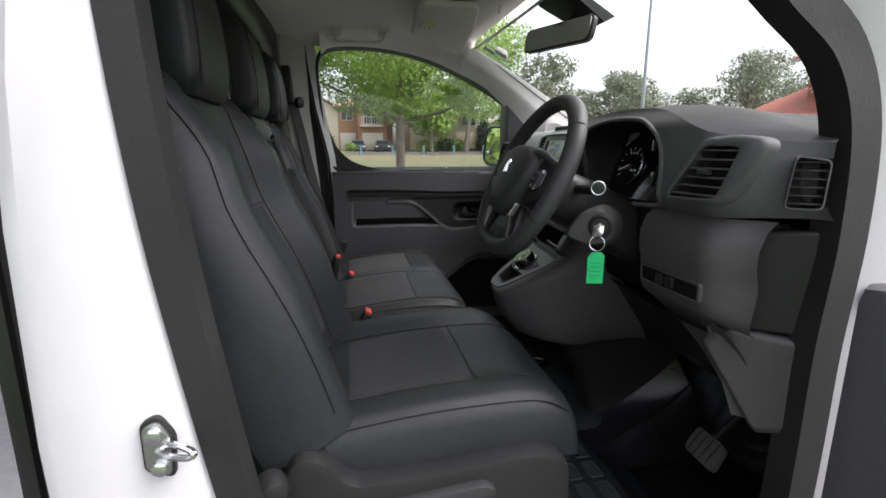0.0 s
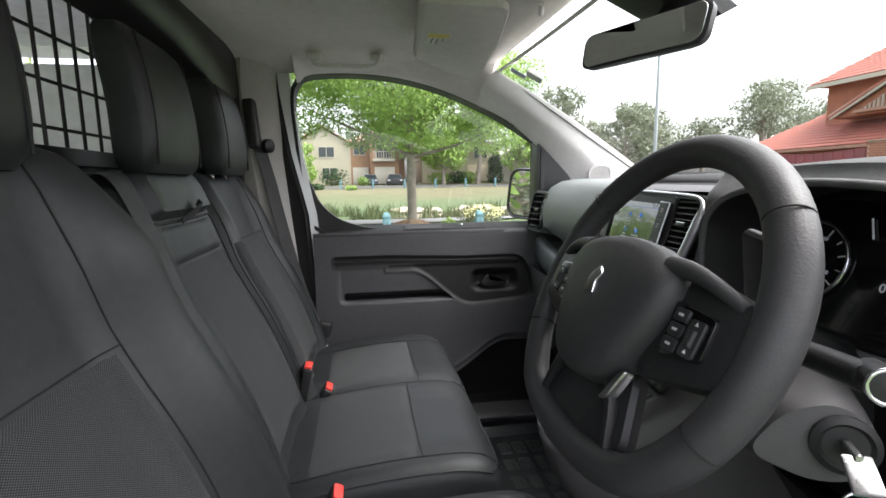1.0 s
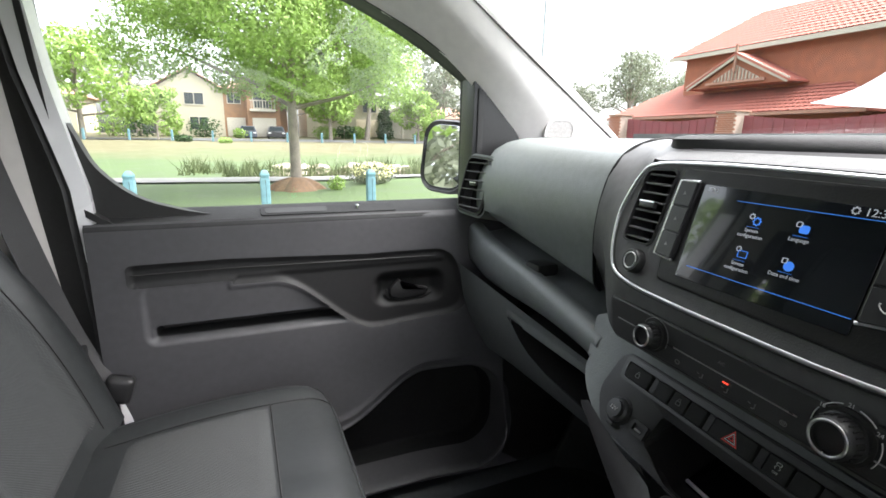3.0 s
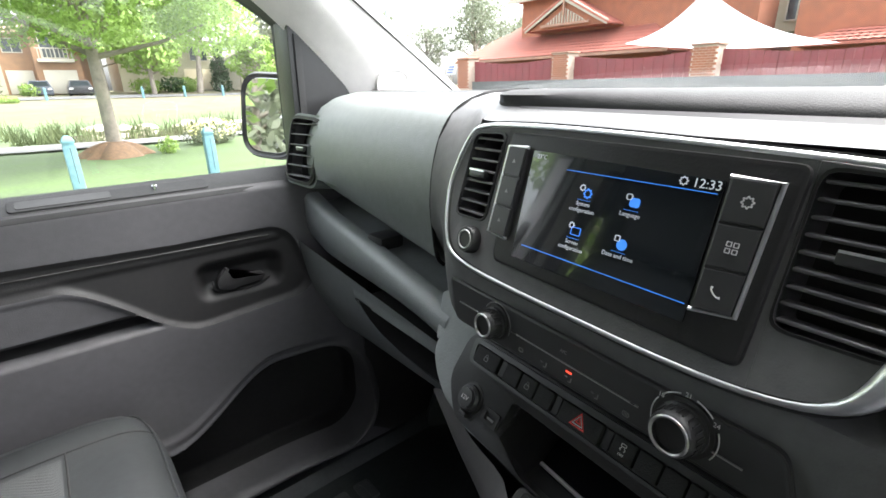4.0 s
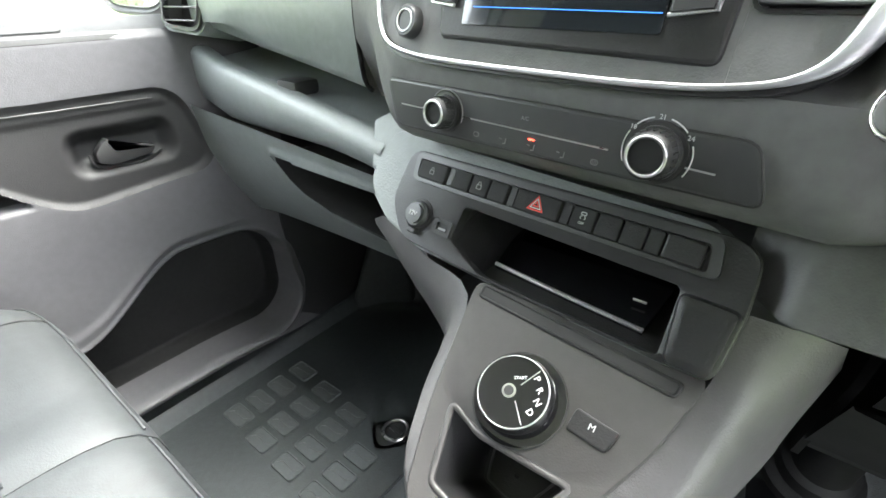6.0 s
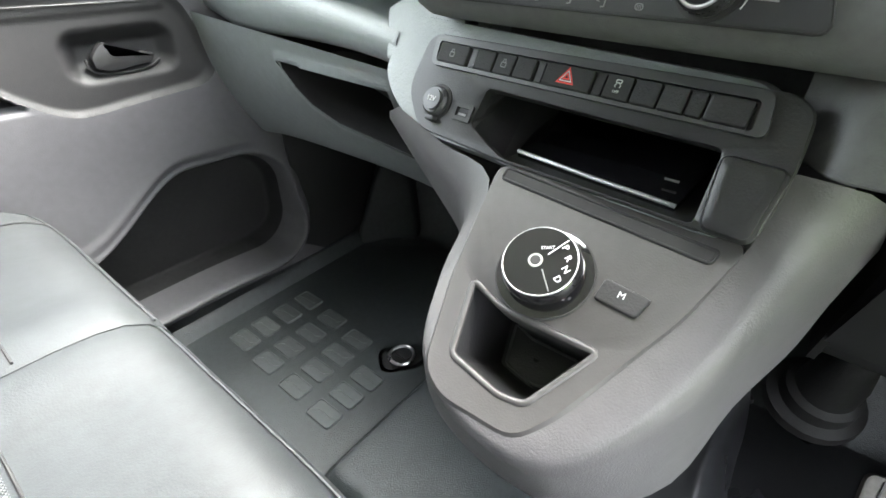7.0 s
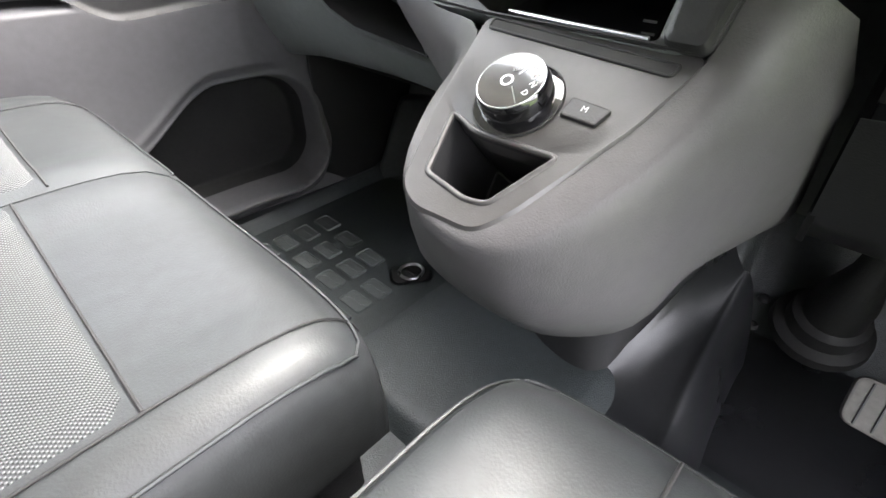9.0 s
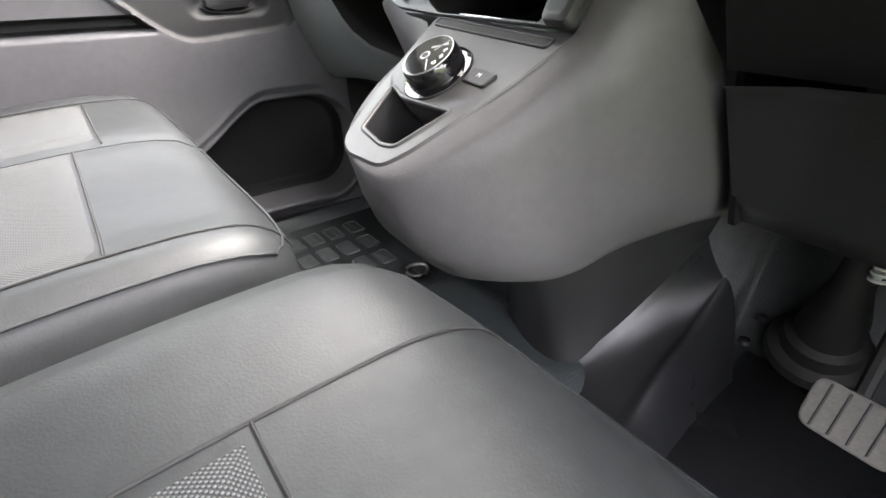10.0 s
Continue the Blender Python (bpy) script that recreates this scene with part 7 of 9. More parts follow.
def build_console():
    c = thing("centre_console", (0.45, -0.08, FLOOR_Z), "grey lower console with rotary gear selector and open bin", "console")
    def kz(x):
        return 1.130 + 0.6535 * (x - 0.415)
    top = [(0.52, 0.165), (0.46, 0.085), (0.40, 0.058), (0.33, 0.042), (0.278, 0.020), (0.252, -0.022), (0.244, -0.083), (0.262, -0.126), (0.33, -0.170), (0.42, -0.206), (0.50, -0.235), (0.56, -0.25)]
    mid = [(0.56, 0.150), (0.48, 0.090), (0.42, 0.070), (0.35, 0.055), (0.302, 0.030), (0.280, -0.022), (0.274, -0.083), (0.290, -0.135), (0.36, -0.185), (0.45, -0.220), (0.54, -0.245), (0.62, -0.26)]
    low = [(0.62, 0.135), (0.54, 0.090), (0.48, 0.065), (0.42, 0.045), (0.375, 0.018), (0.352, -0.030), (0.346, -0.083), (0.362, -0.135), (0.42, -0.180), (0.51, -0.212), (0.60, -0.235), (0.68, -0.255)]
    bot = [(0.68, 0.10), (0.60, 0.070), (0.54, 0.045), (0.49, 0.025), (0.458, 0.0), (0.445, -0.04), (0.442, -0.083), (0.455, -0.125), (0.49, -0.160), (0.55, -0.190), (0.62, -0.215), (0.70, -0.24)]
    def ringz(pts, zf, head, tail):
        """One ring of the shell: plan points with a height rule, and its two upper ends beside the switch panel."""
        p = [(x, y, zf(x, y)) for x, y in pts]
        return [tuple(q) for q in spline(list(head) + p[len(head):len(p) - len(tail)] + list(tail), 4)]
    rim = [(0.50, 0.06), (0.43, 0.044), (0.38, 0.035), (0.33, 0.025), (0.282, 0.006), (0.266, -0.02), (0.264, -0.083), (0.284, -0.100), (0.33, -0.124), (0.40, -0.150), (0.46, -0.17), (0.50, -0.18)]
    rings = [ringz(rim, lambda x, y: kz(x) + 0.0015, ((0.4490, 0.200, 1.158), (0.433, 0.125, 1.139), (0.412, 0.050, 1.128)), ((0.398, -0.158, 1.122), (0.420, -0.168, 1.142), (0.443, -0.172, 1.188))),
             ringz([(mix(x, m, 0.15), mix(y, n, 0.15)) for (x, y), (m, n) in zip(top, rim)], lambda x, y: kz(x) + 0.0015, ((0.4500, 0.216, 1.149), (0.430, 0.143, 1.121), (0.404, 0.062, 1.113)), ((0.402, -0.180, 1.124), (0.425, -0.188, 1.147), (0.4445, -0.194, 1.187))),
             ringz(top, lambda x, y: kz(x) - 0.006, ((0.457, 0.223, 1.138), (0.436, 0.152, 1.104), (0.405, 0.072, 1.093)), ((0.410, -0.196, 1.116), (0.436, -0.207, 1.140), (0.452, -0.217, 1.183))),
             ringz([(x * 0.7 + m * 0.3 - 0.004, y * 0.7 + n * 0.3) for (x, y), (m, n) in zip(top, mid)], lambda x, y: mix(kz(x), 0.97, 0.22) - 0.01, ((0.470, 0.218, 1.112), (0.448, 0.150, 1.074), (0.412, 0.078, 1.060)), ((0.422, -0.203, 1.082), (0.460, -0.222, 1.108), (0.478, -0.238, 1.166))),
             ringz([(x * 0.4 + m * 0.6 - 0.004, y * 0.4 + n * 0.6) for (x, y), (m, n) in zip(top, mid)], lambda x, y: mix(kz(x), 0.95, 0.62) - 0.01, ((0.492, 0.196, 1.066), (0.466, 0.134, 1.034), (0.424, 0.078, 1.010)), ((0.438, -0.207, 1.030), (0.496, -0.232, 1.062), (0.535, -0.250, 1.110))),
             ringz(mid, lambda x, y: 0.935 + 0.20 * max(0, x - 0.40), ((0.550, 0.150, 0.980),), ((0.450, -0.206, 0.962), (0.530, -0.234, 0.995), (0.605, -0.250, 1.022))),
             ringz([((x + m) / 2, (y + n) / 2) for (x, y), (m, n) in zip(mid, low)], lambda x, y: 0.893 + 0.20 * max(0, x - 0.42), (), ((0.480, -0.200, 0.922), (0.568, -0.230, 0.946), (0.660, -0.250, 0.958))),
             ringz(low, lambda x, y: 0.878 + 0.16 * max(0, x - 0.45), (), ((0.510, -0.194, 0.898), (0.598, -0.226, 0.916), (0.690, -0.249, 0.918))),
             ringz([((x + m) / 2, (y + n) / 2) for (x, y), (m, n) in zip(low, bot)], lambda x, y: 0.864 + 0.16 * max(0, x - 0.48), (), ((0.530, -0.186, 0.880), (0.612, -0.216, 0.896), (0.700, -0.244, 0.900))),
             ringz(bot, lambda x, y: 0.858 + 0.20 * max(0, x - 0.52), (), ((0.550, -0.176, 0.872), (0.620, -0.204, 0.886), (0.710, -0.236, 0.892)))]
    part("shell", loft(rings, caps=False, closed=False), GREY, c, "grained mid-grey plastic shell", 60)
    part("shell_floor", loft([rings[-1], [(x + 0.03, y, z + 0.02) for x, y, z in rings[-1]]], caps=True, closed=True), MATT, c)
    high = spline([(0.80, 0.09, 0.86), (0.56, 0.055, 0.84), (0.478, 0.0, 0.838), (0.470, -0.085, 0.838), (0.540, -0.150, 0.862), (0.630, -0.196, 0.885), (0.735, -0.228, 0.905)], 5)
    foot = spline([(1.0, 0.11, 0.555), (0.66, 0.088, 0.557), (0.585, 0.02, 0.558), (0.571, -0.092, 0.566), (0.664, -0.126, 0.630), (0.745, -0.152, 0.705), (0.812, -0.182, 0.792)], 5)
    ped = [[p.lerp(q, t) + Vector((0.030 * math.sin(math.pi * t), 0.008 * math.sin(math.pi * t), 0)) for p, q in zip(high, foot)] for t in (i / 8 for i in range(9))]
    part("pedestal", loft(ped, caps=False, closed=False), SATIN, c, "dark satin pedestal under the console", 40)
    # satin top with bin, selector and groove
    outer = soften([kp(0.428, 0.048), kp(0.329, 0.029), kp(0.262, 0.006), kp(0.250, -0.020), kp(0.252, -0.085), kp(0.275, -0.105), kp(0.363, -0.150), kp(0.424, -0.170)], 0.014, 4)
    bin_s = soften([kp(0.330, 0.004), kp(0.279, -0.012), kp(0.272, -0.060), kp(0.275, -0.080), kp(0.322, -0.108), kp(0.321, -0.030)], 0.006, 3)
    topplate = part("top_plate", holed(KP, outer, bin_s, -0.02, 0.004, 0.003), CONSOLETOP, c, "satin black console top")
    ca, cb = kp(0.300, -0.050)
    part("bin", loft([[KP.at(mix(ca, a, k), mix(cb, b, k) + s, h) for a, b in bin_s] for k, s, h in ((1.0, 0, 0.0035), (0.985, 0, 0.001), (0.95, 0.002, -0.02), (0.84, 0.012, -0.072), (0.72, 0.014, -0.078), (0.05, 0.014, -0.078))], caps=False), SATIN, topplate, "dark open bin")
    liner = [KP.at(mix(ca, a, 0.60), mix(cb, b, 0.62) + 0.014, -0.0755) for a, b in bin_s]
    part("bin_liner", tube(liner, 0.0012, 6, closed=True), LOUVRE, topplate)
    ring_line(KP, [(mix(ca, a, 1.03), mix(cb, b, 1.03)) for a, b in bin_s], 0.0030, 0.0030, CONSOLETOP, topplate, "bin_rim")
    part("groove", slab(KP, soften([kp(0.424, 0.036), kp(0.414, 0.036), kp(0.402, -0.149), kp(0.412, -0.152)], 0.004), 0.003, 0.0048, 0.0), MATT, topplate, "pen groove")
    ring_line(KP, soften([kp(0.424, 0.036), kp(0.414, 0.036), kp(0.402, -0.149), kp(0.412, -0.152)], 0.004), 0.0014, 0.0045, SATIN, topplate, "groove_rim")
    # rotary selector
    a, b = kp(0.356, -0.045)
    g = part("gear_selector", revolve([(0.0400, 0.0), (0.0395, 0.003), (0.0330, 0.004), (0.0325, 0.004), (0.0320, 0.016), (0.0305, 0.022), (0.0285, 0.0245), (0.0265, 0.0245), (0.002, 0.0240)], KP.at(a, b, 0.003), KP.n, 48), PIANO, c, "glossy black rotary gear selector with silver rim")
    ring_line(KP, [(a + 0.0290 * math.cos(t), b + 0.0290 * math.sin(t)) for t in (2 * math.pi * i / 40 for i in range(40))], 0.0007, 0.0268, STEEL, g, "silver_rim")
    ring_line(KP, [(a + 0.0395 * math.cos(t), b + 0.0395 * math.sin(t)) for t in (2 * math.pi * i / 40 for i in range(40))], 0.0012, 0.005, MATT, g, "base_ring")
    for w, ang in (("P", 52), ("R", 27), ("N", 2), ("D", -24)):
        t = radians(ang)
        part("letter", text_mesh(w, 0.0075, Plane(KP.at(a + 0.0215 * math.cos(t), b + 0.0215 * math.sin(t), 0.0272), KP.u * math.cos(radians(-35)) + KP.v * math.sin(radians(-35)), KP.v * math.cos(radians(-35)) - KP.u * math.sin(radians(-35))), 0, 0), PALE, g)
    part("letter", text_mesh("START", 0.0036, Plane(KP.at(a + 0.001, b + 0.012, 0.0272), KP.u * 0.9 + KP.v * 0.42, KP.v * 0.9 - KP.u * 0.42), 0, 0), PALE, g)
    part("brake_mark", revolve([(0.0058, 0), (0.0058, 0.0004)], KP.at(a - 0.003, b - 0.001, 0.0272), KP.n, 24), STEEL, g)
    part("brake_mark", revolve([(0.0040, 0), (0.0040, 0.0006)], KP.at(a - 0.003, b - 0.001, 0.0273), KP.n, 24), MATT, g)
    for ang in (62, -48):
        t = radians(ang)
        part("sector_line", tube([KP.at(a + 0.008 * math.cos(t), b + 0.008 * math.sin(t), 0.0274), KP.at(a + 0.027 * math.cos(t), b + 0.027 * math.sin(t), 0.0274)], 0.0005, 4), STEEL, g)
    mb = part("mode_button", slab(KP, soften([kp(0.369, -0.090), kp(0.366, -0.126), kp(0.351, -0.121), kp(0.353, -0.088)], 0.003), 0.002, 0.007, 0.0015), SATIN, c)
    part("letter", text_mesh("M", 0.0075, KP, *kp(0.361, -0.106), 0.0072), PALE, mb)


def build_wheel():
    w = thing("steering_wheel", (0.205, -0.40, 1.20), "black leather steering wheel with padded hub and control pads", "steering wheel")
    pts = []
    for i in range(72):
        t = 2 * math.pi * i / 72
        a, b = 0.178 * math.cos(t), 0.178 * math.sin(t)
        if b < -0.14:
            b = -0.14 - (abs(b) - 0.14) * 0.55
        pts.append(WP.at(a, b, 0.0))
    part("rim", tube(pts, 0.0168, 16, closed=True, flat=1.12), WHEELHIDE, w, "black leather rim")
    for ang in (38, 142, 205, 335):
        t = radians(ang)
        c = WP.at(0.178 * math.cos(t), 0.178 * math.sin(t), 0)
        e1, e2 = WP.u * math.cos(t) + WP.v * math.sin(t), WP.n
        part("rim_seam", tube([c + 0.0178 * (math.cos(s) * e1 + 1.06 * math.sin(s) * e2) for s in (2 * math.pi * i / 18 for i in range(18))], 0.0009, 5, closed=True), STITCH, w)

    def dome(outline, heights, flare=0.0):
        """A cushion-shaped cap over an outline: (height, share of the outline)."""
        cx, cy = sum(p[0] for p in outline) / len(outline), sum(p[1] for p in outline) / len(outline)
        return loft([[WP.at(mix(cx, a, k), mix(cy, b, k), h + flare * abs(a)) for a, b in outline] for h, k in heights])

    # shield-shaped airbag cover
    hub = [(-0.088, 0.044), (-0.050, 0.062), (0.0, 0.067), (0.050, 0.062), (0.088, 0.044), (0.094, 0.014), (0.082, -0.026), (0.060, -0.064), (0.032, -0.088), (0.0, -0.094), (-0.032, -0.088), (-0.060, -0.064), (-0.082, -0.026), (-0.094, 0.014)]
    o = [(p.x, p.y) for p in spline([(a, b, 0) for a, b in hub], 4, closed=True)]
    part("hub_pad", dome(o, ((-0.02, 0.92), (0.010, 1.0), (0.026, 0.985), (0.035, 0.93), (0.041, 0.80), (0.0445, 0.5), (0.046, 0.15))), WHEELHIDE, w, "soft black airbag cover", 60)
    bd = soften([(-0.006, -0.018), (0.002, -0.010), (0.010, -0.014), (0.006, 0.0), (0.012, 0.010), (0.004, 0.018), (-0.006, 0.010), (-0.010, 0.002)], 0.003, 3)
    part("badge", slab(Plane(WP.at(-0.004, 0.006, 0.0455), WP.u, WP.v), bd, 0, 0.003, 0.001), CHROME, w, "plain chrome badge")
    for s in (-1, 1):
        # side spoke with a brow above the keys
        arm = soften([(s * 0.070, 0.040), (s * 0.120, 0.046), (s * 0.170, 0.036), (s * 0.174, -0.034), (s * 0.120, -0.050), (s * 0.070, -0.060)], 0.014)
        sp_ = part("spoke", dome(arm, ((-0.014, 0.96), (0.006, 1.0), (0.013, 0.95), (0.016, 0.80), (0.017, 0.3))), SATIN, w, "black spoke with control keys")
        brow = spline([(s * 0.074, 0.046, 0.026), (s * 0.100, 0.046, 0.024), (s * 0.128, 0.040, 0.020), (s * 0.156, 0.030, 0.012)], 5)
        part("brow", tube([WP.at(*p) for p in brow], [0.010 * mix(1.0, 0.55, i / (len(brow) - 1)) for i in range(len(brow))], 12), WHEELHIDE, sp_)
        pad = Plane(WP.at(s * 0.118, -0.006, 0.0165), WP.u, WP.v)
        part("button_block", slab(pad, soften([(-0.026, 0.026), (0.026, 0.022), (0.028, -0.016), (-0.020, -0.026)], 0.006) if s > 0 else soften([(-0.026, 0.022), (0.026, 0.026), (0.020, -0.026), (-0.028, -0.016)], 0.006), 0.0, 0.004, 0.0015), PIANO, sp_, "gloss black key block")
        for i in range(3):
            bt = slab(pad, rrect(0.017, 0.0115, 0.002, cx=-s * 0.010, cy=0.0145 - 0.0135 * i), 0.003, 0.0062, 0.001)
            part("pad_button", bt, KEYBLACK, sp_)
            part("pad_mark", box(pad.at(-s * 0.010, 0.0145 - 0.0135 * i, 0.0064), (0.006, 0.0022, 0.0004), 0, 1, pad.rot()), PALE, sp_)
        part("pad_button", slab(pad, rrect(0.017, 0.032, 0.003, cx=s * 0.012, cy=-0.001), 0.003, 0.0066, 0.001), KEYBLACK, sp_)
        part("thumb_wheel", tube([pad.at(s * 0.012, -0.008, 0.0055), pad.at(s * 0.012, 0.006, 0.0055)], 0.0045, 12), SATIN, sp_)
        for k in (-0.013, 0.011):
            part("pad_mark", slab(pad, [(s * 0.012 - 0.002, k - 0.001), (s * 0.012 + 0.002, k - 0.001), (s * 0.012, k + 0.0022)], 0.0064, 0.0070, 0.0), PALE, sp_)
    # broad lower spoke in two fingers with a slot between them
    low = soften([(-0.066, -0.060), (0.066, -0.060), (0.092, -0.128), (0.070, -0.152), (-0.070, -0.152), (-0.092, -0.128)], 0.012)
    ls = part("lower_spoke", dome(low, ((-0.016, 0.96), (-0.004, 1.0), (0.002, 0.96), (0.005, 0.80), (0.006, 0.3))), SATIN, w, "black lower spoke")
    part("slot", slab(WP, soften([(-0.030, -0.118), (0.030, -0.118), (0.024, -0.138), (-0.024, -0.138)], 0.006), 0.004, 0.0072, 0.0005), MATT, ls)
    for s in (-1, 1):
        part("finger", tube([WP.at(s * 0.050, -0.078, 0.010), WP.at(s * 0.064, -0.108, 0.006), WP.at(s * 0.074, -0.140, 0.002)], [0.013, 0.012, 0.010], 12, flat=0.6), SATIN, ls)
    part("accent", slab(WP, soften([(0.050, -0.098), (0.066, -0.062), (0.074, -0.060), (0.064, -0.092)], 0.004), 0.010, 0.021, 0.003), STEEL, w, "silver accent")
    part("column_boss", revolve([(0.060, -0.05), (0.058, -0.02), (0.05, 0.0)], WP.at(0, 0, 0.0), WP.n, 24), MATT, w)


def build_upper_things():
    m = thing("rear_view_mirror", (0.43, -0.05, 1.70), "black interior mirror hanging from the windscreen", "mirror")
    u = Vector((0.42, -0.90, 0.02)).normalized()
    P = Plane((0.420, -0.055, 1.748), u, Vector((0.10, 0.05, 1)))
    o = soften([(-0.125, -0.030), (0.115, -0.036), (0.125, 0.030), (-0.120, 0.034)], 0.02, 5)
    rings = [[P.at(a * k, b * k, h) for a, b in o] for h, k in ((0.008, 0.97), (0.006, 1.0), (-0.012, 0.98), (-0.028, 0.82), (-0.034, 0.5))]
    part("case", loft(rings), SATIN, m)
    part("mirror_glass", slab(P, [(a * 0.95, b * 0.92) for a, b in o], 0.006, 0.010, 0.0008), MIRROR, m)
    part("stem", tube([(0.440, -0.06, 1.765), (0.47, -0.055, 1.80), (0.475, -0.05, 1.825)], 0.012, 10), SATIN, m)
    part("sensor_cover", loft([[(0.40, -0.13, 1.868), (0.56, -0.11, 1.79), (0.56, 0.02, 1.79), (0.40, 0.05, 1.868)], [(0.40, -0.13, 1.85), (0.53, -0.11, 1.775), (0.53, 0.02, 1.775), (0.40, 0.05, 1.85)], [(0.41, -0.10, 1.83), (0.49, -0.09, 1.785), (0.49, 0.0, 1.785), (0.41, 0.02, 1.83)]]), MATT, m, "black sensor cover")
    for s, nm in ((1, "passenger"), (-1, "driver")):
        v = thing("sun_visor", (0.18, s * 0.38, 1.87), "folded pale grey %s sun visor" % nm, "sun visor", "sun visors")
        rings = []
        for h, k in ((0.010, 0.97), (0.012, 1.0), (-0.004, 1.0), (-0.008, 0.97)):
            pts = soften([(0.055, 0.160), (0.245, 0.150), (0.290, 0.40), (0.295, 0.66), (0.20, 0.62), (0.080, 0.53)], 0.03)
            rings.append([(mix(0.18, x, k), s * mix(0.36, y, k), 1.872 + h - 0.10 * (x - 0.1) * step(0.1, 0.36, x) - 0.03 * step(0.45, 0.62, y)) for x, y in pts])
        part("board", loft(rings), LINING, v)
        if s > 0:
            pl = Plane((0.121, 0.352, 1.8525), (0, 1, -0.01), (1, 0, -0.05))
            part("warning_label", slab(pl, rrect(0.085, 0.055, 0.003), 0.0, 0.0014, 0.0), material("label_paper", (0.75, 0.74, 0.68), 0.6, vary=0.05), v, "white and yellow paper label", flip=False)
            part("label_yellow", slab(pl, rrect(0.028, 0.05, 0.002, cx=-0.027), 0.0, 0.002, 0.0), material("label_yellow", (0.75, 0.60, 0.12), 0.6, vary=0.05), v)
            for i in range(3):
                part("label_line", box(pl.at(0.012, 0.014 - 0.013 * i, 0.002), (0.04, 0.003, 0.0006), 0, 1, pl.rot()), GREY, v)
        part("clip", tube([(0.31, s * 0.145, 1.87), (0.318, s * 0.168, 1.858)], 0.006, 8), PILLAR, v)
    g = thing("grab_handle", (-0.11, 0.63, 1.87), "pale grey ceiling grab handle above the passenger window", "grab handle")
    part("grip", tube(spline([(-0.212, 0.705, 1.895), (-0.205, 0.696, 1.872), (-0.185, 0.688, 1.860), (-0.11, 0.680, 1.856), (-0.035, 0.670, 1.856), (-0.012, 0.668, 1.870), (-0.006, 0.672, 1.892)], 5), 0.0105, 10, flat=0.7), PILLAR, g)
    for x in (-0.205, -0.012):
        part("foot", box((x, 0.692, 1.884), (0.045, 0.03, 0.022), 0.005), PILLAR, g)
    l = thing("dome_lamp", (0.20, 0.0, 1.88), "ceiling lamp with frosted lens in the headlining", "lamp")
    part("bezel", slab(Plane((0.20, 0.0, 1.888), (0, 1, 0), (1, 0, 0)), rrect(0.20, 0.12, 0.02), -0.004, 0.012, 0.003), PILLAR, l, flip=False)
    part("lens", slab(Plane((0.20, 0.03, 1.880), (0, 1, 0), (1, 0, 0)), rrect(0.07, 0.05, 0.01), -0.008, 0.004, 0.002), material("lamp_lens", (0.75, 0.62, 0.35), 0.3, vary=0.05), l)


def build_pedals():
    p = thing("brake_pedal", (0.71, -0.44, 0.60), "grey ribbed rubber brake pedal", "pedal", "pedals")
    P = Plane((0.705, -0.452, 0.680), (0.0, -1, 0.0), (0.62, 0.10, 0.78))
    part("pad", slab(P, soften([(-0.052, -0.036), (0.056, -0.040), (0.052, 0.034), (-0.048, 0.036)], 0.018), -0.008, 0.006, 0.004), material("pedal_rubber", (0.10, 0.095, 0.088), 0.8, vary=0.15, bump=0.3), p)
    for i in range(4):
        a = -0.032 + 0.021 * i
        part("groove", tube([P.at(a - 0.003, -0.032, 0.0065), P.at(a + 0.003, 0.030, 0.0065)], 0.0016, 6), MATT, p)
    part("arm", tube([P.at(0, 0.02, -0.008), (0.86, -0.44, 0.80), (0.92, -0.43, 0.98)], 0.010, 8), MATT, p)
    a = thing("accelerator_pedal", (0.78, -0.60, 0.58), "long black accelerator pedal", "pedal", "pedals")
    P = Plane((0.78, -0.60, 0.66), (0.0, -1, 0.0), (0.55, 0, 0.84))
    part("pad", slab(P, rrect(0.055, 0.15, 0.015), -0.008, 0.006, 0.004), RUBBER, a)
    part("arm", tube([P.at(0, 0.06, -0.008), (0.90, -0.60, 0.85)], 0.009, 8), MATT, a)
    c = thing("clutch_blank", (0.95, -0.30, 0.55), "black moulded cover over the steering shaft foot", "cover")
    part("boot", revolve([(0.085, 0), (0.082, 0.02), (0.065, 0.03), (0.062, 0.06), (0.050, 0.07), (0.046, 0.12), (0.028, 0.20), (0.022, 0.34)], (0.985, -0.36, 0.57), (-0.35, -0.05, 0.9), 28), RUBBER, c)
    part("spring", tube([(0.86 + 0.012 * math.cos(t), -0.40 + 0.012 * math.sin(t), 0.80 + 0.0016 * t) for t in (0.5 * i for i in range(90))], 0.003, 6), PALE, c, "pale spring")
    for x, y in ((0.918, -0.262), (1.0, -0.258)):
        part("stud", revolve([(0.012, 0), (0.010, 0.008), (0.004, 0.012)], (x, y, 0.562 if x < 0.95 else 0.575), (0, 0, 1), 14), SATIN, c)


build_console()
build_wheel()
build_upper_things()
build_pedals()
build_floor_pads()


# ---- outside ----
def ground_z(x, y):
    z = 0.95 * step(24, 46, y) + 0.5 * step(46, 60, y)
    z += 0.9 * step(9, 20, x) * step(44, 20, y)
    pond = math.exp(-((y - 21.5 - 0.06 * x) / 2.2) ** 2) * step(-1.5, 2.5, x) * step(30, 18, x)
    z -= 0.42 * pond
    z += 0.07 * noise.noise(Vector((x * 0.15, y * 0.15, 0.0))) * step(10, 16, y)
    z += 0.02 * noise.noise(Vector((x * 0.6, y * 0.6, 3.0)))
    z -= 0.03 * step(9, 3, y)
    return z


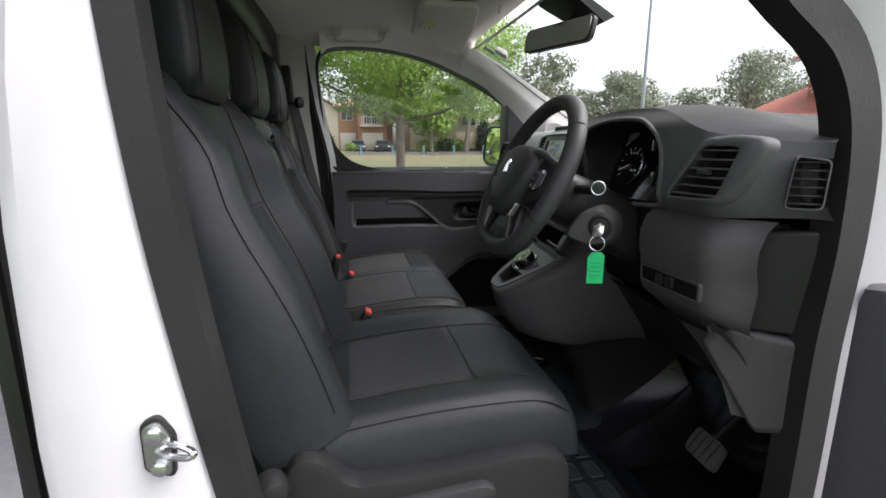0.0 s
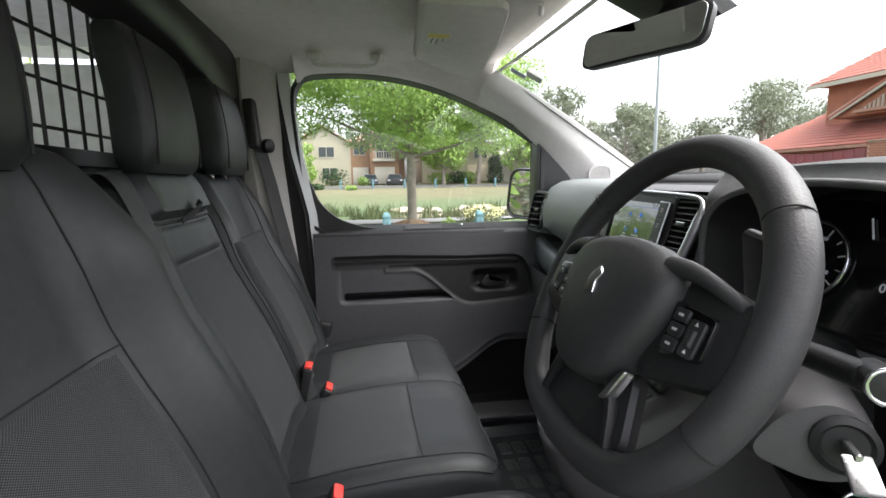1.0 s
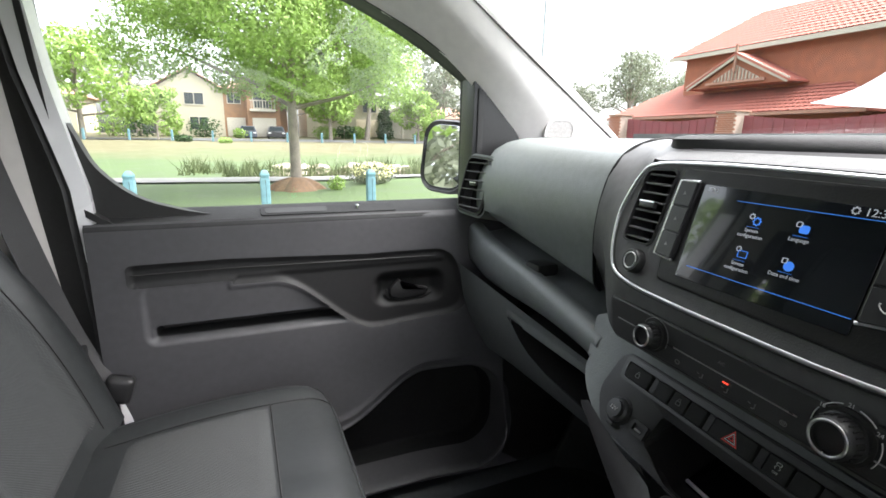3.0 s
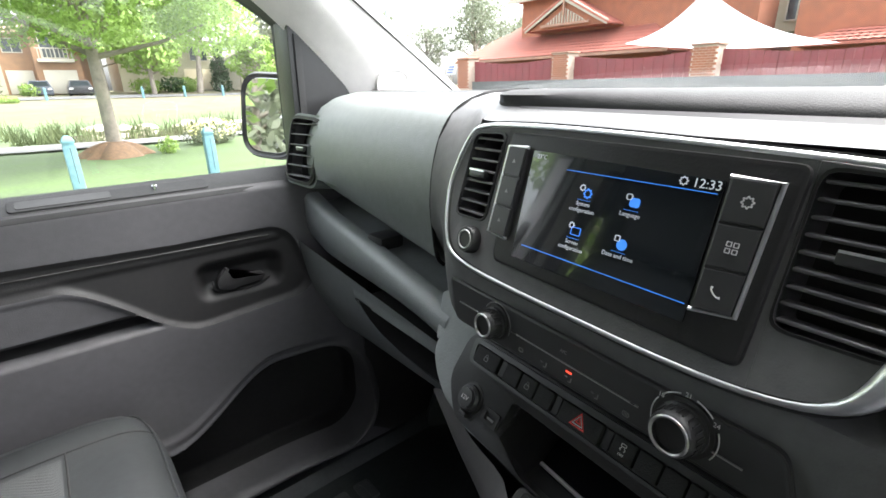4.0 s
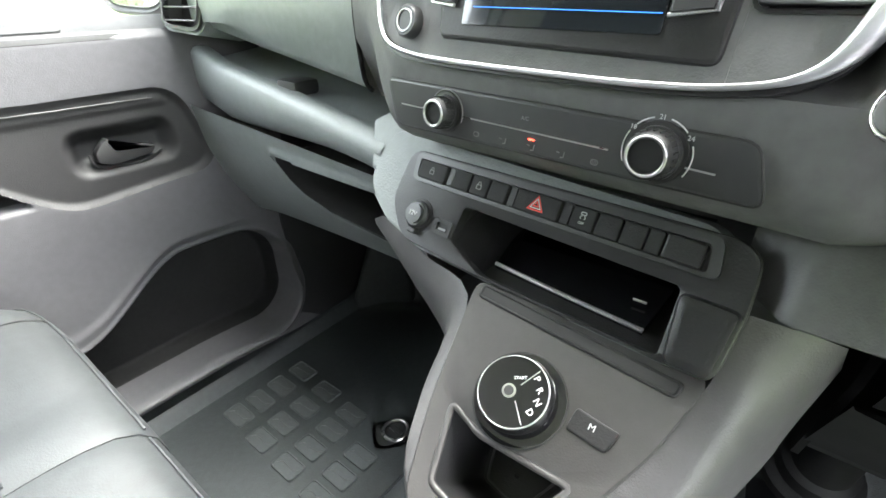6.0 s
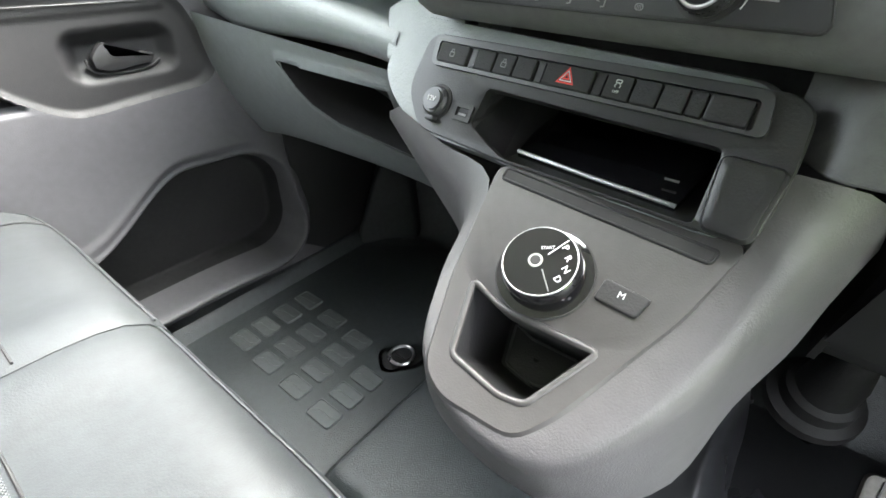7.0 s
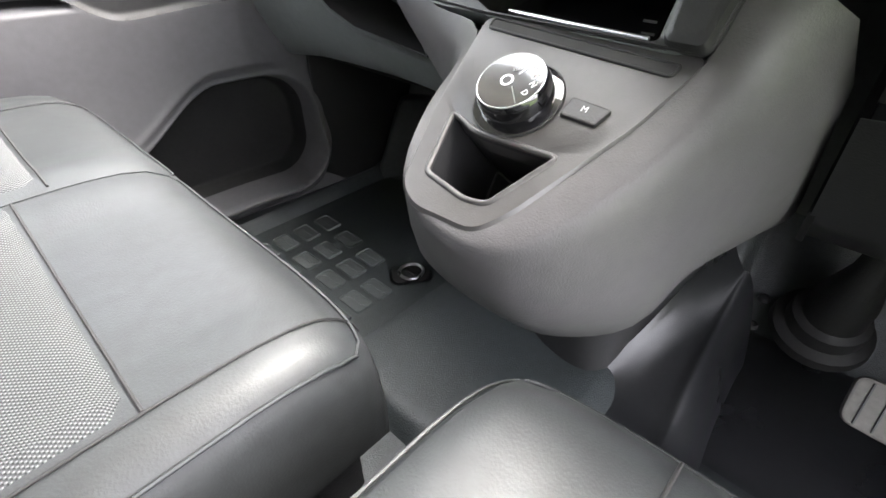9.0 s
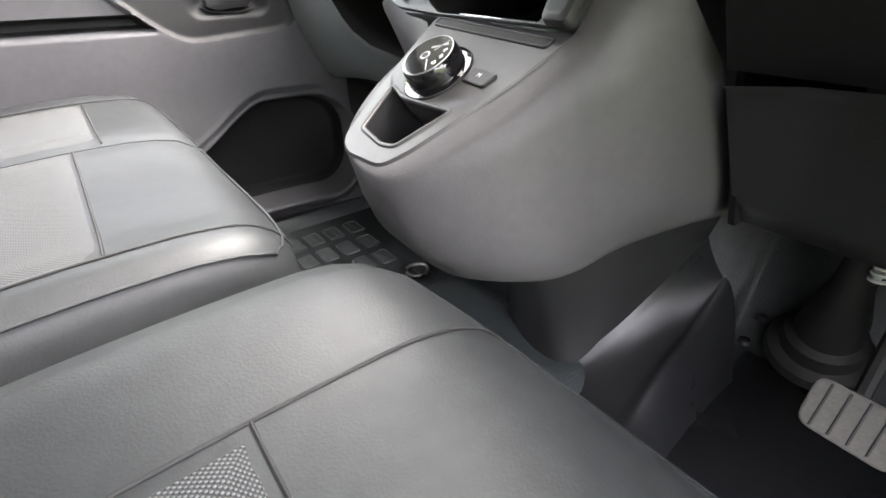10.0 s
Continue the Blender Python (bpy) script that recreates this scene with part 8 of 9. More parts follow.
GRASS = material("lawn_grass", (0.042, 0.070, 0.018), 0.9, vary=0.35, scale=0.9, bump=0.6, grain=30)


def ground_material():
    m = GRASS
    n, l = m.node_tree.nodes, m.node_tree.links
    b = n["Principled BSDF"]
    co, sx = n.new("ShaderNodeTexCoord"), n.new("ShaderNodeSeparateXYZ")
    ns = n.new("ShaderNodeTexNoise")
    ns.inputs["Scale"].default_value, ns.inputs["Detail"].default_value = 0.16, 5
    l.new(co.outputs["Object"], sx.inputs[0]), l.new(co.outputs["Object"], ns.inputs["Vector"])
    add = n.new("ShaderNodeMath")
    add.operation = "MULTIPLY_ADD"
    l.new(ns.outputs["Fac"], add.inputs[0])
    add.inputs[1].default_value = 22.0
    l.new(sx.outputs["Y"], add.inputs[2])
    rg = n.new("ShaderNodeMapRange")
    rg.inputs[1].default_value, rg.inputs[2].default_value = 38.0, 48.0
    l.new(add.outputs[0], rg.inputs[0])
    mx = n.new("ShaderNodeMix")
    mx.data_type = "RGBA"
    old = b.inputs["Base Color"].links[0].from_socket
    l.new(rg.outputs[0], mx.inputs["Factor"])
    l.new(old, mx.inputs["A"])
    mx.inputs["B"].default_value = (0.085, 0.076, 0.034, 1)
    l.new(mx.outputs["Result"], b.inputs["Base Color"])
    return m


def build_ground():
    xs = [-400, -250, -150, -90, -60] + [-45 + 1.5 * i for i in range(68)] + [70, 90, 150, 250, 500]
    ys = [-300, -150, -80, -50, -35] + [-25 + 1.5 * i for i in range(64)] + [90, 120, 200, 500]
    bm = bmesh.new()
    g = [[bm.verts.new((x, y, ground_z(x, y))) for y in ys] for x in xs]
    for i in range(len(xs) - 1):
        for j in range(len(ys) - 1):
            bm.faces.new((g[i][j], g[i + 1][j], g[i + 1][j + 1], g[i][j + 1]))
    structure("ground", bm, ground_material(), "green lawn with dry straw-coloured patches", "ground", 180)

    def strip(name, path, width, lift, mat, label, cat):
        p = spline([(x, y, 0) for x, y in path], 8)
        bm = bmesh.new()
        rows = []
        for i, q in enumerate(p):
            d = (p[min(i + 1, len(p) - 1)] - p[max(i - 1, 0)]).normalized()
            side = Vector((-d.y, d.x, 0))
            rows.append([bm.verts.new((q + side * width * k / 2).to_tuple()[:2] + (ground_z(*(q + side * width * k / 2).to_tuple()[:2]) + lift,)) for k in (-1, -0.5, 0, 0.5, 1)])
        for a, b in zip(rows, rows[1:]):
            for k in range(4):
                bm.faces.new((a[k], a[k + 1], b[k + 1], b[k]))
        bmesh.ops.recalc_face_normals(bm, faces=bm.faces)
        structure(name, bm, mat, label, cat, 180)
    CONC = material("path_concrete", (0.125, 0.123, 0.120), 0.9, vary=0.15, scale=1.2, bump=0.3, grain=60)
    ASPH = material("asphalt", (0.055, 0.055, 0.058), 0.9, vary=0.2, scale=0.8, bump=0.4, grain=90)
    strip("pavement", [(-25, 24), (-12, 20), (-4, 17.6), (2, 17.0), (8, 18.2), (14, 20), (24, 25), (40, 34)], 1.7, 0.06, CONC, "pale concrete footpath across the park", "path")
    strip("road", [(-120, 0.5), (-40, 0.5), (0, 0.3), (14, -0.5)], 6.5, 0.02, ASPH, "grey asphalt street under the van", "road")
    strip("road_ahead", [(17.0, -60), (17.0, -20), (17.0, 0), (17.5, 20), (24, 42), (34, 60), (46, 110)], 6.0, 0.05, ASPH, "grey asphalt street ahead", "road")
    strip("road_far", [(-120, 47.5), (-30, 47.5), (0, 48), (25, 48.5), (60, 52)], 5.0, 0.05, ASPH, "far street in front of the houses", "road")
    water = material("pond_water", (0.05, 0.045, 0.03), 0.06, vary=0.2, scale=0.5)
    bm = bmesh.new()
    bmesh.ops.create_grid(bm, x_segments=2, y_segments=2, size=1)
    for v in bm.verts:
        v.co = Vector((14 + 15 * v.co.x, 22.2 + 3.2 * v.co.y + 0.9 * v.co.x, -0.12))
    structure("water", bm, water, "still brown pond water", "water")


LEAF_FRESH = material("fresh_green_leaves", (0.235, 0.350, 0.085), 0.6, vary=0.45, scale=3, island=True)
LEAF_OLIVE = material("olive_gum_leaves", (0.165, 0.185, 0.125), 0.7, vary=0.4, scale=3, island=True)
LEAF_DARK = material("dark_green_leaves", (0.035, 0.075, 0.022), 0.7, vary=0.4, scale=3, island=True)
BARK = material("grey_bark", (0.22, 0.19, 0.16), 0.95, vary=0.35, scale=6, bump=1.0, grain=25)
for lm in (LEAF_FRESH, LEAF_OLIVE, LEAF_DARK):
    lm.node_tree.nodes["Principled BSDF"].inputs["Subsurface Weight"].default_value = 0.0
    tr, ad = lm.node_tree.nodes.new("ShaderNodeBsdfTranslucent"), lm.node_tree.nodes.new("ShaderNodeMixShader")
    ad.inputs[0].default_value = 0.45
    pb, lk = lm.node_tree.nodes["Principled BSDF"], lm.node_tree.links
    lk.new(pb.inputs["Base Color"].links[0].from_socket, tr.inputs[0])
    lk.new(pb.outputs[0], ad.inputs[1]), lk.new(tr.outputs[0], ad.inputs[2])
    lk.new(ad.outputs[0], lm.node_tree.nodes["Material Output"].inputs[0])


def leaf_cloud(rng, blobs, count, size):
    """Many small bent leaves scattered over the shells of several clumps."""
    vol = [b[1] * b[2] for b in blobs]
    tot = sum(vol)
    co, faces = [], []
    for (c, r, rz), v in zip(blobs, vol):
        for _ in range(int(count * v / tot)):
            d = Vector((rng.gauss(0, 1), rng.gauss(0, 1), rng.gauss(0, 1))).normalized()
            k = rng.uniform(0.45, 1.05) ** 0.6
            p = Vector(c) + Vector((d.x * r * k, d.y * r * k, d.z * rz * k))
            s = size * rng.uniform(0.6, 1.4)
            n = (d + Vector((rng.gauss(0, 0.7), rng.gauss(0, 0.7), rng.gauss(0, 0.7) + 0.3))).normalized()
            u = n.orthogonal().normalized()
            u = (u * math.cos(a := rng.uniform(0, 6.28)) + n.cross(u) * math.sin(a))
            w = n.cross(u)
            i = len(co)
            co += [p - u * s, p + w * s * 0.45 - n * s * 0.1, p + u * s - n * s * 0.25, p - w * s * 0.45 - n * s * 0.1]
            faces.append((i, i + 1, i + 2, i + 3))
    bm = bmesh.new()
    vs = [bm.verts.new(p) for p in co]
    for f in faces:
        bm.faces.new([vs[k] for k in f])
    return bm


def tree(x, y, height, spread, crown_low, leaf, count, size, label, trunk_r=0.18, seed=1, lean=0.0, category="tree", base=None, clumps=14):
    rng = random.Random(seed)
    z0 = ground_z(x, y) if base is None else base
    t = thing("tree", (x, y, z0), label, category)
    p = [(x, y, z0 - 0.1), (x + 0.02, y, z0 + 0.3), (x + lean * 0.4, y, z0 + height * 0.3), (x + lean, y + 0.1, z0 + height * 0.62), (x + lean * 1.2, y, z0 + height * 0.85)]
    bm = tube(spline(p, 4), [trunk_r * mix(1.25, 0.22, i / 16) for i in range(17)], 9)
    blobs = []
    nb = clumps
    for i in range(nb):
        a = 2.4 * i + rng.uniform(-0.5, 0.5)
        f = rng.uniform(0.35, 0.85)
        h = mix(crown_low, height * 0.86, (i + 0.5) / nb)
        taper = 1 - 0.55 * max(0, (h - height * 0.6) / (height * 0.4))
        c = (x + lean + math.cos(a) * spread * f * taper, y + math.sin(a) * spread * f * taper, z0 + h)
        r = spread * rng.uniform(0.36, 0.56) * (9 / nb) ** 0.42
        blobs.append((c, r, r * rng.uniform(0.55, 0.8)))
        s = Vector((x + lean * h / height, y, z0 + max(crown_low * 0.75, h * 0.72)))
        join(bm, tube([s, s.lerp(Vector(c), 0.55) + Vector((0, 0, -0.1)), Vector(c)], [trunk_r * 0.42, trunk_r * 0.25, trunk_r * 0.08], 6))
    blobs.append(((x + lean, y, z0 + height * 0.87), spread * 0.36, spread * 0.26))
    part("trunk", bm, BARK, t, "", 80)
    part("crown", leaf_cloud(rng, blobs, count, size), leaf, t, "", 180)
    return t


def shrub(x, y, r, h, leaf, label, count=350, size=0.09, seed=1, base=None, category="shrub"):
    rng = random.Random(seed)
    z0 = ground_z(x, y) if base is None else base
    t = thing("shrub", (x, y, z0), label, category)
    blobs = [((x + rng.uniform(-0.4, 0.4) * r, y + rng.uniform(-0.4, 0.4) * r, z0 + h * 0.45), r * 0.8, h * 0.55) for _ in range(4)]
    part("leaves", leaf_cloud(rng, blobs, count, size), leaf, t, "", 180)
    part("stem", tube([(x, y, z0 - 0.05), (x, y, z0 + h * 0.5)], r * 0.08, 6), BARK, t)
    return t


BRICK_TAN = material("tan_brick", (0.25, 0.14, 0.075), 0.9, vary=0.2, scale=2)
BRICK_RED = material("orange_red_brick", (0.29, 0.11, 0.062), 0.9, vary=0.2, scale=2)
RENDERED = material("cream_render", (0.38, 0.35, 0.26), 0.9, vary=0.06, scale=1)
TILE_RED = material("red_roof_tiles", (0.33, 0.105, 0.075), 0.8, vary=0.25, scale=3, bump=0.3, grain=20)
TILE_BROWN = material("brown_roof_tiles", (0.30, 0.17, 0.12), 0.85, vary=0.2, scale=2)
CREAM = material("cream_paint", (0.42, 0.39, 0.32), 0.7, vary=0.05)
DARKGLASS = material("window_glass_dark", (0.03, 0.04, 0.045), 0.1, vary=0.3, scale=1)
FENCE = material("maroon_fence_paint", (0.20, 0.048, 0.052), 0.75, vary=0.2, scale=1.5)
SAIL = material("white_shade_cloth", (0.40, 0.38, 0.40), 0.9, vary=0.06, scale=0.5)


def window(parent, c, w, h, face, mat_frame=None):
    """A framed window on a house wall; face: outward direction."""
    f = Vector(face)
    u = Vector((-f.y, f.x, 0))
    pl = Plane(Vector(c), u, (0, 0, 1))
    pl = pl if pl.n.dot(f) > 0 else Plane(Vector(c), -u, (0, 0, 1))
    win = part("window", frame_strip(pl, rrect(w + 0.14, h + 0.14, 0.01, 1), rrect(w, h, 0.01, 1), -0.02, 0.06), mat_frame or CREAM, parent)
    part("pane", slab(pl, rrect(w, h, 0.01, 1), -0.02, 0.01, 0.0), DARKGLASS, win)
    part("mullion", box(pl.at(0, 0, 0.03), (0.06, h, 0.04), 0, 1, pl.rot()), mat_frame or CREAM, win)


def hip_roof(x0, x1, y0, y1, z, rise, over=0.5, ridge=0.5):
    """A hipped roof over a rectangle."""
    x0, x1, y0, y1 = x0 - over, x1 + over, y0 - over, y1 + over
    w, d = x1 - x0, y1 - y0
    if w >= d:
        a, b = (x0 + d / 2 * ridge * 2 * 0.9, (y0 + y1) / 2), (x1 - d / 2 * ridge * 2 * 0.9, (y0 + y1) / 2)
    else:
        a, b = ((x0 + x1) / 2, y0 + w / 2 * 0.9), ((x0 + x1) / 2, y1 - w / 2 * 0.9)
    bm = bmesh.new()
    low = [bm.verts.new((*p, z - 0.12)) for p in ((x0, y0), (x1, y0), (x1, y1), (x0, y1))]
    eav = [bm.verts.new((*p, z)) for p in ((x0, y0), (x1, y0), (x1, y1), (x0, y1))]
    ra, rb = bm.verts.new((*a, z + rise)), bm.verts.new((*b, z + rise))
    bm.faces.new(low[::-1])
    for i in range(4):
        bm.faces.new((low[i], low[(i + 1) % 4], eav[(i + 1) % 4], eav[i]))
    if w >= d:
        for f in ((eav[0], eav[1], rb, ra), (eav[1], eav[2], rb), (eav[2], eav[3], ra, rb), (eav[3], eav[0], ra)):
            bm.faces.new(f)
    else:
        for f in ((eav[0], eav[1], ra), (eav[1], eav[2], rb, ra), (eav[2], eav[3], rb), (eav[3], eav[0], ra, rb)):
            bm.faces.new(f)
    bmesh.ops.recalc_face_normals(bm, faces=bm.faces)
    return bm


def tile_courses(x0, x1, y0, y1, z, rise, over, pitch=0.34):
    """Raised tile rows on the face of a hipped roof that looks towards -x, laid as thin battens."""
    x0, y0, y1 = x0 - over, y0 - over, y1 + over
    w = (x1 + over) - x0
    half = w / 2
    n = int(math.hypot(half, rise) / pitch)
    bm = bmesh.new()
    for i in range(n):
        t0, t1 = i / n, (i + 1) / n
        ins = half * 0.9 * t0
        a = Vector((x0 + half * t0, y0 + ins, z + rise * t0 + 0.05))
        b = Vector((x0 + half * t0, y1 - ins, z + rise * t0 + 0.05))
        ins1 = half * 0.9 * t1
        c = Vector((x0 + half * t1, y1 - ins1, z + rise * t1 + 0.01))
        d = Vector((x0 + half * t1, y0 + ins1, z + rise * t1 + 0.01))
        m = max(4, int((b - a).length / 0.15))
        lo, hi = [], []
        for k in range(m + 1):
            bob = 0.03 * (k % 2)
            lo.append(bm.verts.new(a.lerp(b, k / m) + Vector((0, 0, bob))))
            hi.append(bm.verts.new(d.lerp(c, k / m) + Vector((0, 0, bob))))
        for k in range(m):
            bm.faces.new((lo[k], lo[k + 1], hi[k + 1], hi[k]))
    bmesh.ops.recalc_face_normals(bm, faces=bm.faces)
    return bm


def build_far_houses():
    h = thing("house", (-4.0, 58, 1.5), "two-storey cream rendered house with gabled roof", "house", "far houses")
    part("wall", box((-4.3, 60, 3.6), (6.2, 9, 4.6)), RENDERED, h)
    part("gable", prism([(-7.4, 5.9), (-1.2, 5.9), (-4.3, 7.7)], "y", 55.5, 64.4), RENDERED, h)
    part("roof", prism([(-7.8, 5.85), (-4.3, 7.85), (-0.8, 5.85), (-0.8, 5.95), (-4.3, 8.0), (-7.8, 5.95)], "y", 55.2, 64.8), TILE_BROWN, h)
    window(h, (-3.9, 55.48, 5.0), 1.7, 1.1, (0, -1, 0))
    window(h, (-3.6, 55.48, 2.6), 1.6, 1.2, (0, -1, 0))
    window(h, (-6.4, 55.48, 5.0), 0.8, 1.0, (0, -1, 0))
    h = thing("house", (2.0, 58, 1.5), "two-storey tan brick house with balcony and double garage", "house", "far houses")
    part("wall", box((1.9, 60, 3.7), (6.2, 9, 5.0)), BRICK_TAN, h)
    part("bay", box((2.6, 55.0, 3.9), (3.2, 1.6, 5.2)), BRICK_TAN, h)
    part("roof", hip_roof(-1.2, 5.0, 55.5, 64.5, 6.2, 1.7), TILE_BROWN, h)
    part("gable_roof", prism([(0.6, 6.4), (2.6, 7.5), (4.6, 6.4), (4.6, 6.55), (2.6, 7.7), (0.6, 6.55)], "y", 53.9, 58.0), TILE_BROWN, h)
    part("gable", prism([(1.0, 6.4), (4.2, 6.4), (2.6, 7.4)], "y", 54.3, 57.0), CREAM, h)
    window(h, (2.5, 54.18, 5.2), 1.7, 1.9, (0, -1, 0))
    part("balcony", box((2.5, 53.9, 4.0), (2.5, 0.7, 0.25), 0.02), CREAM, h)
    for i in range(9):
        part("baluster", box((1.4 + 0.28 * i, 53.6, 4.5), (0.05, 0.05, 0.8)), CREAM, h)
    part("rail", box((2.5, 53.6, 4.95), (2.5, 0.08, 0.08)), CREAM, h)
    window(h, (-0.2, 55.48, 5.2), 1.2, 1.0, (0, -1, 0))
    part("garage_door", box((2.6, 54.15, 2.3), (2.3, 0.1, 1.9), 0.02), CREAM, h)
    part("garage_door", box((-0.1, 55.45, 2.3), (1.8, 0.1, 1.9), 0.02), CREAM, h)
    h = thing("house", (11.5, 60, 1.5), "two-storey grey-tiled cream house behind trees", "house", "far houses")
    part("wall", box((11.5, 61, 3.8), (8.5, 8, 5.0)), RENDERED, h)
    part("roof", hip_roof(7.2, 15.8, 57, 65, 6.3, 1.8), material("grey_roof_tiles", (0.25, 0.24, 0.24), 0.8), h)
    part("garage_door", box((14.2, 56.95, 2.5), (2.6, 0.1, 2.0), 0.02), material("garage_cream", (0.62, 0.52, 0.38), 0.7), h)
    window(h, (9.0, 56.95, 5.0), 1.4, 1.2, (0, -1, 0))
    window(h, (14.5, 56.95, 5.0), 1.6, 1.3, (0, -1, 0))
    h = thing("house", (18.0, 58, 1.2), "small white-gabled house with porch columns", "house", "far houses")
    part("wall", box((18.6, 60, 2.6), (5.0, 7, 2.8)), CREAM, h)
    part("roof", prism([(15.6, 3.9), (18.2, 5.3), (20.8, 3.9), (20.8, 4.1), (18.2, 5.5), (15.6, 4.1)], "y", 54.5, 64), CREAM, h)
    for x in (16.2, 18.0, 20.2):
        part("column", tube([(x, 55.2, 1.0), (x, 55.2, 3.9)], 0.16, 10), CREAM, h)
    h = thing("house", (25.0, 60, 1.0), "low tan brick house beyond the pond", "house", "far houses")
    part("wall", box((26, 61, 2.4), (8.0, 7, 3.0)), BRICK_TAN, h)
    part("roof", hip_roof(22, 30, 57.5, 64.5, 3.9, 1.6), TILE_BROWN, h)
    h = thing("house", (-20, 62, 1.5), "cream brick house behind trees", "house", "far houses")
    part("wall", box((-20, 64, 3.2), (10, 8, 4.0)), RENDERED, h)
    part("roof", hip_roof(-25, -15, 60, 68, 5.2, 1.8), TILE_BROWN, h)
    window(h, (-18, 59.95, 3.0), 1.8, 1.2, (0, -1, 0))
    # parked cars on the far drives
    for x, y, z, col, lab, wdt in ((0.9, 52.6, 1.35, (0.06, 0.07, 0.09), "dark blue hatchback parked on a drive", 1.7), (3.6, 52.2, 1.35, (0.03, 0.03, 0.035), "black wagon parked on a drive", 1.8), (22.0, 50.5, 1.10, (0.10, 0.12, 0.15), "grey utility parked by the far street", 4.6)):
        c = thing("car", (x, y, z - 0.3), lab, "car", "parked cars")
        ln = 4.2 if wdt < 3 else 1.8
        w2 = wdt / 2
        paint = material("car_paint", col, 0.25, vary=0.05, coat=0.6)
        prof = [(-w2, -0.05), (-w2 * 1.0, 0.45), (-w2 * 0.93, 0.55), (-w2 * 0.72, 1.05), (w2 * 0.72, 1.05), (w2 * 0.93, 0.55), (w2, 0.45), (w2, -0.05)]
        if wdt > 3:
            prof = [(-2.3, 0.0), (-2.3, 0.5), (-0.5, 0.55), (-0.2, 1.05), (0.8, 1.05), (1.3, 0.6), (2.2, 0.5), (2.3, 0.0)]
        part("body", prism([(x + a, z + b) for a, b in prof], "y", y, y + ln, 0.06), paint, c)
        gp = [(x - w2 * 0.78, z + 0.60), (x - w2 * 0.64, z + 0.98), (x + w2 * 0.64, z + 0.98), (x + w2 * 0.78, z + 0.60)] if wdt < 3 else [(x - 0.35, z + 0.6), (x - 0.15, z + 1.0), (x + 0.7, z + 1.0), (x + 1.1, z + 0.62)]
        part("windscreen", prism(gp, "y", y - 0.02, y + 0.02), DARKGLASS, c)
        for s in (-1, 1):
            part("tyre", revolve([(0.2, -0.1), (0.31, -0.1), (0.31, 0.1), (0.2, 0.1)], (x + s * (w2 * 0.82 if wdt < 3 else 1.45), y + 0.15 if wdt > 3 else y + 0.7, z), (1, 0, 0) if wdt < 3 else (0, 1, 0), 18), RUBBER, c)
            if wdt < 3:
                part("headlight", box((x + s * w2 * 0.75, y - 0.02, z + 0.38), (0.28, 0.06, 0.12), 0.02), PALE, c)


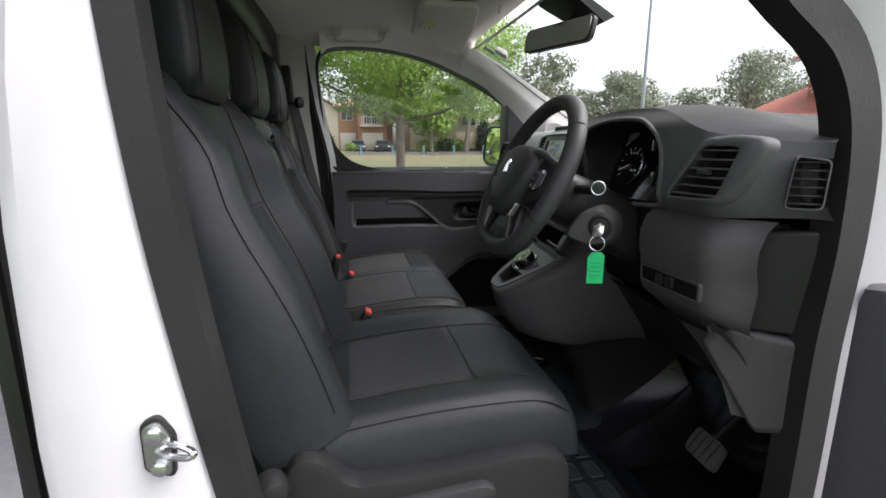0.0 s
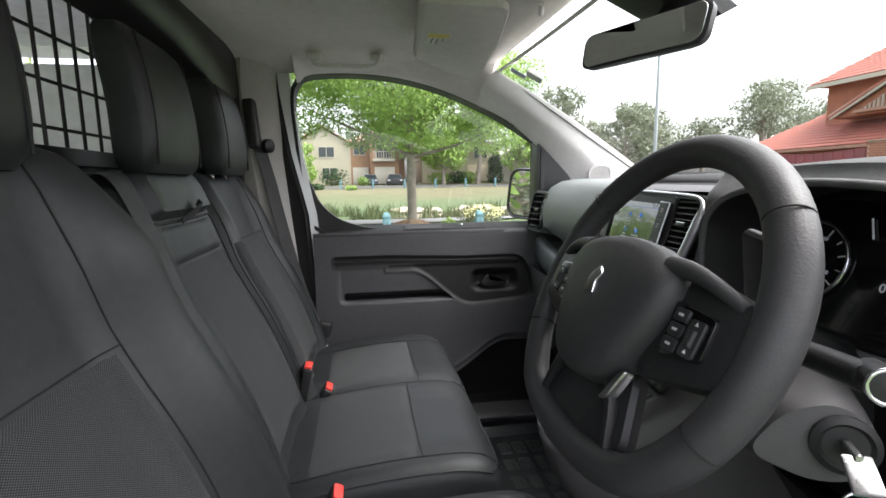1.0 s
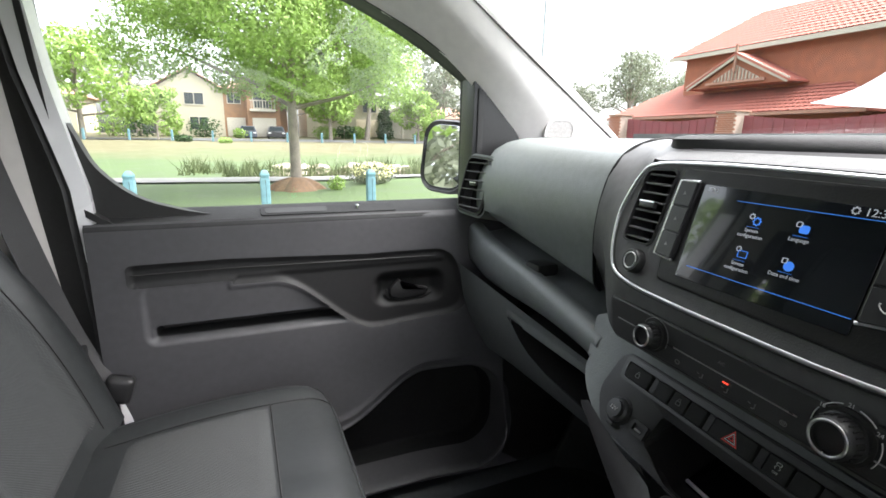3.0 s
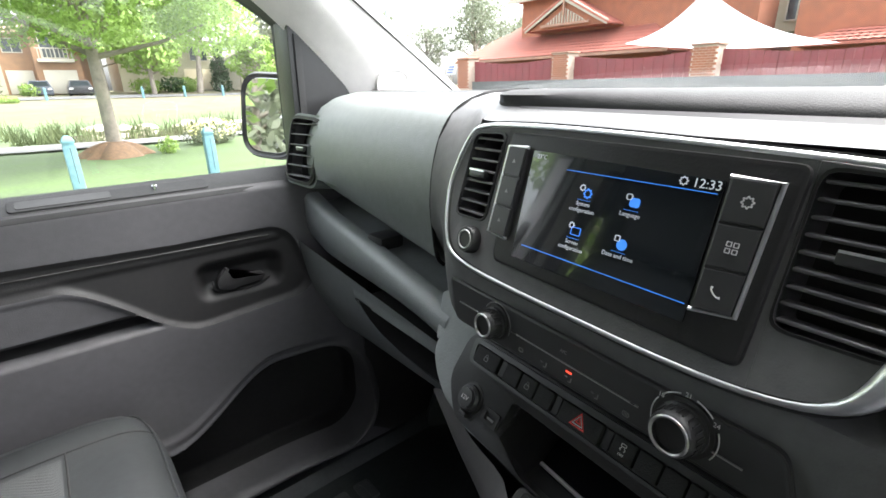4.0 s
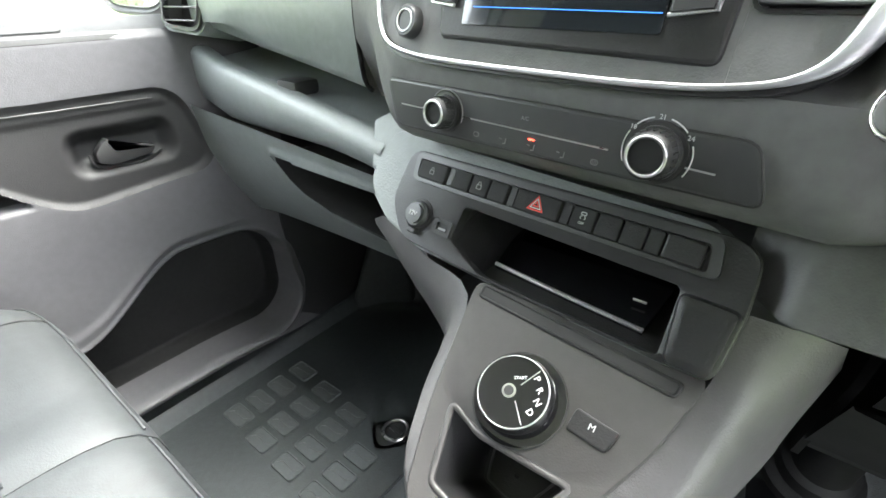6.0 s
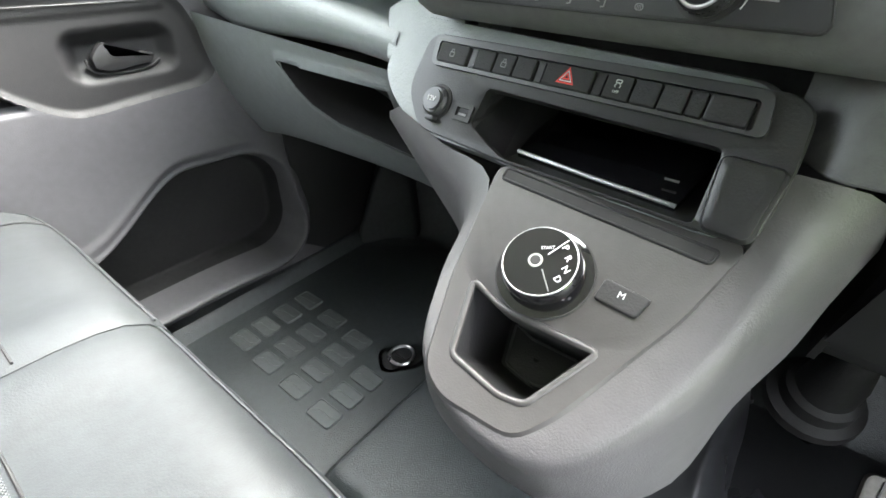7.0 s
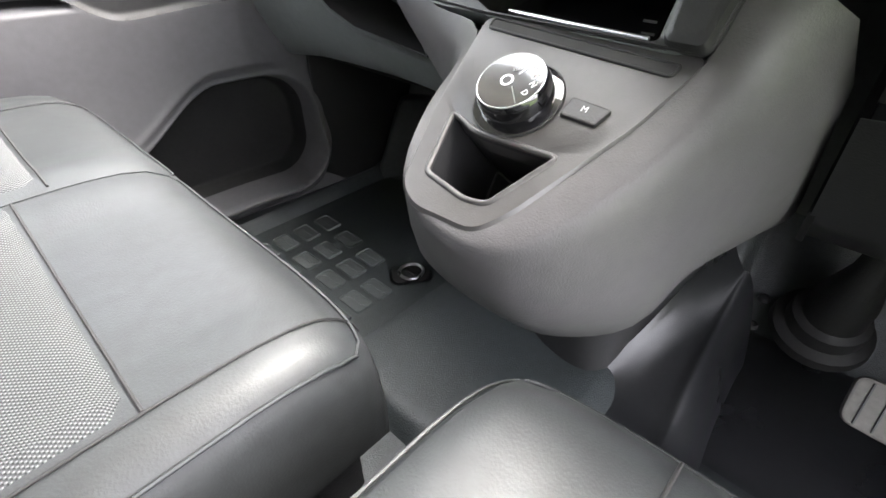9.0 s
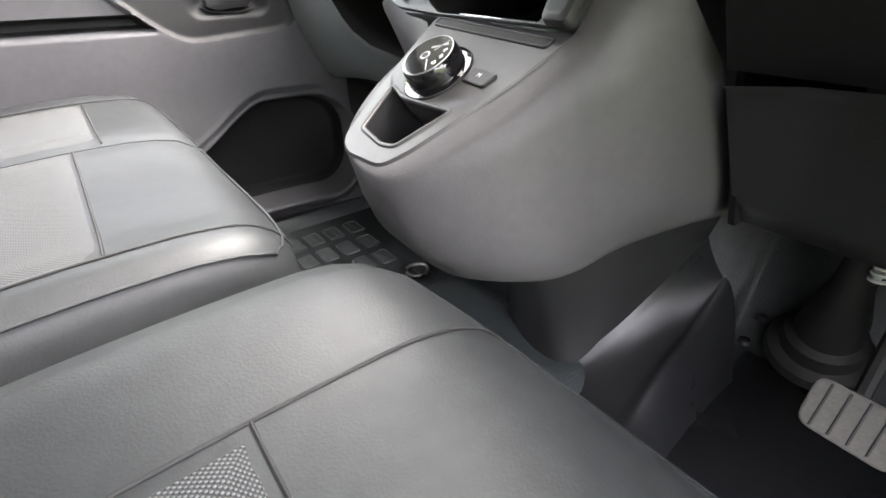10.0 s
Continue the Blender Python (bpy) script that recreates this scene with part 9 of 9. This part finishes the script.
def build_red_house():
    # maroon paling fence between brick pillars
    f = thing("boundary_fence", (22.0, 12.0, 1.0), "maroon vertical board fence with bowed tops between brick pillars", "fence")
    pil = [-5.9, 1.5, 8.95, 16.07, 23.5]
    for i, (a, b) in enumerate(zip(pil, pil[1:])):
        n = 26
        for k in range(n):
            y = mix(a + 0.5, b - 0.5, (k + 0.5) / n)
            t = (k + 0.5) / n
            top = 2.80 - 0.22 * math.sin(math.pi * t) - 0.02 * (16 - y) * 0.5
            part("board", box((22.0 + 0.02 * (k % 2), y, (top + 0.9) / 2), (0.03, (b - a - 1.0) / n - 0.012, top - 0.9)), FENCE, f)
        part("rail", box((22.05, (a + b) / 2, 2.1), (0.06, b - a - 0.9, 0.09)), FENCE, f)
    for y in pil:
        z = 2.95 - 0.02 * (16 - y) * 0.5
        p = thing("brick_pillar", (22.0, y, 0.9), "square orange brick gate pillar with a dark cap", "pillar", "fence pillars")
        part("shaft", box((21.9, y, (z + 0.8) / 2), (0.9, 0.95, z - 0.8)), MORTAR, p)
        rows = int((z - 1.3) / 0.1)
        for r in range(rows):
            for k in range(4):
                yy = y - 0.36 + 0.24 * k + (0.12 if r % 2 else 0) - 0.06
                part("brick", box((21.452, yy, 1.35 + 0.1 * r), (0.02, 0.225, 0.085)), BRICK_RED, p)
        part("cap", box((21.9, y, z + 0.03), (1.05, 1.1, 0.08), 0.02), TILE_BROWN, p)
    n = thing("fence_sign", (21.4, 24.6, 0.9), "small white notice with blue print on the fence", "sign")
    part("board", box((21.4, 24.6, 2.45), (0.03, 0.85, 0.62), 0.01), PALE, n)
    part("stake", box((21.45, 24.6, 1.6), (0.05, 0.06, 1.6)), STEEL, n)
    for k in range(3):
        part("print", box((21.38, 24.6 + 0.1 * (k - 1), 2.6 - 0.16 * k), (0.02, 0.55, 0.07)), material("notice_blue", (0.05, 0.10, 0.4), 0.6, vary=0), n)
    nb = thing("number_plate_bars", (21.95, 1.85, 2.1), "pale bars of a house number on the fence", "sign")
    for k in (-0.12, 0.12):
        part("bar", box((21.95, 1.95 + k, 2.15), (0.02, 0.12, 0.28)), PALE, nb)
    h = thing("house", (30.0, 18, 1.0), "two-storey orange brick house with red tiled hip roofs and cream gable", "house")
    part("wall", box((31.0, 17.0, 4.0), (6.0, 15.0, 6.2)), BRICK_RED, h)
    part("upper_roof", hip_roof(28.0, 34.0, 9.5, 24.5, 7.0, 2.6, 0.7), TILE_RED, h)
    part("upper_tiles", tile_courses(28.0, 34.0, 9.5, 24.5, 7.0, 2.6, 0.7), TILE_RED, h, "", 180)
    part("fascia", box((27.25, 17.0, 6.86), (0.08, 16.5, 0.24)), CREAM, h)
    part("lower_wall", box((29.0, 21.0, 2.0), (4.0, 15.0, 2.4)), BRICK_RED, h)
    part("lower_roof", hip_roof(26.2, 33.0, 13.0, 28.6, 3.15, 2.4, 0.5), TILE_RED, h)
    part("lower_tiles", tile_courses(26.2, 33.0, 13.0, 28.6, 3.15, 2.4, 0.5), TILE_RED, h, "", 180)
    part("gutter", box((25.66, 20.8, 3.07), (0.10, 16.4, 0.16)), TILE_BROWN, h)
    # cream gable with slats
    part("gable_back", prism([(17.0, 4.75), (22.6, 4.75), (19.75, 6.25)], "x", 26.6, 28.2), BRICK_RED, h)
    part("gable_panel", prism([(18.2, 5.0), (21.3, 5.0), (19.75, 5.85)], "x", 26.5, 26.6), CREAM, h)
    for i in range(14):
        y = 18.35 + 0.21 * i
        tz = 5.85 - abs(y - 19.75) * 0.55
        part("slat", box((26.46, y, (5.02 + tz) / 2), (0.06, 0.07, max(0.05, tz - 5.02))), TILE_BROWN, h)
    for s in (-1, 1):
        part("bargeboard", ribbon([(26.4, 19.75, 6.40), (26.4, 19.75 + s * 3.1, 4.78)], 0.28, 0.1, (0, 0.4, 1)), CREAM, h, "cream bargeboard")
    part("gable_roof", prism([(16.6, 4.72), (19.75, 6.42), (22.9, 4.72), (22.9, 4.82), (19.75, 6.54), (16.6, 4.82)], "x", 26.3, 29.0), TILE_RED, h)
    part("finial", box((26.35, 19.75, 6.2), (0.1, 0.12, 1.5)), TILE_BROWN, h)
    part("cross_beam", box((26.42, 19.75, 4.95), (0.1, 3.6, 0.14)), TILE_BROWN, h)
    s = thing("shade_sail", (24.0, 9.0, 3.2), "large pale shade sail stretched behind the fence", "shade sail")
    pk = Vector((26.0, 11.2, 5.6))
    def sail(u, v):
        a, b = Vector((23.3, 13.6, 3.30)), Vector((23.3, 5.0, 2.75))
        edge = a.lerp(b, u) + Vector((0, 0, -0.22 * math.sin(math.pi * u)))
        p = edge.lerp(pk, v)
        return p + Vector((0, 0, -0.45 * math.sin(math.pi * v) * (1 - 0.3 * math.sin(math.pi * u))))
    part("cloth", sheet(sail, 16, 12), SAIL, s, "", 180)
    part("post", tube([(26.0, 11.2, 0.9), (26.0, 11.2, 5.7)], 0.07, 8), STEEL, s)
    h = thing("house", (34.0, 2, 1.0), "orange brick house with tiled roof beyond the shade sail", "house")
    part("wall", box((31.5, 2.5, 3.2), (6.0, 11.0, 4.4)), BRICK_RED, h)
    part("roof", hip_roof(27.4, 33, -2.0, 7.2, 3.0, 1.25, 0.3), TILE_RED, h)
    part("tiles", tile_courses(27.4, 33, -2.0, 7.2, 3.0, 1.25, 0.3), TILE_RED, h, "", 180)
    part("upper_wall", box((33, 7.5, 5.4), (5.0, 4.5, 3.2)), RENDERED, h)
    window(h, (30.45, 8.6, 5.0), 0.9, 1.3, (-1, 0, 0))
    window(h, (30.45, 6.6, 5.0), 0.9, 1.3, (-1, 0, 0))
    window(h, (28.4, 2.6, 4.6), 2.6, 0.5, (-1, 0, 0))
    window(h, (28.4, -1.6, 4.4), 1.2, 1.2, (-1, 0, 0))


MORTAR = material("mortar", (0.42, 0.33, 0.27), 0.95, vary=0.15, scale=10)


def build_park():
    b = None
    teal = material("weathered_teal_paint", (0.085, 0.175, 0.20), 0.75, vary=0.35, scale=8, bump=0.4, grain=60)
    spots = [(2.43, 9.2), (0.42, 9.25), (-1.75, 9.3), (4.7, 9.1), (7.0, 9.0), (-4.0, 9.4)]
    for i, (x, y) in enumerate(spots):
        if b is None:
            b = thing("bollard", (x, y, 0), "weathered teal timber bollard with chamfered top", "bollard", "park bollards")
            rings = []
            for z, k in ((-0.1, 1.0), (0.70, 1.0), (0.72, 0.92), (0.75, 0.92), (0.77, 1.0), (0.80, 1.0), (0.86, 0.55), (0.875, 0.3)):
                rings.append([(x + px * k, y + py * k, z) for px, py in soften([(-0.085, -0.085), (0.085, -0.085), (0.085, 0.085), (-0.085, 0.085)], 0.02, 2)])
            part("post", loft(rings), teal, b)
            part("crack", box((x + 0.01, y - 0.086, 0.42), (0.008, 0.004, 0.55)), MATT, b)
        else:
            copy_thing(b, pose(x, y, 0.0))
    for i in range(16):
        copy_thing(b, pose(-14 + 3.0 * i, 45.0, ground_z(-14 + 3.0 * i, 45.0)))
    tree(1.45, 14.0, 7.6, 4.1, 3.0, LEAF_FRESH, 90000, 0.052, "park tree with fresh green leaves and slim grey trunk", 0.165, 3, clumps=26)
    m = thing("mulch_mound", (1.45, 13.9, 0), "mound of brown mulch round the tree foot", "mulch")
    def mound(u, v):
        a, r = 2 * math.pi * u, v
        k = 1 + 0.15 * math.sin(3 * a) + 0.1 * math.sin(7 * a + 1)
        return (1.45 + 0.80 * r * k * math.cos(a), 13.95 + 0.70 * r * k * math.sin(a), ground_z(1.45, 14) - 0.05 + 0.42 * (1 - r * r) + 0.03 * math.sin(9 * a) * r)
    part("mulch", sheet(mound, 36, 8), material("bark_mulch", (0.14, 0.085, 0.05), 0.95, vary=0.4, scale=14, bump=1.0, grain=40), m)
    shrub(2.55, 13.6, 0.26, 0.42, LEAF_FRESH, "small round green shrub near the tree", 260, 0.05, 5)
    s = shrub(4.05, 15.2, 0.75, 0.5, LEAF_OLIVE, "low shrub with pale yellow flowers beside the path", 900, 0.06, 6)
    rng = random.Random(8)
    part("flowers", leaf_cloud(rng, [((4.05, 15.15, 0.42), 0.75, 0.30)], 420, 0.045), material("pale_yellow_petals", (0.75, 0.70, 0.35), 0.7, vary=0.15), s)
    rushes = thing("rushes", (3, 21, 0), "tufts of green-brown rushes along the pond edge", "rushes", kind="stuff")
    bm = bmesh.new()
    rng = random.Random(4)
    for _ in range(120):
        cx, cy = rng.uniform(-2.0, 9.0), rng.uniform(19.0, 24.5)
        if rng.random() < 0.35:
            cx, cy = rng.uniform(6, 24), rng.uniform(24.5, 26.5)
        for _ in range(16):
            x, y = cx + rng.gauss(0, 0.16), cy + rng.gauss(0, 0.16)
            z, hgt = ground_z(x, y), rng.uniform(0.22, 0.70)
            dx, dy = rng.gauss(0, 0.18), rng.gauss(0, 0.18)
            a, c, d = bm.verts.new((x - 0.02, y, z)), bm.verts.new((x + 0.02, y, z)), bm.verts.new((x + dx, y + dy, z + hgt))
            bm.faces.new((a, c, d))
    part("blades", bm, material("rush_green", (0.075, 0.095, 0.036), 0.9, vary=0.4, scale=1, island=True), rushes, "", 180)
    rng = random.Random(11)
    for i in range(26):
        x = 2 + i * 0.95 + rng.uniform(-0.3, 0.3)
        y = 24.3 + 0.06 * x + rng.uniform(-0.4, 0.4)
        s = rng.uniform(0.18, 0.45)
        bm = bmesh.new()
        bmesh.ops.create_icosphere(bm, subdivisions=2, radius=1)
        for v in bm.verts:
            v.co *= 1 + 0.25 * noise.noise(v.co * 1.7 + Vector((i, 0, 0)))
            v.co = Vector((x + v.co.x * s * 1.4, y + v.co.y * s, ground_z(x, y) + v.co.z * s * 0.6))
        ob = part("rock", bm, STONE, None, "", 30)
        tagged(ob, "pale sandstone rock at the pond edge", "rock", "pond rocks")
    # trees round the park
    tree(13.2, 53.0, 11.5, 4.2, 5.0, LEAF_FRESH, 3000, 0.26, "pale-trunked gum tree with open green crown", 0.30, 21, 0.8)
    tree(9.0, 52.0, 7.5, 3.6, 2.2, LEAF_FRESH, 2600, 0.24, "leafy green street tree by the houses", 0.22, 22)
    tree(5.5, 53.5, 8.0, 3.0, 3.0, LEAF_FRESH, 2000, 0.24, "leafy green street tree by the houses", 0.2, 23)
    tree(-6.3, 47.0, 4.6, 1.9, 1.4, LEAF_FRESH, 1400, 0.20, "young green tree on the lawn", 0.10, 24)
    tree(-12.0, 49.0, 9.0, 4.6, 2.4, LEAF_FRESH, 3200, 0.26, "broad green tree on the park edge", 0.25, 25)
    tree(-18.5, 44.0, 9.5, 4.8, 2.2, LEAF_FRESH, 3200, 0.26, "broad green tree on the park edge", 0.25, 26)
    tree(-27.0, 46.0, 11.0, 6.0, 2.0, LEAF_FRESH, 3000, 0.32, "broad green tree on the park edge", 0.3, 27)
    tree(18.5, 51.0, 5.6, 2.8, 1.6, LEAF_FRESH, 1800, 0.22, "small green tree beside the far street", 0.15, 28)
    tree(23.0, 55.0, 12.0, 4.5, 3.5, LEAF_OLIVE, 2600, 0.28, "tall olive-green gum tree", 0.28, 29, 0.5)
    tree(31.0, 52.0, 9.5, 4.2, 2.0, LEAF_OLIVE, 2600, 0.28, "tall olive-green gum tree", 0.25, 30)
    tree(38.0, 60.0, 10.5, 4.8, 2.0, LEAF_OLIVE, 2400, 0.30, "tall olive-green gum tree", 0.25, 31)
    cy = thing("conifer", (15.7, 54.5, 1.2), "dark narrow conifer beside a house", "tree")
    part("crown", leaf_cloud(random.Random(9), [((15.7, 54.5, 1.9), 1.05, 1.2), ((15.7, 54.5, 3.4), 0.9, 1.3), ((15.7, 54.5, 4.9), 0.6, 1.2)], 1600, 0.16), LEAF_DARK, cy, "", 180)
    part("trunk", tube([(15.7, 54.5, 0.9), (15.7, 54.5, 4.5)], 0.12, 6), BARK, cy)
    for i, (x, y, hgt, sp, n) in enumerate(((44, 46, 15, 5.0, 2600), (50, 52, 17, 5.5, 2600), (39, 49, 10, 4.0, 1800), (56, 46, 16, 5.5, 2600), (47, 40, 11, 4.6, 2200), (62, 60, 15, 6, 2200), (34, 64, 11, 4.5, 1800), (70, 50, 15, 6, 2200), (45, 66, 12, 5, 1800), (28, 70, 14, 5, 2000), (14, 74, 14, 5, 2000), (2, 76, 13, 5, 1800), (-12, 74, 14, 6, 1800), (-28, 70, 14, 6, 1800))):
        tree(x, y, hgt * 0.78, sp * 0.8, hgt * 0.3, LEAF_OLIVE, int(n * 1.5), 0.17, "tall olive-grey gum tree", 0.3, 40 + i, 0.6 if i % 2 else -0.5)
    for i in range(7):
        tree(-14 - 3.0 * i, -12 + 4.5 * i, 8 + i % 3, 3.6, 1.2, LEAF_OLIVE, 1200, 0.30, "gum tree behind the van", 0.2, 70 + i)
    for i, (x, y, hgt) in enumerate(((-10, 6.5, 7), (-15, 5.0, 8), (-13, 10.5, 8), (-20, 8.0, 9), (-22, 14.0, 9))):
        tree(x, y, hgt, 3.4, 1.8, LEAF_OLIVE if i % 2 else LEAF_FRESH, 1800, 0.24, "leafy street tree behind the van", 0.2, 120 + i)
    for i, (x, y, r, hgt) in enumerate(((-8.5, 53.5, 1.6, 2.6), (-10.8, 53.8, 1.5, 2.2), (-6.2, 53.6, 1.3, 1.7), (-3.0, 53.6, 1.5, 1.9), (0.3, 53.0, 0.7, 1.0), (8.5, 54.3, 1.5, 1.4), (11.0, 54.5, 1.4, 1.5), (12.5, 54.5, 1.2, 1.4), (19.8, 54.0, 0.9, 1.0), (-4.0, 43.0, 0.7, 0.5), (-1.0, 42.0, 0.5, 0.4))):
        shrub(x, y, r, hgt, LEAF_DARK if i % 3 == 0 else LEAF_FRESH, "clipped green garden hedge" if hgt > 1 else "small green shrub on the lawn", 520, 0.15, 90 + i)
    p = thing("street_lamp", (22.0, 32.6, 0.9), "tall slim grey lamp pole", "lamp post")
    part("pole", tube([(22.0, 32.6, 0.5), (22.0, 32.6, 4), (22.0, 32.6, 14.5)], [0.16, 0.14, 0.09], 12), material("galvanised_steel", (0.32, 0.35, 0.36), 0.5, 0.3), p)
    part("arm", tube([(22.0, 32.6, 14.3), (20.5, 32.0, 14.7)], 0.05, 8), STEEL, p)


STONE = material("sandstone", (0.42, 0.37, 0.29), 0.9, vary=0.25, scale=3)

build_ground()
build_far_houses()
build_red_house()
build_park()
done()
